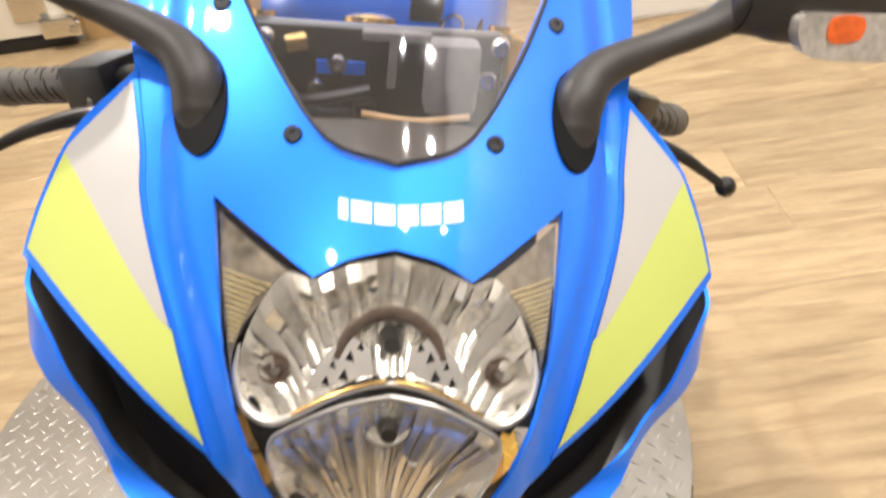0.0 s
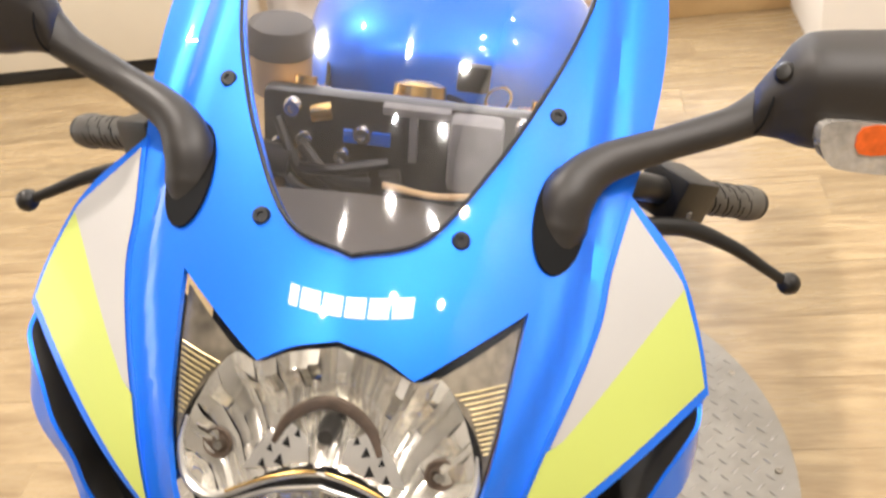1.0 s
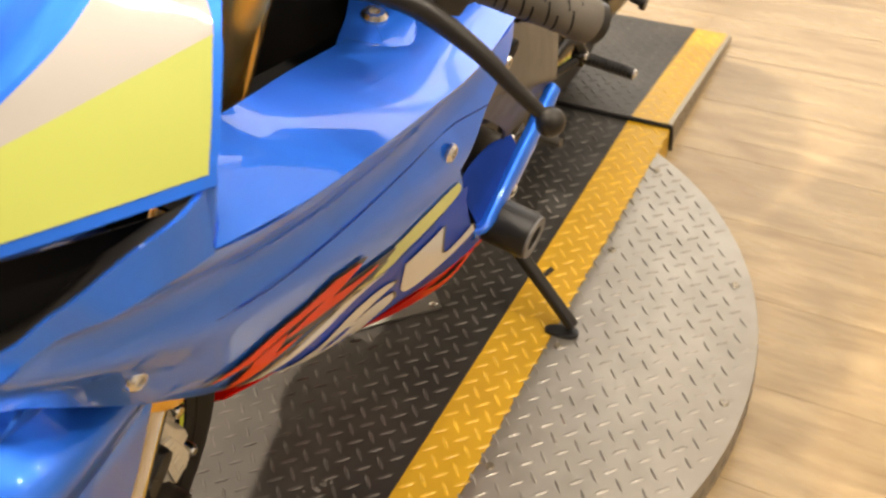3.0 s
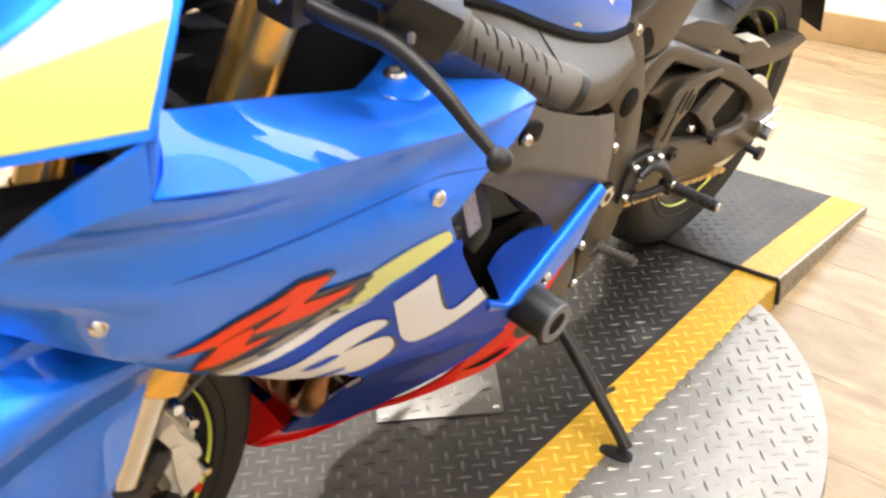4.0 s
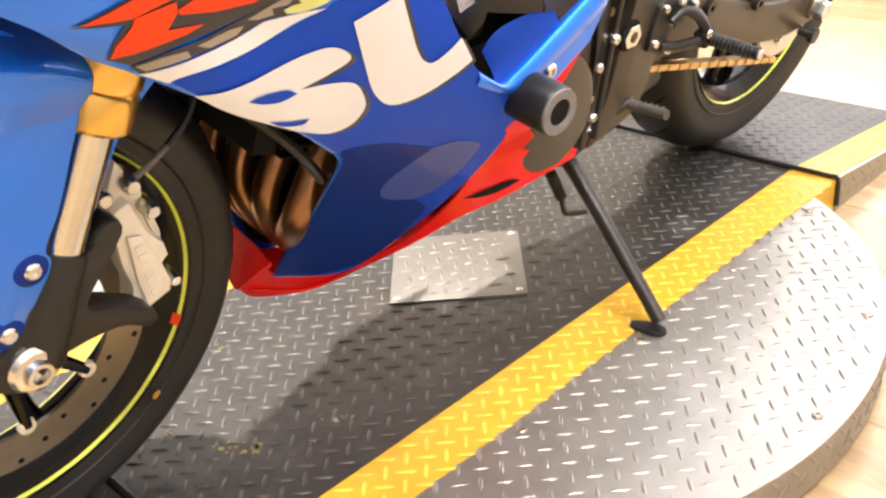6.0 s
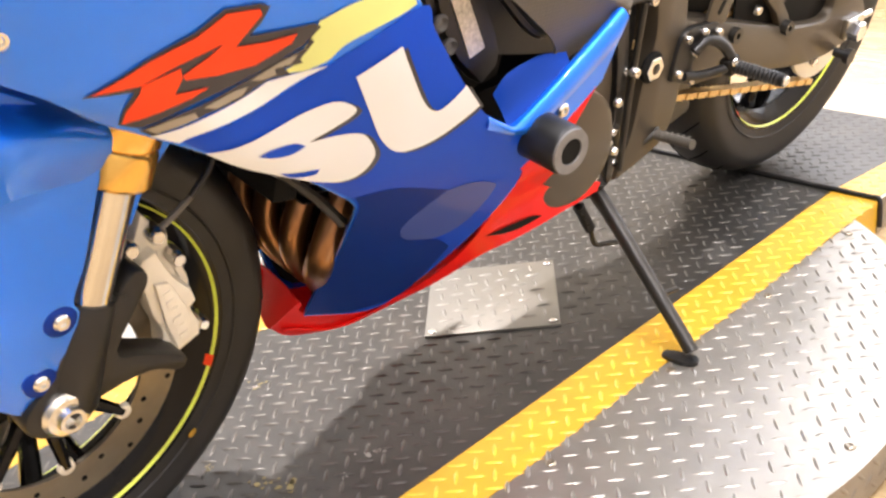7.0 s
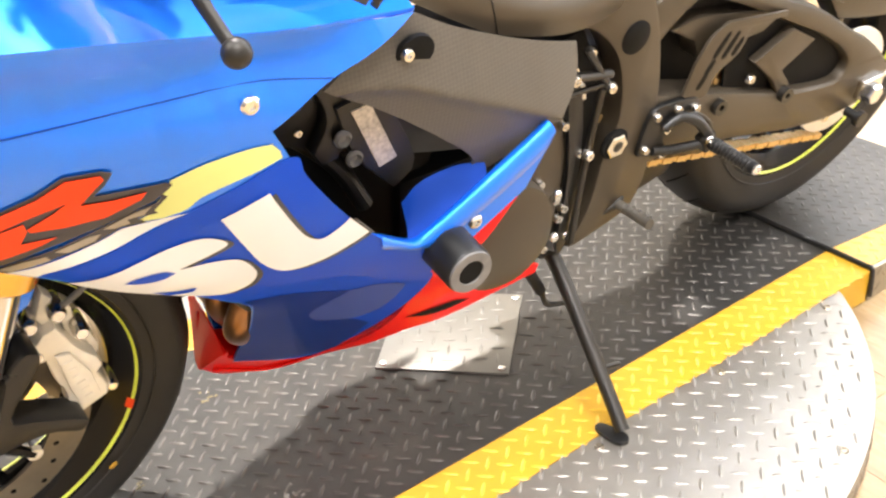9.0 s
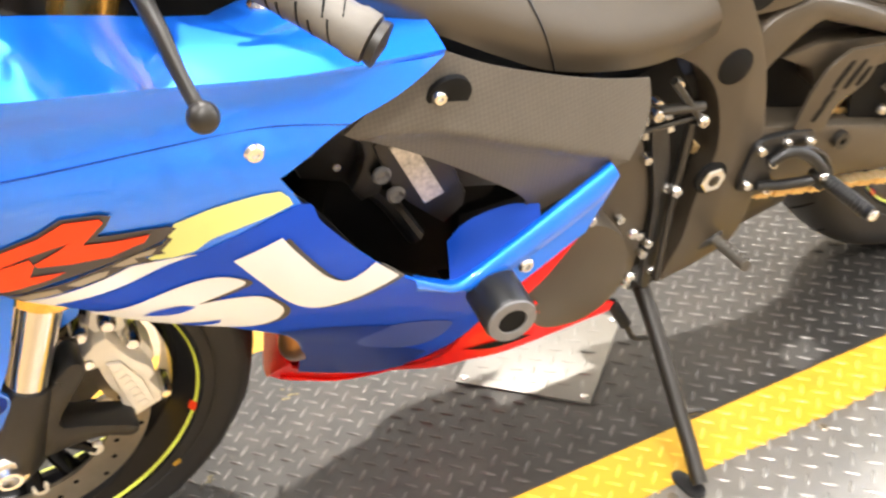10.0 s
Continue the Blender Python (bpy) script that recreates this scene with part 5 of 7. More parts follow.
# front wall of the belly pan, between its two sides
front_rows = [[(-0.3258, 0.048, 0.238), (-0.3290, 0.022, 0.242), (-0.3310, -0.010, 0.243), (-0.3335, -0.050, 0.241), (-0.3350, -0.090, 0.238)],
              [(-0.3145, 0.029, 0.212), (-0.3150, 0.014, 0.213), (-0.3160, -0.006, 0.213), (-0.3190, -0.030, 0.214), (-0.3230, -0.056, 0.216)],
              [(-0.3033, 0.009, 0.184), (-0.3030, 0.005, 0.183), (-0.3030, 0.0, 0.183), (-0.3040, -0.007, 0.185), (-0.3060, -0.014, 0.188)]]
part("belly_front", patch(front_rows, 5, 5), RED, bike, "red front wall of the belly pan", thick=0.003)
# floor of the belly pan
part("belly_floor", patch([[(-0.318, -0.014, 0.180), (-0.405, -0.03, 0.150), (-0.51, -0.11, 0.235), (-0.66, -0.16, 0.302)], [(-0.318, 0.0, 0.174), (-0.405, 0.0, 0.145), (-0.51, 0.0, 0.20), (-0.66, 0.0, 0.28)],
                           [(-0.318, 0.014, 0.180), (-0.405, 0.03, 0.150), (-0.51, 0.11, 0.235), (-0.66, 0.16, 0.302)]], 5, 5), RED, bike, thick=0.003)

# --- tank, seat and tail ---
def section(x, zc, hw, hz, lift=0.0, e=2.6):
    return [(x, math.copysign(abs(math.cos(a)) ** (2 / e), math.cos(a)) * hw, zc + lift + math.copysign(abs(math.sin(a)) ** (2 / e), math.sin(a)) * hz) for a in (2 * math.pi * k / 20 for k in range(21))]


tank = part("fuel_tank", patch([section(-0.40, 0.88, 0.05, 0.05), section(-0.42, 0.89, 0.12, 0.085), section(-0.50, 0.90, 0.155, 0.105), section(-0.60, 0.880, 0.166, 0.125), section(-0.70, 0.842, 0.152, 0.10), section(-0.78, 0.805, 0.146, 0.075), section(-0.84, 0.795, 0.12, 0.05), section(-0.86, 0.79, 0.05, 0.02)], 3, 5),
            BLUE, bike, "glossy blue fuel tank", sharp=70)


TANK_LIME = ([(-0.624, 0.778, 1), (-0.655, 0.815, 1), (-0.690, 0.800, 1), (-0.664, 0.760, 1)], PALELIME, "lime flash on the tank")
TANK_WHITE = ([(-0.690, 0.752, 1), (-0.712, 0.790, 1), (-0.734, 0.782, 1), (-0.716, 0.744, 1)], WHITE, "white flash on the tank")


def tank_side(x, z):
    """The lower side of the tank, bulging over its joint."""
    low = float(np.interp(-x, (0.572, 0.656, 0.738), (0.787, 0.747, 0.719)))
    y0, y1 = (float(np.interp(-x, (0.572, 0.656, 0.738), v)) for v in ((0.158, 0.156, 0.151), (0.168, 0.165, 0.156)))
    k = min(1.6, (z - low) / 0.041)
    return (x, y0 + (y1 - y0) * k * (2 - k) + 0.002, z)


part("filler_cap", lathe([(0.0, 0.012), (0.03, 0.012), (0.036, 0.006), (0.036, -0.006)], (-0.53, 0, 1.008), (0.1, 0, 1), 32), SATIN, tank, "black filler cap")
part("seat", patch([section(-0.76, 0.80, 0.09, 0.04), section(-0.84, 0.79, 0.12, 0.045), section(-0.98, 0.80, 0.14, 0.045), section(-1.10, 0.84, 0.11, 0.045), section(-1.14, 0.86, 0.06, 0.03)], 3, 5), BLACK, bike, "black seat", sharp=70)
tail = part("tail", patch([section(-1.06, 0.82, 0.10, 0.05), section(-1.2, 0.88, 0.12, 0.06), section(-1.4, 0.94, 0.09, 0.05), section(-1.58, 0.98, 0.04, 0.03)], 3, 5), BLUE, bike, "blue tail section", sharp=70)
for s in (1, -1):
    cov = patch([[(-0.345, s * 0.150, 0.885), (-0.427, s * 0.160, 0.853), (-0.504, s * 0.165, 0.820), (-0.572, s * 0.165, 0.785), (-0.656, s * 0.163, 0.745), (-0.738, s * 0.158, 0.716), (-0.80, s * 0.150, 0.705)],
                 [(-0.365, s * 0.172, 0.842), (-0.440, s * 0.192, 0.810), (-0.515, s * 0.200, 0.775), (-0.585, s * 0.203, 0.738), (-0.66, s * 0.198, 0.702), (-0.74, s * 0.183, 0.678), (-0.815, s * 0.163, 0.668)],
                 [(-0.400, s * 0.165, 0.790), (-0.48, s * 0.200, 0.762), (-0.54, s * 0.205, 0.725), (-0.60, s * 0.204, 0.690), (-0.69, s * 0.190, 0.656), (-0.76, s * 0.172, 0.640), (-0.825, s * 0.148, 0.634)]], 6, 6)
    skirt = [[(-0.44, s * 0.150, 0.852), (-0.504, s * 0.158, 0.822), (-0.572, s * 0.158, 0.787), (-0.656, s * 0.156, 0.747), (-0.738, s * 0.151, 0.719), (-0.79, s * 0.146, 0.712)],
             [(-0.45, s * 0.151, 0.875), (-0.504, s * 0.163, 0.855), (-0.572, s * 0.168, 0.828), (-0.656, s * 0.165, 0.790), (-0.738, s * 0.156, 0.752), (-0.79, s * 0.149, 0.737)],
             [(-0.45, s * 0.130, 0.900), (-0.504, s * 0.154, 0.895), (-0.590, s * 0.165, 0.875), (-0.670, s * 0.158, 0.840), (-0.738, s * 0.147, 0.800), (-0.79, s * 0.141, 0.775)]]
    ts = part("tank_side", patch(skirt, 5, 5), BLUE, tank, "blue lower side of the tank", thick=0.003)
    for shape, mat, what in (TANK_LIME, TANK_WHITE):
        part("tank_flash", (lambda b: b if s > 0 else mirrored(b))(panel(shape, tank_side, 2, 0.01)), mat, ts, what)
    part("tank_gap", tube([(-0.427, s * 0.156, 0.858), (-0.504, s * 0.161, 0.826), (-0.572, s * 0.161, 0.791), (-0.656, s * 0.159, 0.751), (-0.738, s * 0.154, 0.722), (-0.81, s * 0.145, 0.711)], 0.007, 8, 5), VOID, bike, "black gap below the tank")
    rail = part("seat_rail", (lambda b: b if s > 0 else mirrored(b))(slab([(-0.830, 0.640, 1), (-0.822, 0.700), (-0.870, 0.722, 1), (-1.02, 0.790, 1), (-1.05, 0.745, 1), (-0.975, 0.655), (-0.93, 0.632)], 0.105, 0.138, 4, 0.006)), BRONZE, bike, "bronze-black seat rail")
    part("rail_recess", (lambda b: b if s > 0 else mirrored(b))(slab([(-0.862, 0.652), (-0.857, 0.677), (-0.878, 0.688), (-0.902, 0.655), (-0.885, 0.642)], 0.138, 0.1395, 4, 0.0)), VOID, rail, "dark recess")
    part("rail_bolt", (lambda b: b if s > 0 else mirrored(b))(bolt((-0.838, 0.138, 0.697), (0, 1, 0), 0.009, 0.008)), STEEL, rail, "silver bolt")
    part("knee_cover", cov, BRONZE, bike, "satin bronze-black frame spar", thick=0.004)
    part("cover_joint", tube([(-0.572, s * 0.1655, 0.785), (-0.586, s * 0.2035, 0.738), (-0.600, s * 0.2045, 0.690)], 0.0010, 6, 5), BLACK, bike)

# --- black side panels, frame and engine ---
carbon = [(-0.385, 0.719, 1), (-0.429, 0.743), (-0.468, 0.770), (-0.485, 0.758, 1), (-0.521, 0.736), (-0.561, 0.716), (-0.610, 0.693), (-0.666, 0.670), (-0.701, 0.656, 1), (-0.701, 0.630), (-0.692, 0.608), (-0.668, 0.586, 1),
          (-0.643, 0.570), (-0.620, 0.551, 1), (-0.600, 0.553), (-0.560, 0.533, 1), (-0.563, 0.565, 1), (-0.547, 0.586), (-0.492, 0.636), (-0.441, 0.678), (-0.410, 0.700, 1)]


def carbon_place(x, z):
    """The side panel, folded along a crease that falls to its rear."""
    crease = float(np.interp(-x, (0.40, 0.425, 0.466, 0.529, 0.603, 0.70), (0.712, 0.708, 0.696, 0.663, 0.623, 0.568)))
    k = min(1.0, max(0.0, (crease - z) / 0.008))
    return (x, 0.247 - 0.05 * max(0.0, -x - 0.55) - 0.4 * max(0.0, -x - 0.64) ** 1.5 - 0.26 * max(0.0, z - crease) - 0.20 * max(0.0, crease - z) - 0.0035 * k * k * (3 - 2 * k), z)


frame_line = [(-0.742, 0.630, 1), (-0.755, 0.690), (-0.79, 0.720), (-0.835, 0.712), (-0.875, 0.650), (-0.908, 0.57), (-0.930, 0.46), (-0.936, 0.37), (-0.918, 0.30), (-0.87, 0.276), (-0.806, 0.262, 1), (-0.815, 0.29), (-0.832, 0.33), (-0.840, 0.385), (-0.846, 0.42), (-0.860, 0.466), (-0.850, 0.53), (-0.828, 0.575), (-0.79, 0.610)]
for s in (1, -1):
    side = (lambda b: b) if s > 0 else mirrored
    cp = part("side_panel", side(panel(carbon, carbon_place, 4, 0.005)), CARBON, bike, "dark carbon-look side panel", thick=0.003)
    part("panel_hole", side(lathe([(0.0, 0.002), (0.019, 0.002), (0.021, 0.0008), (0.021, -0.004)], (-0.480, carbon_place(-0.480, 0.722)[1], 0.722), (0, 1, -0.2), 24)), VOID, cp, "dark recess")
    part("panel_bolt", side(bolt((-0.470, carbon_place(-0.470, 0.727)[1] + 0.002, 0.727), (0, 1, 0), 0.007, 0.006)), STEEL, cp, "silver bolt")
    fr = part("frame_cover", side(slab(frame_line, 0.098, 0.145, 4, 0.007)), BRONZE, bike, "satin bronze-black frame cover")
    part("cover_hole", side(lathe([(0.0, 0.0015), (0.020, 0.0015), (0.0225, 0.0), (0.0225, -0.003)], (-0.862, 0.146, 0.581), (0, 1, 0), 28)), VOID, fr, "round dark hole")
    part("pivot_recess", side(lathe([(0.0, 0.0015), (0.021, 0.0015), (0.023, 0.0), (0.023, -0.003)], (-0.858, 0.146, 0.424), (0, 1, 0), 28)), VOID, fr)
    part("pivot_bolt", side(hexhead((-0.858, 0.147, 0.424), (0, 1, 0), 0.0180, 0.006)), STEEL, fr, "silver hex pivot bolt")
    part("pivot_socket", side(lathe([(0.0, 0.0066), (0.007, 0.0066), (0.0085, 0.0058)], (-0.858, 0.147, 0.424), (0, 1, 0), 20)), SATIN, fr)
    part("frame_spar", side(slab([(-0.33, 0.74, 1), (-0.45, 0.70), (-0.60, 0.61), (-0.70, 0.58, 1), (-0.70, 0.50, 1), (-0.52, 0.55), (-0.36, 0.62, 1)], 0.12, 0.165, 4, 0.006)), BLACK, bike, "black aluminium frame spar")
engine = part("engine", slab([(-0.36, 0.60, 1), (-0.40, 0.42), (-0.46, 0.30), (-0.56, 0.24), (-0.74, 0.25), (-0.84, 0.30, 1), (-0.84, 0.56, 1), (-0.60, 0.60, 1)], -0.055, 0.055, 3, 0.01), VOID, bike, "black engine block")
# block and crankcase take the near-black that colours in the unlit vent
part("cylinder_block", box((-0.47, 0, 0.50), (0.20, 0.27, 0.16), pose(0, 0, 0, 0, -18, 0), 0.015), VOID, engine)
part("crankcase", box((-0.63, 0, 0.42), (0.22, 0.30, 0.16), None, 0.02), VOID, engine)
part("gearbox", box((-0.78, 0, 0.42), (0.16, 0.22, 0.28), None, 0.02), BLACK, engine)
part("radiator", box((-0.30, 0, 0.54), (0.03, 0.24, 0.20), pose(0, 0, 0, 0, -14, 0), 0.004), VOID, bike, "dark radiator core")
for k in range(11):
    part("fin", box((-0.335 - 0.0, 0, 0.41 + k * 0.012), (0.05, 0.20, 0.0025), pose(0, 0, 0, 0, -14, 0)), SATIN, engine)
clutch = part("stator_cover", slab([(-0.645, 0.480), (-0.690, 0.456), (-0.710, 0.41), (-0.703, 0.358), (-0.66, 0.325), (-0.60, 0.335), (-0.575, 0.385), (-0.585, 0.45)], 0.15, 0.207, 5, 0.012), BRONZE, bike, "bronze-black engine side cover")
for x, z in ((-0.652, 0.487), (-0.708, 0.445), (-0.712, 0.375)):
    part("cover_bolt", bolt((x, 0.205, z), (0, 1, 0), 0.0065, 0.006), STEEL, clutch, "silver cover bolt")
# plate coloured near-black for the unlit recess at the frame
part("sprocket_cover", slab([(-0.70, 0.575, 1), (-0.80, 0.60, 1), (-0.845, 0.50), (-0.835, 0.36), (-0.80, 0.28, 1), (-0.735, 0.29), (-0.70, 0.40)], 0.085, 0.120, 4, 0.008), VOID, bike, "plate coloured dark for the unlit recess")
part("gearbox_cover", slab([(-0.69, 0.56, 1), (-0.738, 0.545), (-0.757, 0.49), (-0.768, 0.43), (-0.765, 0.36), (-0.755, 0.29, 1), (-0.715, 0.30), (-0.69, 0.40)], 0.10, 0.152, 4, 0.008), BRONZE, bike, "bronze-black gearbox cover")
for x, z in ((-0.778, 0.592), (-0.754, 0.575), (-0.751, 0.499), (-0.784, 0.446), (-0.724, 0.42), (-0.754, 0.382), (-0.770, 0.362), (-0.763, 0.347), (-0.781, 0.309), (-0.743, 0.303)):
    part("cover_bolt", bolt((x, 0.152, z), (0, 1, 0), 0.0068, 0.010), STEEL, engine, "silver bolt")
# shift linkage
link = part("shift_linkage", tube([(-0.815, 0.158, 0.552), (-0.742, 0.164, 0.572)], 0.0060, 10), SATIN, bike, "black shift linkage with silver joints")
part("upper_arm", tube([(-0.814, 0.160, 0.536), (-0.770, 0.160, 0.600)], 0.0045, 10), SATIN, link)
part("lower_arm", tube([(-0.812, 0.158, 0.540), (-0.735, 0.160, 0.545)], 0.0040, 10), SATIN, link)
part("shift_rod", tube([(-0.803, 0.160, 0.535), (-0.790, 0.164, 0.42), (-0.785, 0.166, 0.300)], 0.0048, 10), SATIN, link)
part("guide_bar", slab([(-0.752, 0.545), (-0.772, 0.545), (-0.788, 0.44), (-0.785, 0.30), (-0.768, 0.29), (-0.770, 0.42)], 0.150, 0.158, 3, 0.002), BLACK, link)
part("grey_bracket", slab([(-0.748, 0.548, 1), (-0.785, 0.542, 1), (-0.790, 0.520, 1), (-0.75, 0.520, 1)], 0.140, 0.150, 2, 0.002), CAST, link, "small grey bracket")
for p in ((-0.814, 0.160, 0.536), (-0.745, 0.168, 0.572), (-0.790, 0.164, 0.446)):
    part("joint", bolt(p, (0, 1, 0), 0.0078, 0.009), STEEL, link, "silver joint bolt")
bracket = part("sensor_bracket", slab([(-0.425, 0.655, 1), (-0.475, 0.665, 1), (-0.515, 0.565), (-0.49, 0.535, 1), (-0.445, 0.59)], 0.165, 0.190, 3, 0.003), BLACK, bike, "black bracket with a foil label")
part("label", slab([(-0.440, 0.648, 1), (-0.461, 0.651, 1), (-0.491, 0.577, 1), (-0.470, 0.571, 1)], 0.190, 0.192, 2, 0.0), LABEL, bracket, "speckled silver foil label")
for x, z in ((-0.43, 0.62), (-0.442, 0.592)):
    part("bracket_bolt", lathe([(0.0085, 0), (0.0095, 0.004), (0.007, 0.007), (0.004, 0.002), (0, 0.002)], (x, 0.188, z), (0, 1, 0), 20), WORN, bracket)
spar_end = slab([(-0.372, 0.735, 1), (-0.425, 0.735, 1), (-0.446, 0.660), (-0.440, 0.615), (-0.428, 0.592, 1), (-0.410, 0.590, 1), (-0.402, 0.606, 1), (-0.418, 0.640), (-0.405, 0.680)], 0.162, 0.184, 3, 0.004)
part("spar_end", spar_end, BLACK, bike, "black spar end with two bolts")
part("air_pipe", lathe([(0.0, 0.0), (0.013, 0.0), (0.015, 0.004), (0.015, 0.050), (0.012, 0.055), (0.0, 0.055)], (-0.320, 0.165, 0.655), (-0.9, 0.15, 0.25), 24), GRIP, engine, "grey rubber pipe end")
# hoses and wiring in the vent
for pts, r in ((((-0.40, 0.13, 0.60), (-0.44, 0.15, 0.56), (-0.47, 0.16, 0.50)), 0.010), (((-0.38, 0.10, 0.60), (-0.46, 0.12, 0.555), (-0.55, 0.12, 0.57)), 0.008), (((-0.53, 0.18, 0.62), (-0.56, 0.20, 0.58), (-0.62, 0.19, 0.57)), 0.009)):
    part("hose", tube(pts, r, 10), BLACK, engine, "black rubber hose")
for p in ((-0.395, 0.165, 0.625), (-0.565, 0.19, 0.61)):
    part("clip", bolt(p, (0, 1, 0), 0.005, 0.004), STEEL, engine)

# frame slider
slider = part("frame_slider", lathe([(0.0, -0.02), (0.0255, -0.02), (0.0272, -0.012), (0.0272, 0.058), (0.0255, 0.062), (0.0, 0.062)], (-0.512, 0.240, 0.492), (0.03, 1, 0.02), 40), BLACK, bike, "round black frame slider")
part("end_ring", lathe([(0.0145, 0.062), (0.0255, 0.062), (0.0250, 0.0645), (0.0150, 0.0645)], (-0.512, 0.240, 0.492), (0.03, 1, 0.02), 40, close=True), WORN, slider, "grey worn end ring")
part("bore", lathe([(0.0, 0.0625), (0.0145, 0.0625), (0.0145, 0.0632), (0.0, 0.0632)], (-0.512, 0.240, 0.492), (0.03, 1, 0.02), 28), VOID, slider)

# exhaust headers
headers = None
for k, y in enumerate((0.10, 0.04, -0.02, -0.08)):
    pts = [(-0.405, y * 1.05, 0.468), (-0.378, y * 1.03, 0.424), (-0.355, y, 0.386), (-0.337, y, 0.352), (-0.332, y * 0.90, 0.320), (-0.345, y * 0.62, 0.282), (-0.37, y * 0.38, 0.246), (-0.43, y * 0.25, 0.222)]
    h = part("exhaust_manifold" if headers is None else "header_pipe", tube(pts, 0.0175, 18, 6), HEADER, bike if headers is None else headers, "heat-tinted bronze exhaust headers" if headers is None else "")
    headers = headers or h
    part("flange", lathe([(0.0178, -0.004), (0.0192, 0.0), (0.0178, 0.004)], pts[2], (0.5, 0, -0.8), 20), HEADER, headers)
part("strut", tube([(-0.255, 0.12, 0.50), (-0.296, 0.14, 0.455), (-0.330, 0.145, 0.405)], 0.006, 8, 4), SATIN, bike, "black fairing stay")

# side stand
stand = part("side_stand", tube([(-0.800, 0.105, 0.245), (-0.795, 0.165, 0.205), (-0.778, 0.285, 0.125), (-0.768, 0.340, 0.090)], [0.0125, 0.0115, 0.0105, 0.0105], 14, 6), SATIN, bike, "black side stand, folded out")
foot = slab([(-0.026, -0.008), (0.012, -0.012), (0.024, 0.0), (0.012, 0.012), (-0.026, 0.008)], 0.0, 0.007, 4, 0.002, axis="Z")
foot.transform(BIKE_POSE.inverted() @ Matrix.Translation((-0.028, -0.002, 0.0008)) @ pose(0, 0, 0, 0, 0, 100))
part("foot_plate", foot, BLACK, stand, "black foot plate")
part("stand_pin", tube([(-0.772, 0.262, 0.140), (-0.812, 0.272, 0.140)], 0.0045, 8), SATIN, stand)
part("stand_pivot", lathe([(0.0, -0.02), (0.02, -0.02), (0.022, 0.0), (0.02, 0.022), (0.0, 0.024)], (-0.80, 0.105, 0.248), (0.0, 0.6, 0.8), 20), SATIN, stand)
for k in range(9):
    part("spring_coil", lathe([(0.0052, -0.0016), (0.0086, -0.0016), (0.0086, 0.0016), (0.0052, 0.0016)], (-0.747 - 0.0024 * k, 0.132 + 0.001 * k, 0.238 - 0.0050 * k), (0.42, -0.2, 0.88), 14, close=True), BLACK, stand)
part("stand_bracket", tube([(-0.768, 0.140, 0.196), (-0.781, 0.141, 0.164), (-0.800, 0.143, 0.155), (-0.829, 0.146, 0.147)], 0.0042, 8, 4), BLACK, stand, "black bent bracket")

# --- swingarm, chain, rear wheel ---
RX, RZ = -1.417, 0.317
SWING = [((-0.885, 0.598), (-0.905, 0.545)), ((-0.950, 0.634), (-0.972, 0.598)), ((-1.010, 0.620), (-1.010, 0.588)), ((-1.100, 0.576), (-1.090, 0.552)), ((-1.190, 0.537), (-1.175, 0.508)),
         ((-1.260, 0.502), (-1.250, 0.470)), ((-1.340, 0.452), (-1.318, 0.428)), ((-1.410, 0.410), (-1.352, 0.398)), ((-1.465, 0.365), (-1.358, 0.378)), ((-1.487, 0.330), (-1.345, 0.364)),
         ((-1.470, 0.300), (-1.315, 0.363)), ((-1.370, 0.284), (-1.255, 0.374)), ((-1.250, 0.299), (-1.183, 0.392)), ((-1.116, 0.332), (-1.082, 0.426)), ((-1.000, 0.352), (-1.000, 0.452)),
         ((-0.900, 0.362), (-0.920, 0.478)), ((-0.860, 0.420), (-0.885, 0.500))]
for s in (1, -1):
    side = (lambda b: b) if s > 0 else mirrored
    arm = part("swingarm", side(loop_plate(SWING, 0.098, 0.142, 0.011)), BRONZE, bike, "satin bronze-black swingarm with an open loop")
    part("adjuster_block", side(box((-1.432, 0.147, 0.325), (0.055, 0.012, 0.036), None, 0.003)), STEEL, arm, "silver chain adjuster")
    part("axle_nut", side(hexhead((-1.420, 0.152, 0.324), (0, 1, 0), 0.018, 0.020)), STEEL, arm, "silver axle nut")
    part("adjuster_bolt", side(tube([(-1.46, 0.135, 0.325), (-1.515, 0.135, 0.325)], 0.006, 10)), STEEL, arm)
    part("bobbin", side(lathe([(0.008, 0.0), (0.008, 0.02), (0.014, 0.022), (0.014, 0.032), (0.0, 0.032)], (-1.40, 0.142, 0.285), (0, 1, 0), 18)), BLACK, arm, "black spool")
under = part("undertail", patch([[(-0.92, -0.10, 0.60), (-1.05, -0.10, 0.60), (-1.22, -0.09, 0.57), (-1.36, -0.08, 0.60)], [(-0.92, 0.0, 0.63), (-1.05, 0.0, 0.64), (-1.22, 0.0, 0.62), (-1.36, 0.0, 0.64)],
                                 [(-0.92, 0.10, 0.60), (-1.05, 0.10, 0.60), (-1.22, 0.09, 0.57), (-1.36, 0.08, 0.60)], [(-0.92, 0.105, 0.56), (-1.05, 0.105, 0.545), (-1.22, 0.095, 0.52), (-1.30, 0.085, 0.55)]], 6, 6), SATIN, bike, "black undertail tray", thick=0.004)
part("shock", tube([(-0.94, 0.03, 0.62), (-0.98, 0.03, 0.36)], 0.032, 18), BLACK, bike, "black rear shock")
part("linkage", box((-0.96, 0.0, 0.29), (0.16, 0.20, 0.06), pose(0, 0, 0, 0, 12, 0), 0.01), SATIN, bike, "black suspension linkage")
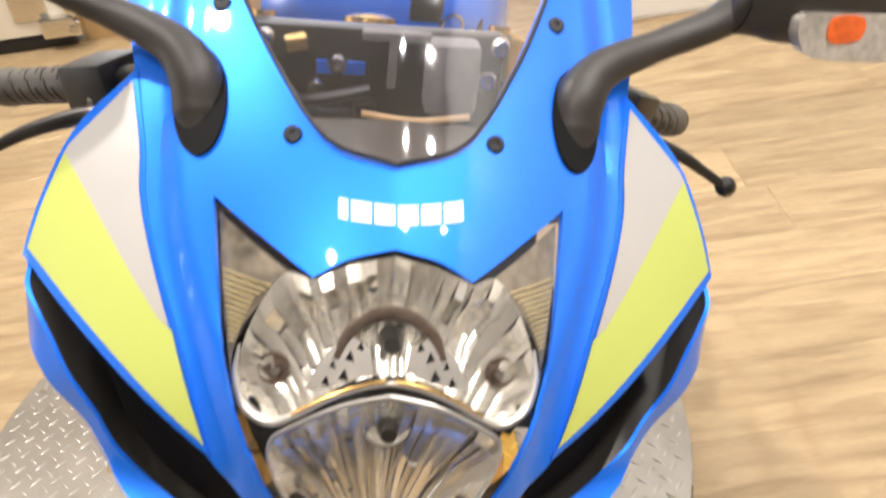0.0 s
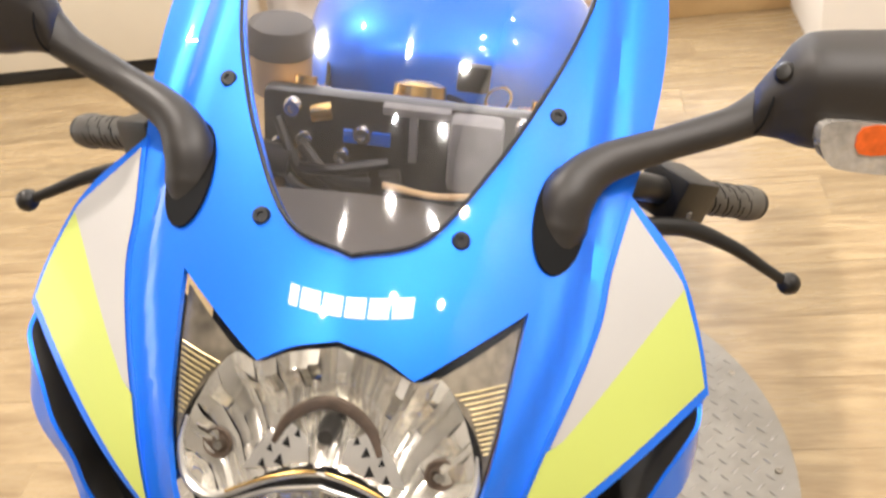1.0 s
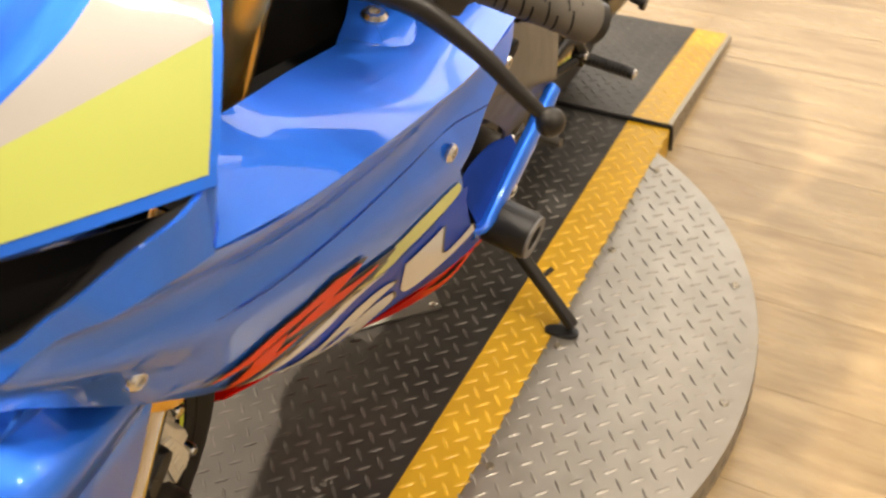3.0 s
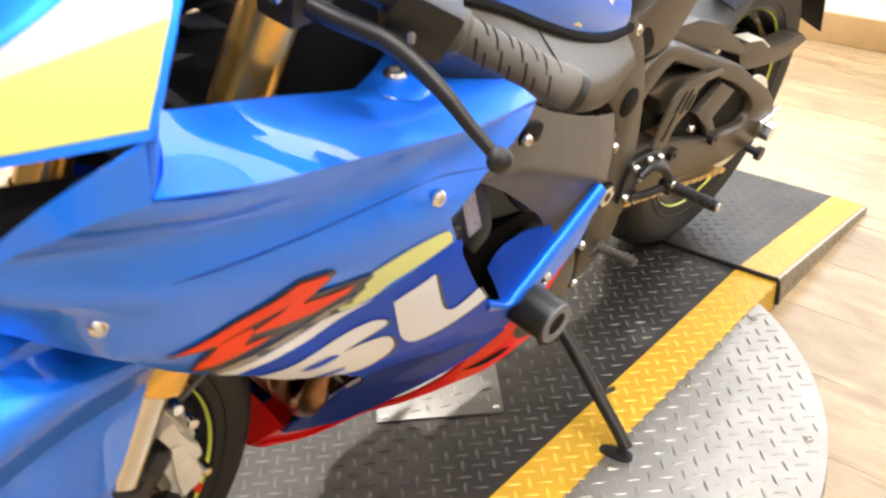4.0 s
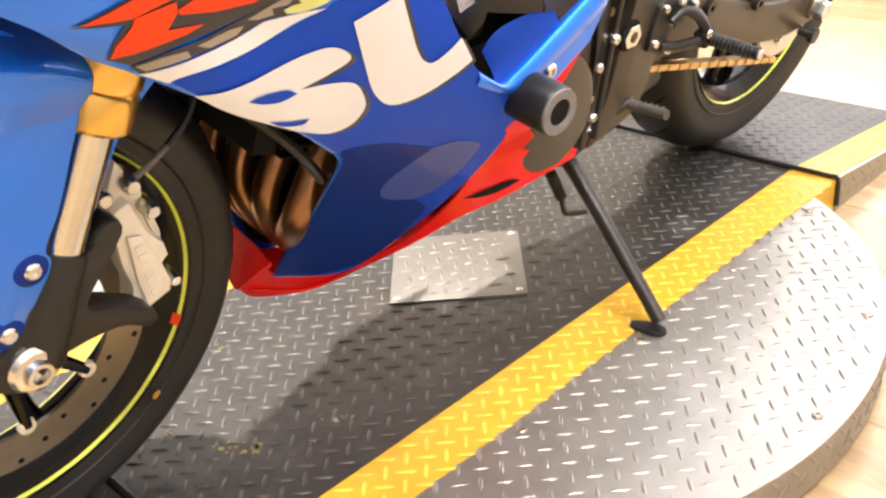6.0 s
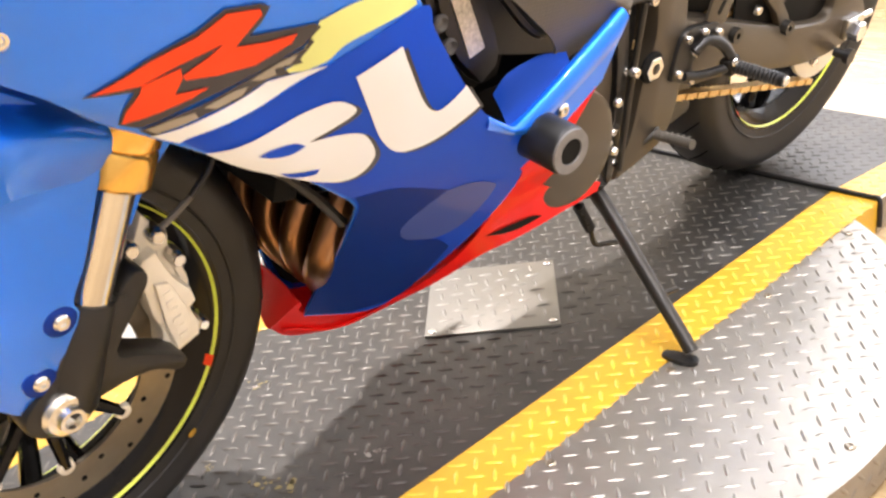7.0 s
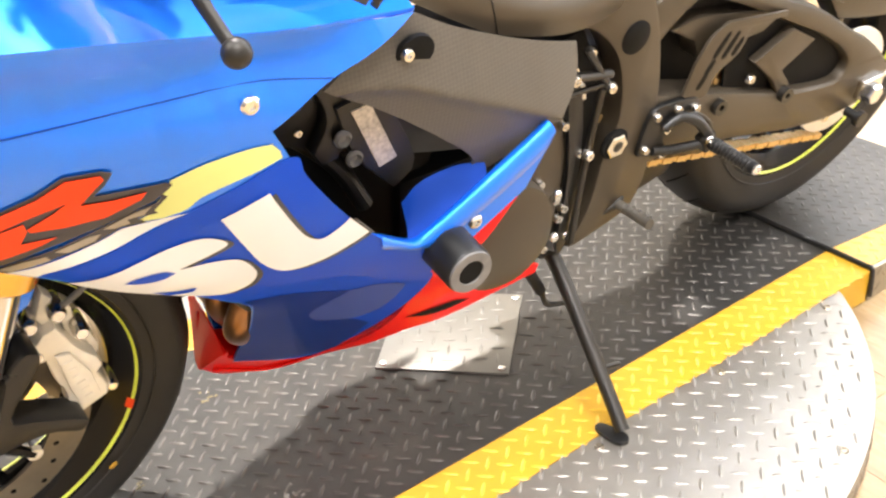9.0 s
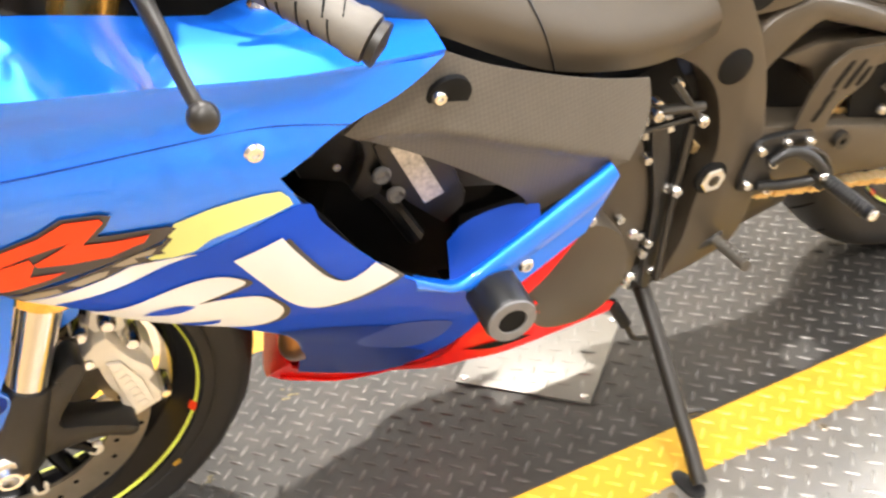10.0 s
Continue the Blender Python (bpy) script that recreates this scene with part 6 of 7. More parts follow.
part("subframe", tube([(-0.90, 0.105, 0.64), (-1.02, 0.11, 0.70), (-1.20, 0.10, 0.80)], 0.013, 12), BLACK, bike, "black subframe rail")
part("hugger", patch([[(RX + 0.335 * math.cos(a), y, RZ + 0.345 * math.sin(a) - 0.03 * abs(y) * 8) for a in (radians(d) for d in (60, 85, 110, 135, 160))] for y in (-0.095, -0.05, 0, 0.05, 0.095)], 4, 4), BLACK, bike, "black rear wheel hugger", thick=0.003)
tail = part("tail_bracket", slab([(-1.30, 0.515, 1), (-1.352, 0.500, 1), (-1.418, 0.486, 1), (-1.470, 0.455, 1), (-1.620, 0.440, 1), (-1.655, 0.417, 1), (-1.56, 0.405), (-1.44, 0.425), (-1.36, 0.445, 1)], 0.060, 0.098, 3, 0.003), BRONZE, bike, "black arm behind the rear hugger")
# pale plate puts the light on the arm's top face into colour
part("pale_cap", slab([(-1.356, 0.5005, 1), (-1.417, 0.4865, 1), (-1.466, 0.4570, 1), (-1.468, 0.4590, 1), (-1.418, 0.4895, 1), (-1.355, 0.5030, 1)], 0.064, 0.096, 2, 0.0), CAST, tail, "pale plate painted for the lit top face")

# rear peg hanger with slots
hanger = part("peg_hanger", slab([(-0.900, 0.395), (-0.908, 0.442), (-0.921, 0.460), (-0.955, 0.460), (-0.998, 0.452), (-1.002, 0.434), (-0.962, 0.438), (-0.955, 0.418), (-0.946, 0.402), (-0.955, 0.385), (-0.944, 0.374), (-0.912, 0.386)], 0.142, 0.152, 4, 0.003), BLACK, bike, "black rider peg hanger")
part("hook", tube([(-0.935, 0.158, 0.428), (-0.958, 0.162, 0.440), (-0.984, 0.168, 0.430), (-1.002, 0.174, 0.410), (-1.010, 0.178, 0.394)], [0.006, 0.0075, 0.008, 0.008, 0.009], 12, 5), BLACK, hanger, "black curved peg hook")
part("hook_web", tube([(-0.925, 0.154, 0.392), (-0.958, 0.160, 0.386), (-0.990, 0.170, 0.388), (-1.008, 0.176, 0.391)], [0.006, 0.007, 0.007, 0.008], 12, 5), BLACK, hanger)
for x, z in ((-0.918, 0.451), (-0.941, 0.424), (-0.907, 0.402), (-0.940, 0.383), (-0.956, 0.451), (-0.992, 0.441)):
    part("hanger_bolt", bolt((x, 0.153, z), (0, 1, 0), 0.0068, 0.008), STEEL, hanger, "silver bolt")
part("lever_link", tube([(-0.955, 0.160, 0.436), (-0.985, 0.162, 0.436), (-1.015, 0.164, 0.415), (-1.032, 0.166, 0.385)], 0.0042, 8, 4), SATIN, hanger, "thin dark link")
# dark backing for the hugger and the unlit inside of the swingarm loop
hugger = part("rear_hugger", slab([(-0.900, 0.560, 1), (-0.985, 0.600), (-1.10, 0.556), (-1.20, 0.510), (-1.30, 0.450), (-1.37, 0.390, 1), (-1.33, 0.350), (-1.24, 0.362), (-1.11, 0.40), (-1.03, 0.43), (-0.92, 0.46, 1)], 0.090, 0.097, 4, 0.003), VOID, bike, "black backing sheet for hugger and unlit inside of the loop")
# further dark sheet, added to cover the chain run
part("inner_guard", slab([(-1.06, 0.555, 1), (-1.20, 0.515), (-1.30, 0.455), (-1.375, 0.390, 1), (-1.33, 0.352), (-1.24, 0.364), (-1.11, 0.402), (-1.085, 0.412, 1)], 0.1195, 0.1235, 4, 0.001), VOID, hugger, "black sheet added over the chain inside the loop")
part("guard_bracket", slab([(-1.120, 0.462, 1), (-1.190, 0.496, 1), (-1.250, 0.462, 1), (-1.190, 0.428, 1), (-1.220, 0.392), (-1.203, 0.377), (-1.176, 0.414, 1)], 0.1250, 0.140, 3, 0.003), BRONZE, hugger, "angled bronze-black guard bracket")
part("guard_block", slab([(-0.940, 0.560, 1), (-0.990, 0.530, 1), (-1.004, 0.500, 1), (-1.13, 0.505, 1), (-1.16, 0.528), (-1.09, 0.548), (-0.99, 0.566, 1)], 0.0970, 0.132, 3, 0.004), BRONZE, hugger, "black angular guard")
part("hugger_top", slab([(-0.965, 0.640, 1), (-1.09, 0.628, 1), (-1.18, 0.595, 1), (-1.27, 0.540, 1), (-1.35, 0.478, 1), (-1.25, 0.520, 1), (-1.15, 0.562), (-1.03, 0.596, 1)], 0.085, 0.112, 3, 0.006), BRONZE, hugger, "angular black upper guard")
part("guard_bolt", bolt((-1.128, 0.130, 0.430), (0, 1, 0), 0.008, 0.008), STEEL, hugger)
for x, z in ((-1.055, 0.415), (-1.205, 0.385)):
    part("eyelet", lathe([(0.005, 0.0), (0.012, 0.0), (0.012, 0.012), (0.005, 0.012)], (x, 0.140, z), (0, 1, 0), 20, close=True), SATIN, hugger)
peg = part("foot_peg", tube([(-1.010, 0.176, 0.391), (-1.011, 0.262, 0.397)], 0.0094, 14), BLACK, bike, "black knurled foot peg")
for k in range(11):
    part("knurl", lathe([(0.0090, -0.0022), (0.0107, 0.0), (0.0090, 0.0022)], (-1.0103, 0.190 + 0.0062 * k, 0.392 + 0.00043 * k), (0, 1, 0.07), 14), BLACK, peg)
part("peg_tip", bolt((-1.011, 0.262, 0.397), (0, 1, 0.07), 0.0075, 0.004), STEEL, peg)
part("peg_clevis", box((-1.009, 0.174, 0.392), (0.026, 0.020, 0.026), pose(0, 0, 0, 10, 20, 0), 0.005), SATIN, peg)
part("clevis_pin", bolt((-1.000, 0.185, 0.402), (0.2, 1, 0.2), 0.006, 0.004), STEEL, peg)
lever = part("shift_lever", tube([(-0.90, 0.128, 0.32), (-0.885, 0.146, 0.312), (-0.84, 0.130, 0.290), (-0.80, 0.115, 0.272)], 0.006, 10), SATIN, bike, "black shift lever")
part("toe_peg", tube([(-0.885, 0.150, 0.312), (-0.880, 0.215, 0.325)], 0.0074, 14), GRIP, lever, "ribbed rubber toe peg")
for k in range(5):
    part("rib", lathe([(0.0074, -0.002), (0.0086, 0.0), (0.0074, 0.002)], (-0.884, 0.165 + 0.010 * k, 0.3155 + 0.002 * k), (0.08, 0.98, 0.19), 14), GRIP, lever)
plate = slab([(-0.969, 0.462, 1), (-0.982, 0.508, 1), (-1.001, 0.540), (-1.030, 0.556, 1), (-1.150, 0.540, 1), (-1.150, 0.532, 1), (-1.078, 0.536, 1), (-1.066, 0.502), (-1.030, 0.478), (-1.018, 0.448, 1), (-0.991, 0.446, 1)], 0.144, 0.149, 3, 0.001)
slotted = part("slotted_bracket", plate, BRONZE, bike, "slotted bronze-black bracket")
for x, z, l in ((-1.012, 0.512, 0.034), (-1.030, 0.506, 0.036), (-1.002, 0.488, 0.020), (-1.048, 0.504, 0.024), (-0.992, 0.468, 0.022)):
    part("slot", slab([(x, z), (x - 0.55 * l, z + 0.8 * l), (x - 0.55 * l - 0.006, z + 0.8 * l - 0.003), (x - 0.007, z - 0.004)], 0.1488, 0.1496, 3, 0.0), VOID, slotted)


def wheel(name, R, W, rim_r, rim_w, label, spokes, tick):
    """A wheel round its own centre."""
    w = thing(name, "", "")
    w.parent = bike
    for key in list(w.keys()):
        del w[key]
    w["label"] = label
    h = W / 2
    prof = [(rim_r - 0.006, rim_w), (rim_r + 0.006, rim_w + 0.004), (rim_r + (R - rim_r) * 0.35, h * 0.96), (rim_r + (R - rim_r) * 0.58, h), (rim_r + (R - rim_r) * 0.76, h * 0.88),
            (rim_r + (R - rim_r) * 0.90, h * 0.62), (rim_r + (R - rim_r) * 0.975, h * 0.30), (R, 0.0)]
    c = curve([(r, y, 0) for r, y in prof], 3)
    full = [(p[0], p[1]) for p in c] + [(p[0], -p[1]) for p in c[::-1][1:]]
    tyre = part("tyre", lathe(full, (0, 0, 0), (0, 1, 0), 96), RUBBER, w, "black road tyre")
    for s in (1, -1):
        part("sidewall_rib", lathe([(rim_r + 0.014, s * (rim_w + 0.0075)), (rim_r + 0.0155, s * (rim_w + 0.0095)), (rim_r + 0.017, s * (rim_w + 0.009))], (0, 0, 0), (0, 1, 0), 96), RUBBER, tyre)
    # slanted tread grooves
    for s in (1, -1):
        for k in range(22):
            a = 2 * math.pi * k / 22 + (0.14 if s < 0 else 0)
            pts = []
            for t in (0.0, 0.33, 0.66, 1.0):
                y = h * (0.12 + 0.66 * t)
                f = np.interp(y / h, [0, 0.30, 0.62, 0.88], [1.0, 0.975, 0.90, 0.76])
                r = rim_r + (R - rim_r) * f + 0.0004
                b = a + 0.16 * t
                pts.append((r * math.cos(b), s * y, r * math.sin(b)))
            part("groove", tube(pts, 0.0019, 5, 3), VOID, tyre)
    rim = part("rim", lathe([(rim_r - 0.004, rim_w + 0.002), (rim_r + 0.003, rim_w + 0.003), (rim_r + 0.003, rim_w), (rim_r - 0.010, rim_w - 0.006), (rim_r - 0.022, rim_w - 0.022), (rim_r - 0.026, 0), (rim_r - 0.022, -rim_w + 0.022),
                             (rim_r - 0.010, -rim_w + 0.006), (rim_r + 0.003, -rim_w), (rim_r + 0.003, -rim_w - 0.003), (rim_r - 0.004, -rim_w - 0.002), (rim_r - 0.030, -rim_w + 0.022), (rim_r - 0.034, 0), (rim_r - 0.030, rim_w - 0.022)], (0, 0, 0), (0, 1, 0), 96, close=True), RIM, w, "gloss black cast rim")
    for s in (1, -1):
        part("rim_stripe", lathe([(rim_r - 0.0075, s * (rim_w - 0.0015)), (rim_r - 0.0035, s * (rim_w + 0.0032))], (0, 0, 0), (0, 1, 0), 96), STRIPE, rim, "lime rim stripe")
        for k in range(3):
            a = tick + 2 * math.pi * k / 3
            part("stripe_mark", lathe([(rim_r - 0.0100, s * (rim_w - 0.0030)), (rim_r - 0.0030, s * (rim_w + 0.0042))], (0, 0, 0), (0, 1, 0), 8, arc=(a, a + 0.07)), ORANGE, rim, "red stripe mark")
    hub = part("hub", lathe([(0.0, 0.05), (0.032, 0.05), (0.036, 0.04), (0.034, 0.0), (0.036, -0.04), (0.032, -0.05), (0.0, -0.05)], (0, 0, 0), (0, 1, 0), 28), RIM, w)
    for k in range(spokes):
        for d in (-0.16, 0.16):
            a = 2 * math.pi * k / spokes + 0.5
            p = [(0.03 * math.cos(a + d * 2), 0, 0.03 * math.sin(a + d * 2)), (0.11 * math.cos(a + d * 0.9), 0, 0.11 * math.sin(a + d * 0.9)), ((rim_r - 0.024) * math.cos(a + d), 0, (rim_r - 0.024) * math.sin(a + d))]
            part("spoke", tube(p, [0.016, 0.011, 0.014], 10, 4), RIM, hub)
    return w


def brake_disc(w, y, r0, r1):
    d = part("brake_disc", lathe([(r0, y - 0.0025), (r1, y - 0.0025), (r1, y + 0.0025), (r0, y + 0.0025)], (0, 0, 0), (0, 1, 0), 72, close=True), DISC, w, "drilled brake disc", sharp=30)
    s = 1 if y > 0 else -1
    for k in range(30):
        a = 2 * math.pi * k / 30
        r = r0 + (r1 - r0) * (0.3, 0.55, 0.8)[k % 3]
        part("drill_hole", lathe([(0.0, s * 0.0004), (0.0036, s * 0.0004), (0.0036, 0.0)], (r * math.cos(a), y + s * 0.0026, r * math.sin(a)), (0, 1, 0), 8), VOID, d)
    for k in range(8):
        a = 2 * math.pi * k / 8
        part("bobbin", lathe([(0.0, 0.004 * s), (0.005, 0.004 * s), (0.009, 0.003 * s), (0.010, -0.003 * s)], ((r0 - 0.004) * math.cos(a), y, (r0 - 0.004) * math.sin(a)), (0, 1, 0), 14), CAST, d)
        part("carrier_arm", tube([(0.04 * math.cos(a), y * 0.8, 0.04 * math.sin(a)), ((r0 - 0.004) * math.cos(a), y, (r0 - 0.004) * math.sin(a))], [0.010, 0.006], 8), RIM, d)
    return d


# --- front end, turned a little to its left ---
AX = Vector((-0.40, 0, 0.9165)).normalized()
PIV = Vector((-0.094, 0, 0.394))
STEER = Matrix.Translation(PIV) @ Matrix.Rotation(radians(5.0), 4, AX) @ Matrix.Translation(-PIV)


def steered(bm):
    bm.transform(STEER)
    return bm


def fork_x(z):
    return -0.056 - 0.40 * (z - 0.394) / 0.9165


fw = wheel("front_wheel", 0.30, 0.118, 0.223, 0.047, "front wheel with black cast rim and lime stripe", 3, 2.68)
part("tyre_dot", lathe([(0.0, 0.0012), (0.0055, 0.0010), (0.0065, -0.001)], (-0.155, 0.0565, -0.178), (-0.25, 1, -0.28), 16), YELLOW, fw, "faded yellow paint dot")
fw.matrix_local = STEER @ Matrix.Translation((0, 0, 0.30))
brake_disc(fw, 0.062, 0.110, 0.155)
brake_disc(fw, -0.062, 0.118, 0.155)
rw = wheel("rear_wheel", 0.312, 0.141, 0.2125, 0.056, "rear wheel with black cast rim and lime stripe", 3, 0.72)
rw.matrix_local = Matrix.Translation((RX, 0, RZ))
brake_disc(rw, -0.085, 0.08, 0.11)
sprocket = part("rear_sprocket", lathe([(0.055, 0.100), (0.096, 0.100), (0.096, 0.107), (0.055, 0.107)], (0, 0, 0), (0, 1, 0), 86, close=True, wave=lambda t: 1.0 + 0.018 * math.sin(43 * t)), CAST, rw, "steel rear sprocket")
for k in range(5):
    a = 2 * math.pi * k / 5
    part("sprocket_nut", hexhead((0.065 * math.cos(a), 0.107, 0.065 * math.sin(a)), (0, 1, 0), 0.008, 0.008), STEEL, sprocket)
    part("sprocket_arm", tube([(0.03 * math.cos(a), 0.095, 0.03 * math.sin(a)), (0.07 * math.cos(a), 0.1, 0.07 * math.sin(a))], 0.012, 8), RIM, sprocket)

def fork_set(bm):
    """Fork legs stand a little ahead of the steering pivot plane."""
    bm.transform(STEER @ Matrix.Translation((0.014, 0, 0.004)))
    return bm


fork = thing("fork", "", "")
fork.parent = bike
for key in list(fork.keys()):
    del fork[key]
fork["label"] = "gold upside-down front fork"
for s in (1, -1):
    F = (lambda z, dy=0.0: (fork_x(z) + 0.005, s * (0.104 + dy), z))
    part("stanchion", fork_set(tube([F(0.36), F(0.56)], 0.0230, 24)), CHROME, fork, "polished fork stanchion")
    part("fork_collar", fork_set(lathe([(0.0230, 0), (0.0315, 0), (0.0355, 0.004), (0.0355, 0.034), (0.0330, 0.038), (0.0355, 0.042), (0.0355, 0.078), (0.0320, 0.084), (0.0320, 0.092), (0.0295, 0.1)], F(0.533), AX, 40)), GOLD, fork, "gold fork collar")
    part("outer_tube", fork_set(tube([F(0.58), F(0.95)], 0.0268, 28)), GOLD, fork, "gold fork tube")
    part("fork_cap", fork_set(lathe([(0.0265, 0), (0.0265, 0.022), (0.022, 0.027), (0.010, 0.027), (0.010, 0.034), (0.0, 0.034)], F(0.95), AX, 28)), BRASS, fork, "gold fork cap")
    part("fork_clamp", fork_set(lathe([(0.022, 0.082), (0.0255, 0.082), (0.0275, 0.076), (0.0285, 0.03), (0.031, -0.03), (0.020, -0.06)], F(0.35), AX, 32)), BLACK, fork, "black lower fork clamp")
    low = slab([(fork_x(0.40) - 0.024, 0.418), (fork_x(0.40) + 0.030, 0.400), (-0.008, 0.368), (0.026, 0.340), (0.026, 0.312), (-0.004, 0.296), (-0.04, 0.314), (-0.10, 0.313), (-0.135, 0.292), (-0.145, 0.307), (-0.10, 0.339), (-0.075, 0.36), (-0.12, 0.42), (-0.11, 0.44), (-0.088, 0.425)],
               0.082, 0.122, 4, 0.007)
    low = low if s > 0 else mirrored(low)
    part("fork_foot", fork_set(low), BLACK, fork, "black fork foot")
    part("axle_nut", fork_set(lathe([(0.0, 0.008), (0.008, 0.008), (0.009, 0.017), (0.013, 0.017), (0.0145, 0.010), (0.021, 0.009), (0.025, 0.004), (0.025, -0.01)], (-0.008, s * 0.124, 0.326), (0, s, 0), 28)), STEEL, fork, "silver axle nut")
    # brake caliper
    def hand(b, k=s):
        b.transform(Matrix.Translation((-0.015, -0.034, -0.030)))
        return b if k > 0 else mirrored(b)

    body_line = [(-0.112, 0.450, 1), (-0.127, 0.455, 1), (-0.138, 0.424), (-0.146, 0.408), (-0.158, 0.392, 1), (-0.161, 0.376, 1), (-0.153, 0.369, 1), (-0.160, 0.343, 1), (-0.158, 0.330, 1), (-0.128, 0.319, 1),
                 (-0.122, 0.311, 1), (-0.114, 0.333, 1), (-0.116, 0.358), (-0.110, 0.380), (-0.107, 0.413, 1), (-0.096, 0.413, 1), (-0.091, 0.431, 1), (-0.107, 0.444, 1)]
    cal = part("brake_caliper", hand(slab(body_line, 0.078, 0.120, 3, 0.005)), CAST, bike, "grey cast radial brake caliper")
    part("raised_face", hand(slab([(-0.117, 0.420, 1), (-0.132, 0.416, 1), (-0.147, 0.378, 1), (-0.150, 0.340, 1), (-0.128, 0.328, 1), (-0.121, 0.362, 1)], 0.120, 0.125, 3, 0.003)), CAST, cal)
    part("rear_lobe", hand(slab([(-0.140, 0.452), (-0.153, 0.440), (-0.160, 0.415), (-0.166, 0.388), (-0.158, 0.375), (-0.145, 0.400), (-0.136, 0.430)], 0.060, 0.100, 3, 0.005)), CAST, cal)
    part("bracket_ear", hand(slab([(-0.112, 0.462, 1), (-0.126, 0.494, 1), (-0.138, 0.474), (-0.150, 0.462, 1), (-0.148, 0.444, 1), (-0.118, 0.444, 1)], 0.085, 0.105, 3, 0.004)), CAST, cal)
    for n in range(6):
        mk = box((-0.128 - 0.0020 * n, 0.1255, 0.403 - n * 0.0118), (0.010, 0.0012, 0.0078), pose(0, 0, 0, 0, 14, 0))
        part("mark_bar", hand(mk), CAST, cal, "pale raised bar of the maker's mark")
    for p, r in (((-0.150, 0.434), 0.009), ((-0.164, 0.340), 0.0075), ((-0.133, 0.470), 0.0095), ((-0.103, 0.466), 0.0095), ((-0.118, 0.320), 0.0085), ((-0.100, 0.424), 0.0085)):
        part("caliper_bolt", hand(lathe([(0.0, 0.014), (r * 0.7, 0.014), (r, 0.010), (r, -0.02)], (p[0], 0.108, p[1]), (0, 1, 0), 16)), STEEL, cal, "silver caliper bolt")
    part("banjo", hand(tube([(-0.136, 0.112, 0.472), (-0.155, 0.115, 0.484), (-0.176, 0.116, 0.498)], 0.0036, 10)), WORN, cal)
    part("brake_hose", hand(tube([(-0.176, 0.116, 0.498), (-0.205, 0.112, 0.522), (-0.225, 0.10, 0.56), (-0.23, 0.08, 0.62)], 0.0036, 10)), BLACK, cal, "black brake hose")
    # fender side blades
    blade = [(0.010, 0.336, 1), (0.046, 0.345), (0.085, 0.40), (0.105, 0.47), (0.10, 0.55), (0.06, 0.64), (0.0, 0.665), (-0.075, 0.615, 1), (-0.088, 0.590, 1), (-0.066, 0.535), (-0.046, 0.485), (-0.028, 0.452), (-0.031, 0.434), (-0.020, 0.405), (-0.004, 0.368)]
    bl = panel(blade, lambda x, z: (x, 0.128 - 0.12 * max(0.0, 0.45 - z) - 0.35 * max(0.0, x - 0.03) - 0.25 * max(0.0, z - 0.56), z), 4, 0.02)
    fend = part("fender_blade", steered(bl if s > 0 else mirrored(bl)), BLUE, bike, "blue fender side blade", thick=0.004)
    for x, z in ((-0.012, 0.436), (0.018, 0.375)):
        # flush navy disc colours in the shade of the sunk bolt seat
        part("blade_recess", steered(lathe([(0.0, 0.001), (0.0150, 0.001), (0.0165, 0.0), (0.0165, -0.004)], (x, s * (0.1285 - 0.12 * max(0, 0.45 - z)), z), (0, s, 0), 20)), NAVY, fend)
        part("blade_bolt", steered(bolt((x, s * (0.1295 - 0.12 * max(0, 0.45 - z)), z), (0, s, 0), 0.0085, 0.005)), STEEL, fend, "silver bolt")
    rear_blade = [(-0.118, 0.575, 1), (-0.155, 0.59), (-0.205, 0.560, 1), (-0.170, 0.535), (-0.140, 0.505), (-0.118, 0.470, 1), (-0.098, 0.462, 1), (-0.108, 0.49)]
    rbm = panel(rear_blade, lambda x, z: (x, 0.085, z), 4, 0.02)
    part("fender_stay", steered(rbm if s > 0 else mirrored(rbm)), BLUE, fend, thick=0.004)
fender = [[(0.328 * math.cos(a) - 0.005, y, 0.30 + (0.335 - 1.2 * abs(y) ** 1.6) * math.sin(a)) for a in (radians(d) for d in (42, 60, 78, 96, 114, 132, 150))] for y in (-0.085, -0.06, -0.03, 0.0, 0.03, 0.06, 0.085)]
fn = part("front_fender", steered(patch(fender, 4, 4)), BLUE, bike, "glossy blue front fender", thick=0.004)
for s in (1, -1):
    wingp = patch([[(0.15, s * 0.085, 0.60), (0.05, s * 0.10, 0.655), (-0.06, s * 0.10, 0.635), (-0.13, s * 0.095, 0.60)], [(0.14, s * 0.12, 0.575), (0.04, s * 0.145, 0.635), (-0.05, s * 0.14, 0.62), (-0.11, s * 0.125, 0.585)], [(0.11, s * 0.115, 0.53), (0.03, s * 0.135, 0.575), (-0.04, s * 0.13, 0.57), (-0.09, s * 0.12, 0.55)]], 5, 5)
    part("fender_wing", steered(wingp), BLUE, fn, thick=0.003)

# --- bars, grips and levers ---
SI = STEER.inverted()
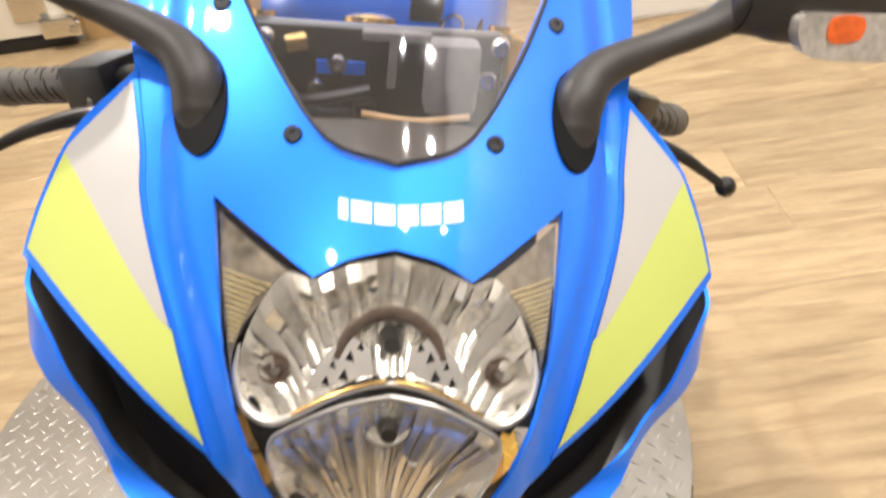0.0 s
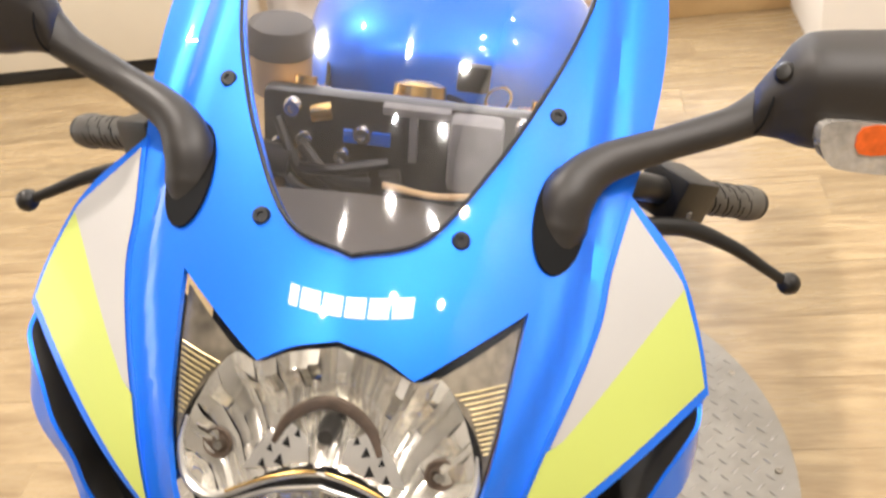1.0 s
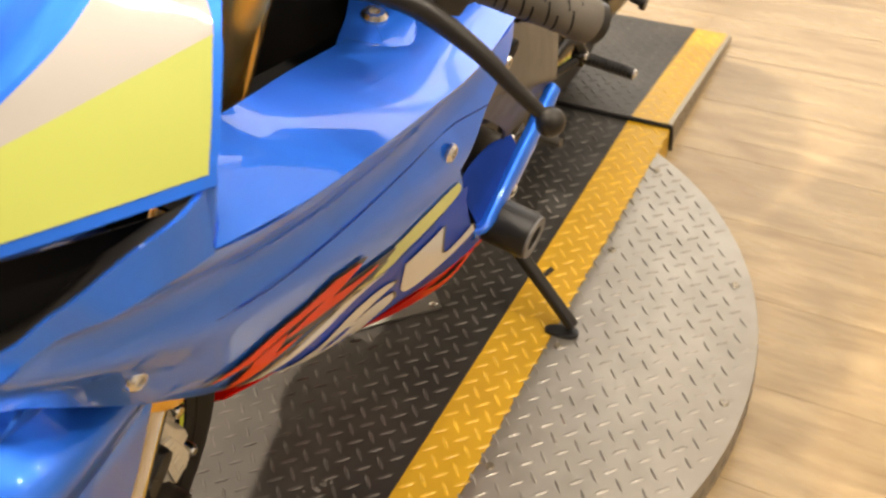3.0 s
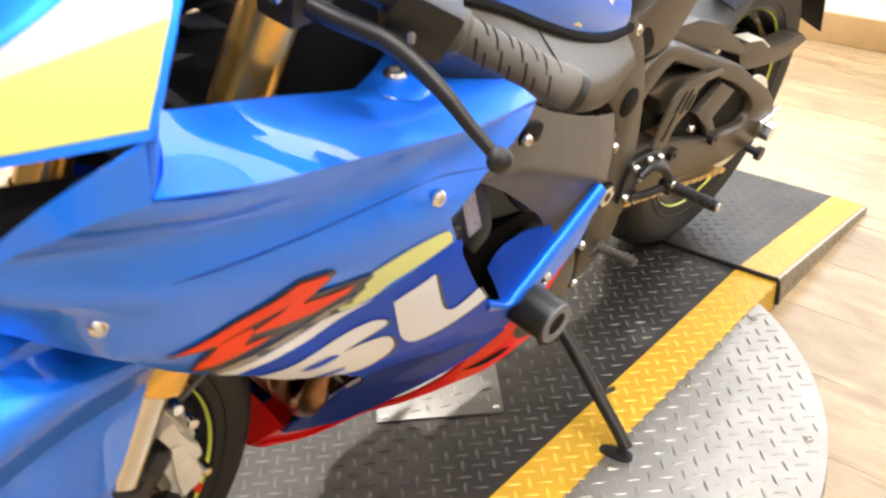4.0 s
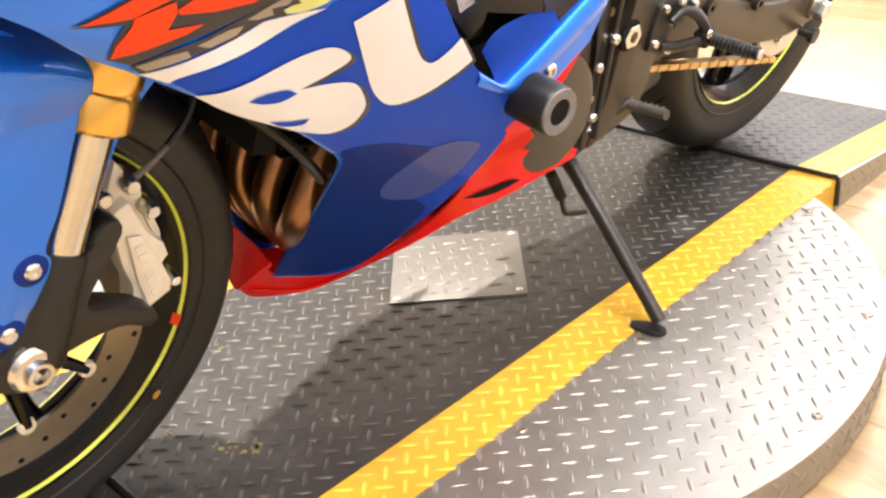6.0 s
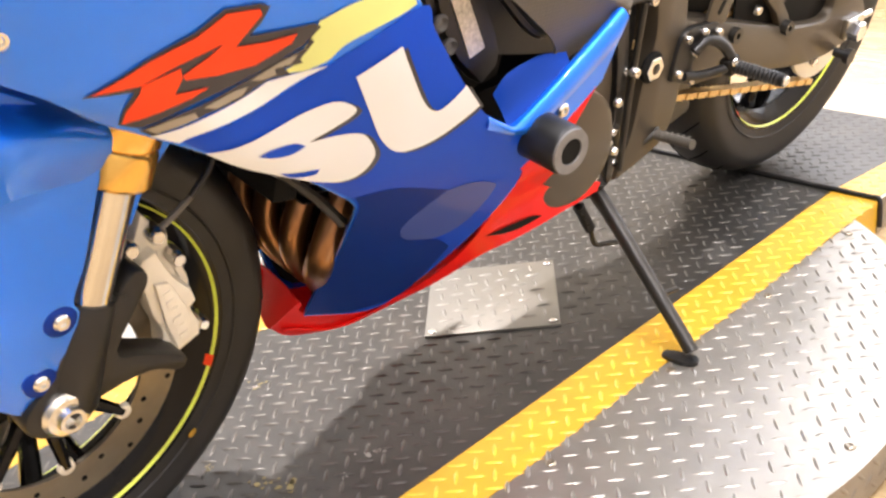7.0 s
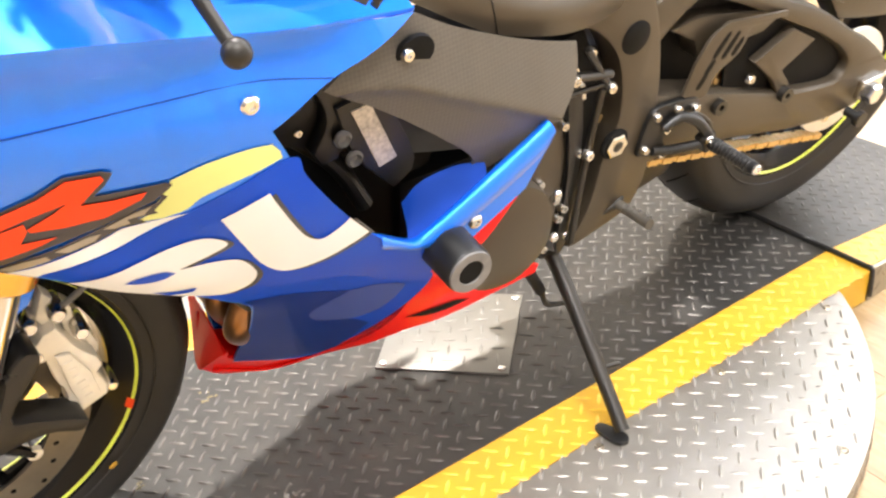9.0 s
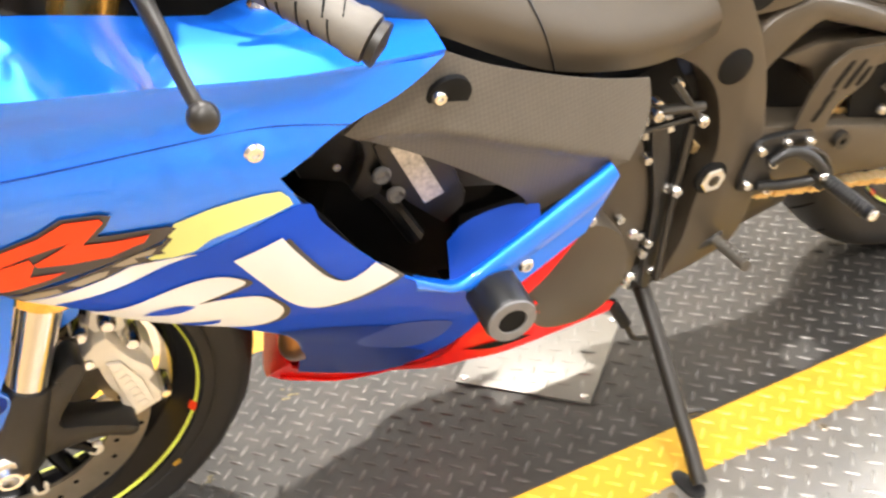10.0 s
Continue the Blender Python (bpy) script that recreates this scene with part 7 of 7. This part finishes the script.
for s in (1, -1):
    def W(p, k=s):
        q = SI @ Vector(p)
        return (q.x, k * q.y, q.z)
    bar = part("handlebar", steered(tube([W(p) for p in ((-0.215, 0.11, 0.945), (-0.245, 0.185, 0.942), (-0.29, 0.228, 0.914), (-0.33, 0.268, 0.888))], 0.0125, 14, 4)), SATIN, bike, "black clip-on handlebar")
    a, b = Vector(W((-0.316, 0.254, 0.897))), Vector(W((-0.391, 0.328, 0.851)))
    d = (b - a).normalized()
    g = part("grip", steered(lathe([(0.0, 0.0), (0.019, 0.0), (0.0195, 0.006), (0.016, 0.010), (0.0165, 0.098), (0.0180, 0.102), (0.0175, 0.113), (0.0, 0.115)], a, d, 28)), GRIP, bar, "ribbed dark grey rubber grip")
    u = d.orthogonal().normalized()
    w = d.cross(u)
    for k in range(7):
        for j in range(4):
            ang = 1.57 * j + 0.45 * (k % 2)
            pts = [a + d * (0.016 + 0.0115 * k + 0.008 * t) + 0.0156 * (math.cos(ang + 1.2 * t) * u + math.sin(ang + 1.2 * t) * w) for t in (0, 0.3, 0.65, 1.0)]
            part("grip_groove", steered(tube([tuple(p) for p in pts], 0.0013, 5, 3)), VOID, g)
    part("bar_end", steered(lathe([(0.0, 0.0), (0.0155, 0.0), (0.0165, 0.006), (0.0, 0.009)], b, d, 24)), SATIN, bar)
    part("switch_box", steered(box(tuple(a - d * 0.028), (0.05, 0.055, 0.045), d.to_track_quat("Y", "Z").to_matrix().to_4x4(), 0.006)), BLACK, bar, "black switch housing")
    part("switch_button", steered(box(tuple(a - d * 0.022 + Vector((0.026, 0, -0.006))), (0.006, 0.018, 0.010), None, 0.002)), GREYTXT, bar)
    lp = [W(p) for p in ((-0.222, 0.165, 0.918), (-0.238, 0.205, 0.908), (-0.254, 0.246, 0.901), (-0.262, 0.29, 0.882), (-0.266, 0.322, 0.862), (-0.270, 0.345, 0.847))]
    lv = part("brake_lever" if s < 0 else "clutch_lever", steered(tube(lp, [0.0095, 0.0085, 0.0082, 0.0066, 0.0054, 0.005], 12, 5, flat=0.8)), SATIN, bar, "black hand lever with a ball end")
    ball = bmesh.new()
    bmesh.ops.create_uvsphere(ball, u_segments=18, v_segments=12, radius=0.0105)
    ball.transform(Matrix.Translation(W((-0.271, 0.350, 0.844))))
    part("ball_end", steered(ball), SATIN, lv, "round lever ball")
    part("lever_perch", steered(box(W((-0.232, 0.165, 0.912)), (0.045, 0.04, 0.028), None, 0.005)), BLACK, bar)
    part("perch_screw", steered(bolt(W((-0.212, 0.168, 0.920)), (1, 0, 0.2), 0.007, 0.006)), STEEL, bar)

# --- cockpit ---
dash = part("dash", box((-0.240, -0.010, 0.963), (0.024, 0.225, 0.072), pose(0, 0, 0, 0, -8, 0), 0.006), DASH, bike, "black back of the instrument cluster")
# solid grey box stands in for a reflection in the windscreen
part("control_box", box((-0.222, 0.058, 0.968), (0.030, 0.044, 0.062), pose(0, 0, 0, 0, -6, 2), 0.007), WORN, dash, "grey box drawn for a reflection in the screen")
part("lower_cover", box((-0.236, -0.005, 0.920), (0.012, 0.23, 0.034), None, 0.004), DASH, dash, "black lower cover")
part("cross_strip", tube([(-0.205, -0.015, 0.938), (-0.200, 0.03, 0.936), (-0.205, 0.075, 0.940)], 0.0030, 8), CORK, dash, "pale wiring strip")
for a, b, r in (((-0.215, -0.105, 0.985), (-0.205, -0.062, 0.925), 0.0045), ((-0.215, -0.085, 0.960), (-0.200, -0.025, 0.940), 0.0055), ((-0.212, -0.112, 0.955), (-0.19, -0.05, 0.932), 0.004)):
    c = ((a[0] + b[0]) / 2 + 0.014, (a[1] + b[1]) / 2, (a[2] + b[2]) / 2 - 0.006)
    part("wiring_loom", tube([a, c, b], r, 8), BLACK, dash, "black wiring loom")
# brass blocks stand for amber light spots, satin ones for dark clutter
for y, z in ((-0.070, 0.990), (-0.092, 0.952), (-0.040, 0.934), (-0.012, 0.936)):
    part("connector", box((-0.222, y, z), (0.014, 0.018, 0.011), pose(0, 0, 0, 8, 0, 12), 0.002), SATIN if y > -0.05 else BRASS, dash)
part("t_bracket", join(box((-0.214, 0.010, 1.004), (0.010, 0.055, 0.008), None, 0.002), box((-0.212, 0.008, 0.982), (0.006, 0.007, 0.046), None, 0.002)), WORN, dash, "pale bracket")
# thin blue box painted in for a blue reflection on the dash
part("blue_tag", box((-0.2265, -0.033, 0.968), (0.003, 0.040, 0.012), None, 0.001), BLUE, dash)
part("cable", tube([(-0.21, -0.11, 0.945), (-0.19, -0.06, 0.955), (-0.20, -0.01, 0.962)], 0.005, 8), BLACK, dash)
for y, z in ((-0.094, 0.991), (-0.085, 0.963), (-0.105, 0.956), (-0.036, 0.973), (-0.053, 0.950), (0.096, 0.995), (0.088, 0.966)):
    part("dash_bolt", bolt((-0.224, y, z), (1, 0, 0.1), 0.0085, 0.007), STEEL, dash, "bright bolt")
# bronze tone puts the tray's brown reflection into its colour
part("dash_shelf", patch([[(-0.04, -0.085, 0.965), (-0.035, 0, 0.975), (-0.04, 0.085, 0.965)], [(-0.09, -0.10, 0.955), (-0.085, 0, 0.965), (-0.09, 0.10, 0.955)], [(-0.15, -0.11, 0.955), (-0.15, 0, 0.96), (-0.15, 0.11, 0.955)]], 5, 5), BRONZE, bike, "inner fairing tray, browned for its reflection", thick=0.003)
clamp = part("top_clamp", steered(slab([(-0.25, -0.125), (-0.22, -0.135), (-0.24, -0.05), (-0.235, 0.05), (-0.22, 0.135), (-0.25, 0.14), (-0.30, 0.11), (-0.335, 0.03), (-0.335, -0.03), (-0.30, -0.11)], 0.935, 0.952, 4, 0.005, axis="Z")), DASH, bike, "black top clamp")
part("stem_nut", steered(lathe([(0.0, 0.020), (0.014, 0.020), (0.024, 0.016), (0.026, 0.0)], (-0.335, -0.006, 0.950), AX, 28)), BRASS, clamp, "gold stem nut")
key = part("key", steered(box((-0.325, 0.042, 0.985), (0.010, 0.030, 0.026), None, 0.003)), DASH, clamp, "black key in the ignition")
part("key_ring", steered(lathe([(0.012, -0.001), (0.014, 0.0), (0.012, 0.001), (0.0105, 0.0)], (-0.318, 0.066, 0.97), (1, 0.4, 0), 24, close=True)), STEEL, key)
part("inner_rail", tube([(-0.10, -0.09, 0.93), (-0.12, 0.0, 0.945), (-0.10, 0.09, 0.93)], 0.008, 8), BLACK, bike, "black fairing stay")
res = part("fluid_reservoir", steered(lathe([(0.0, 0.0), (0.026, 0.0), (0.028, 0.004), (0.028, 0.038), (0.0, 0.04)], (-0.33, -0.133, 0.952), (0, 0, 1), 28)), CORK, bike, "tan brake fluid reservoir with a black cap")
part("cap", steered(lathe([(0.030, 0.038), (0.031, 0.058), (0.028, 0.064), (0.0, 0.065)], (-0.33, -0.133, 0.952), (0, 0, 1), 28)), GRIP, res, "black cap")

# --- drive chain: gold links along both runs ---
chain = thing("chain", "", "")
chain.parent = bike
for key_ in list(chain.keys()):
    del chain[key_]
chain["label"] = "gold drive chain"
plate_mesh = None
runs = [((-0.80, 0.372), (-1.395, 0.219)), ((-0.80, 0.452), (-1.395, 0.411))]
for (x0, z0), (x1, z1) in runs:
    length = math.hypot(x1 - x0, z1 - z0)
    count = int(length / 0.0159)
    ang = math.atan2(z1 - z0, x1 - x0)
    for k in range(count):
        t = (k + 0.5) / count
        if plate_mesh is None:
            first = part("link", slab([(-0.0085, -0.0055), (0.0, -0.0042), (0.0085, -0.0055), (0.0118, 0.0), (0.0085, 0.0055), (0.0, 0.0042), (-0.0085, 0.0055), (-0.0118, 0.0)], -0.0105, 0.0105, 2, 0.0), CHAIN, chain)
            plate_mesh = first.data
            link_ob = first
        else:
            link_ob = new("link", plate_mesh)
            link_ob.parent = chain
        sc = 1.0 if k % 2 else 0.78
        link_ob.matrix_local = Matrix.Translation((x0 + (x1 - x0) * t, 0.106, z0 + (z1 - z0) * t)) @ pose(0, 0, 0, 0, -math.degrees(ang), 0) @ Matrix.Diagonal((1, sc, 1, 1))

# ---------- laminate planks ----------
PW, PL = 0.192, 1.285
plank_bm = box((0, 0, 0), (PW - 0.0006, PL - 0.0006, 0.006), None, 0.0004)
plank_mesh = bpy.data.meshes.new("plank")
plank_bm.to_mesh(plank_mesh)
plank_bm.free()
plank_mesh.materials.append(FLOORW)
rng = random.Random(4)
x = X_BACK + PW / 2
while x < X_FRONT:
    y = Y_RIGHT + PL / 2 - rng.random() * PL
    while y - PL / 2 < Y_LEFT:
        if y - PL / 2 > Y_RIGHT - 0.1 and y + PL / 2 < Y_LEFT + 0.1 and x < 3.0:
            ob = new("plank", plank_mesh)
            ob.parent = floor
            ob.location = (x, y, FLOOR - 0.0032)
        y += PL
    x += PW
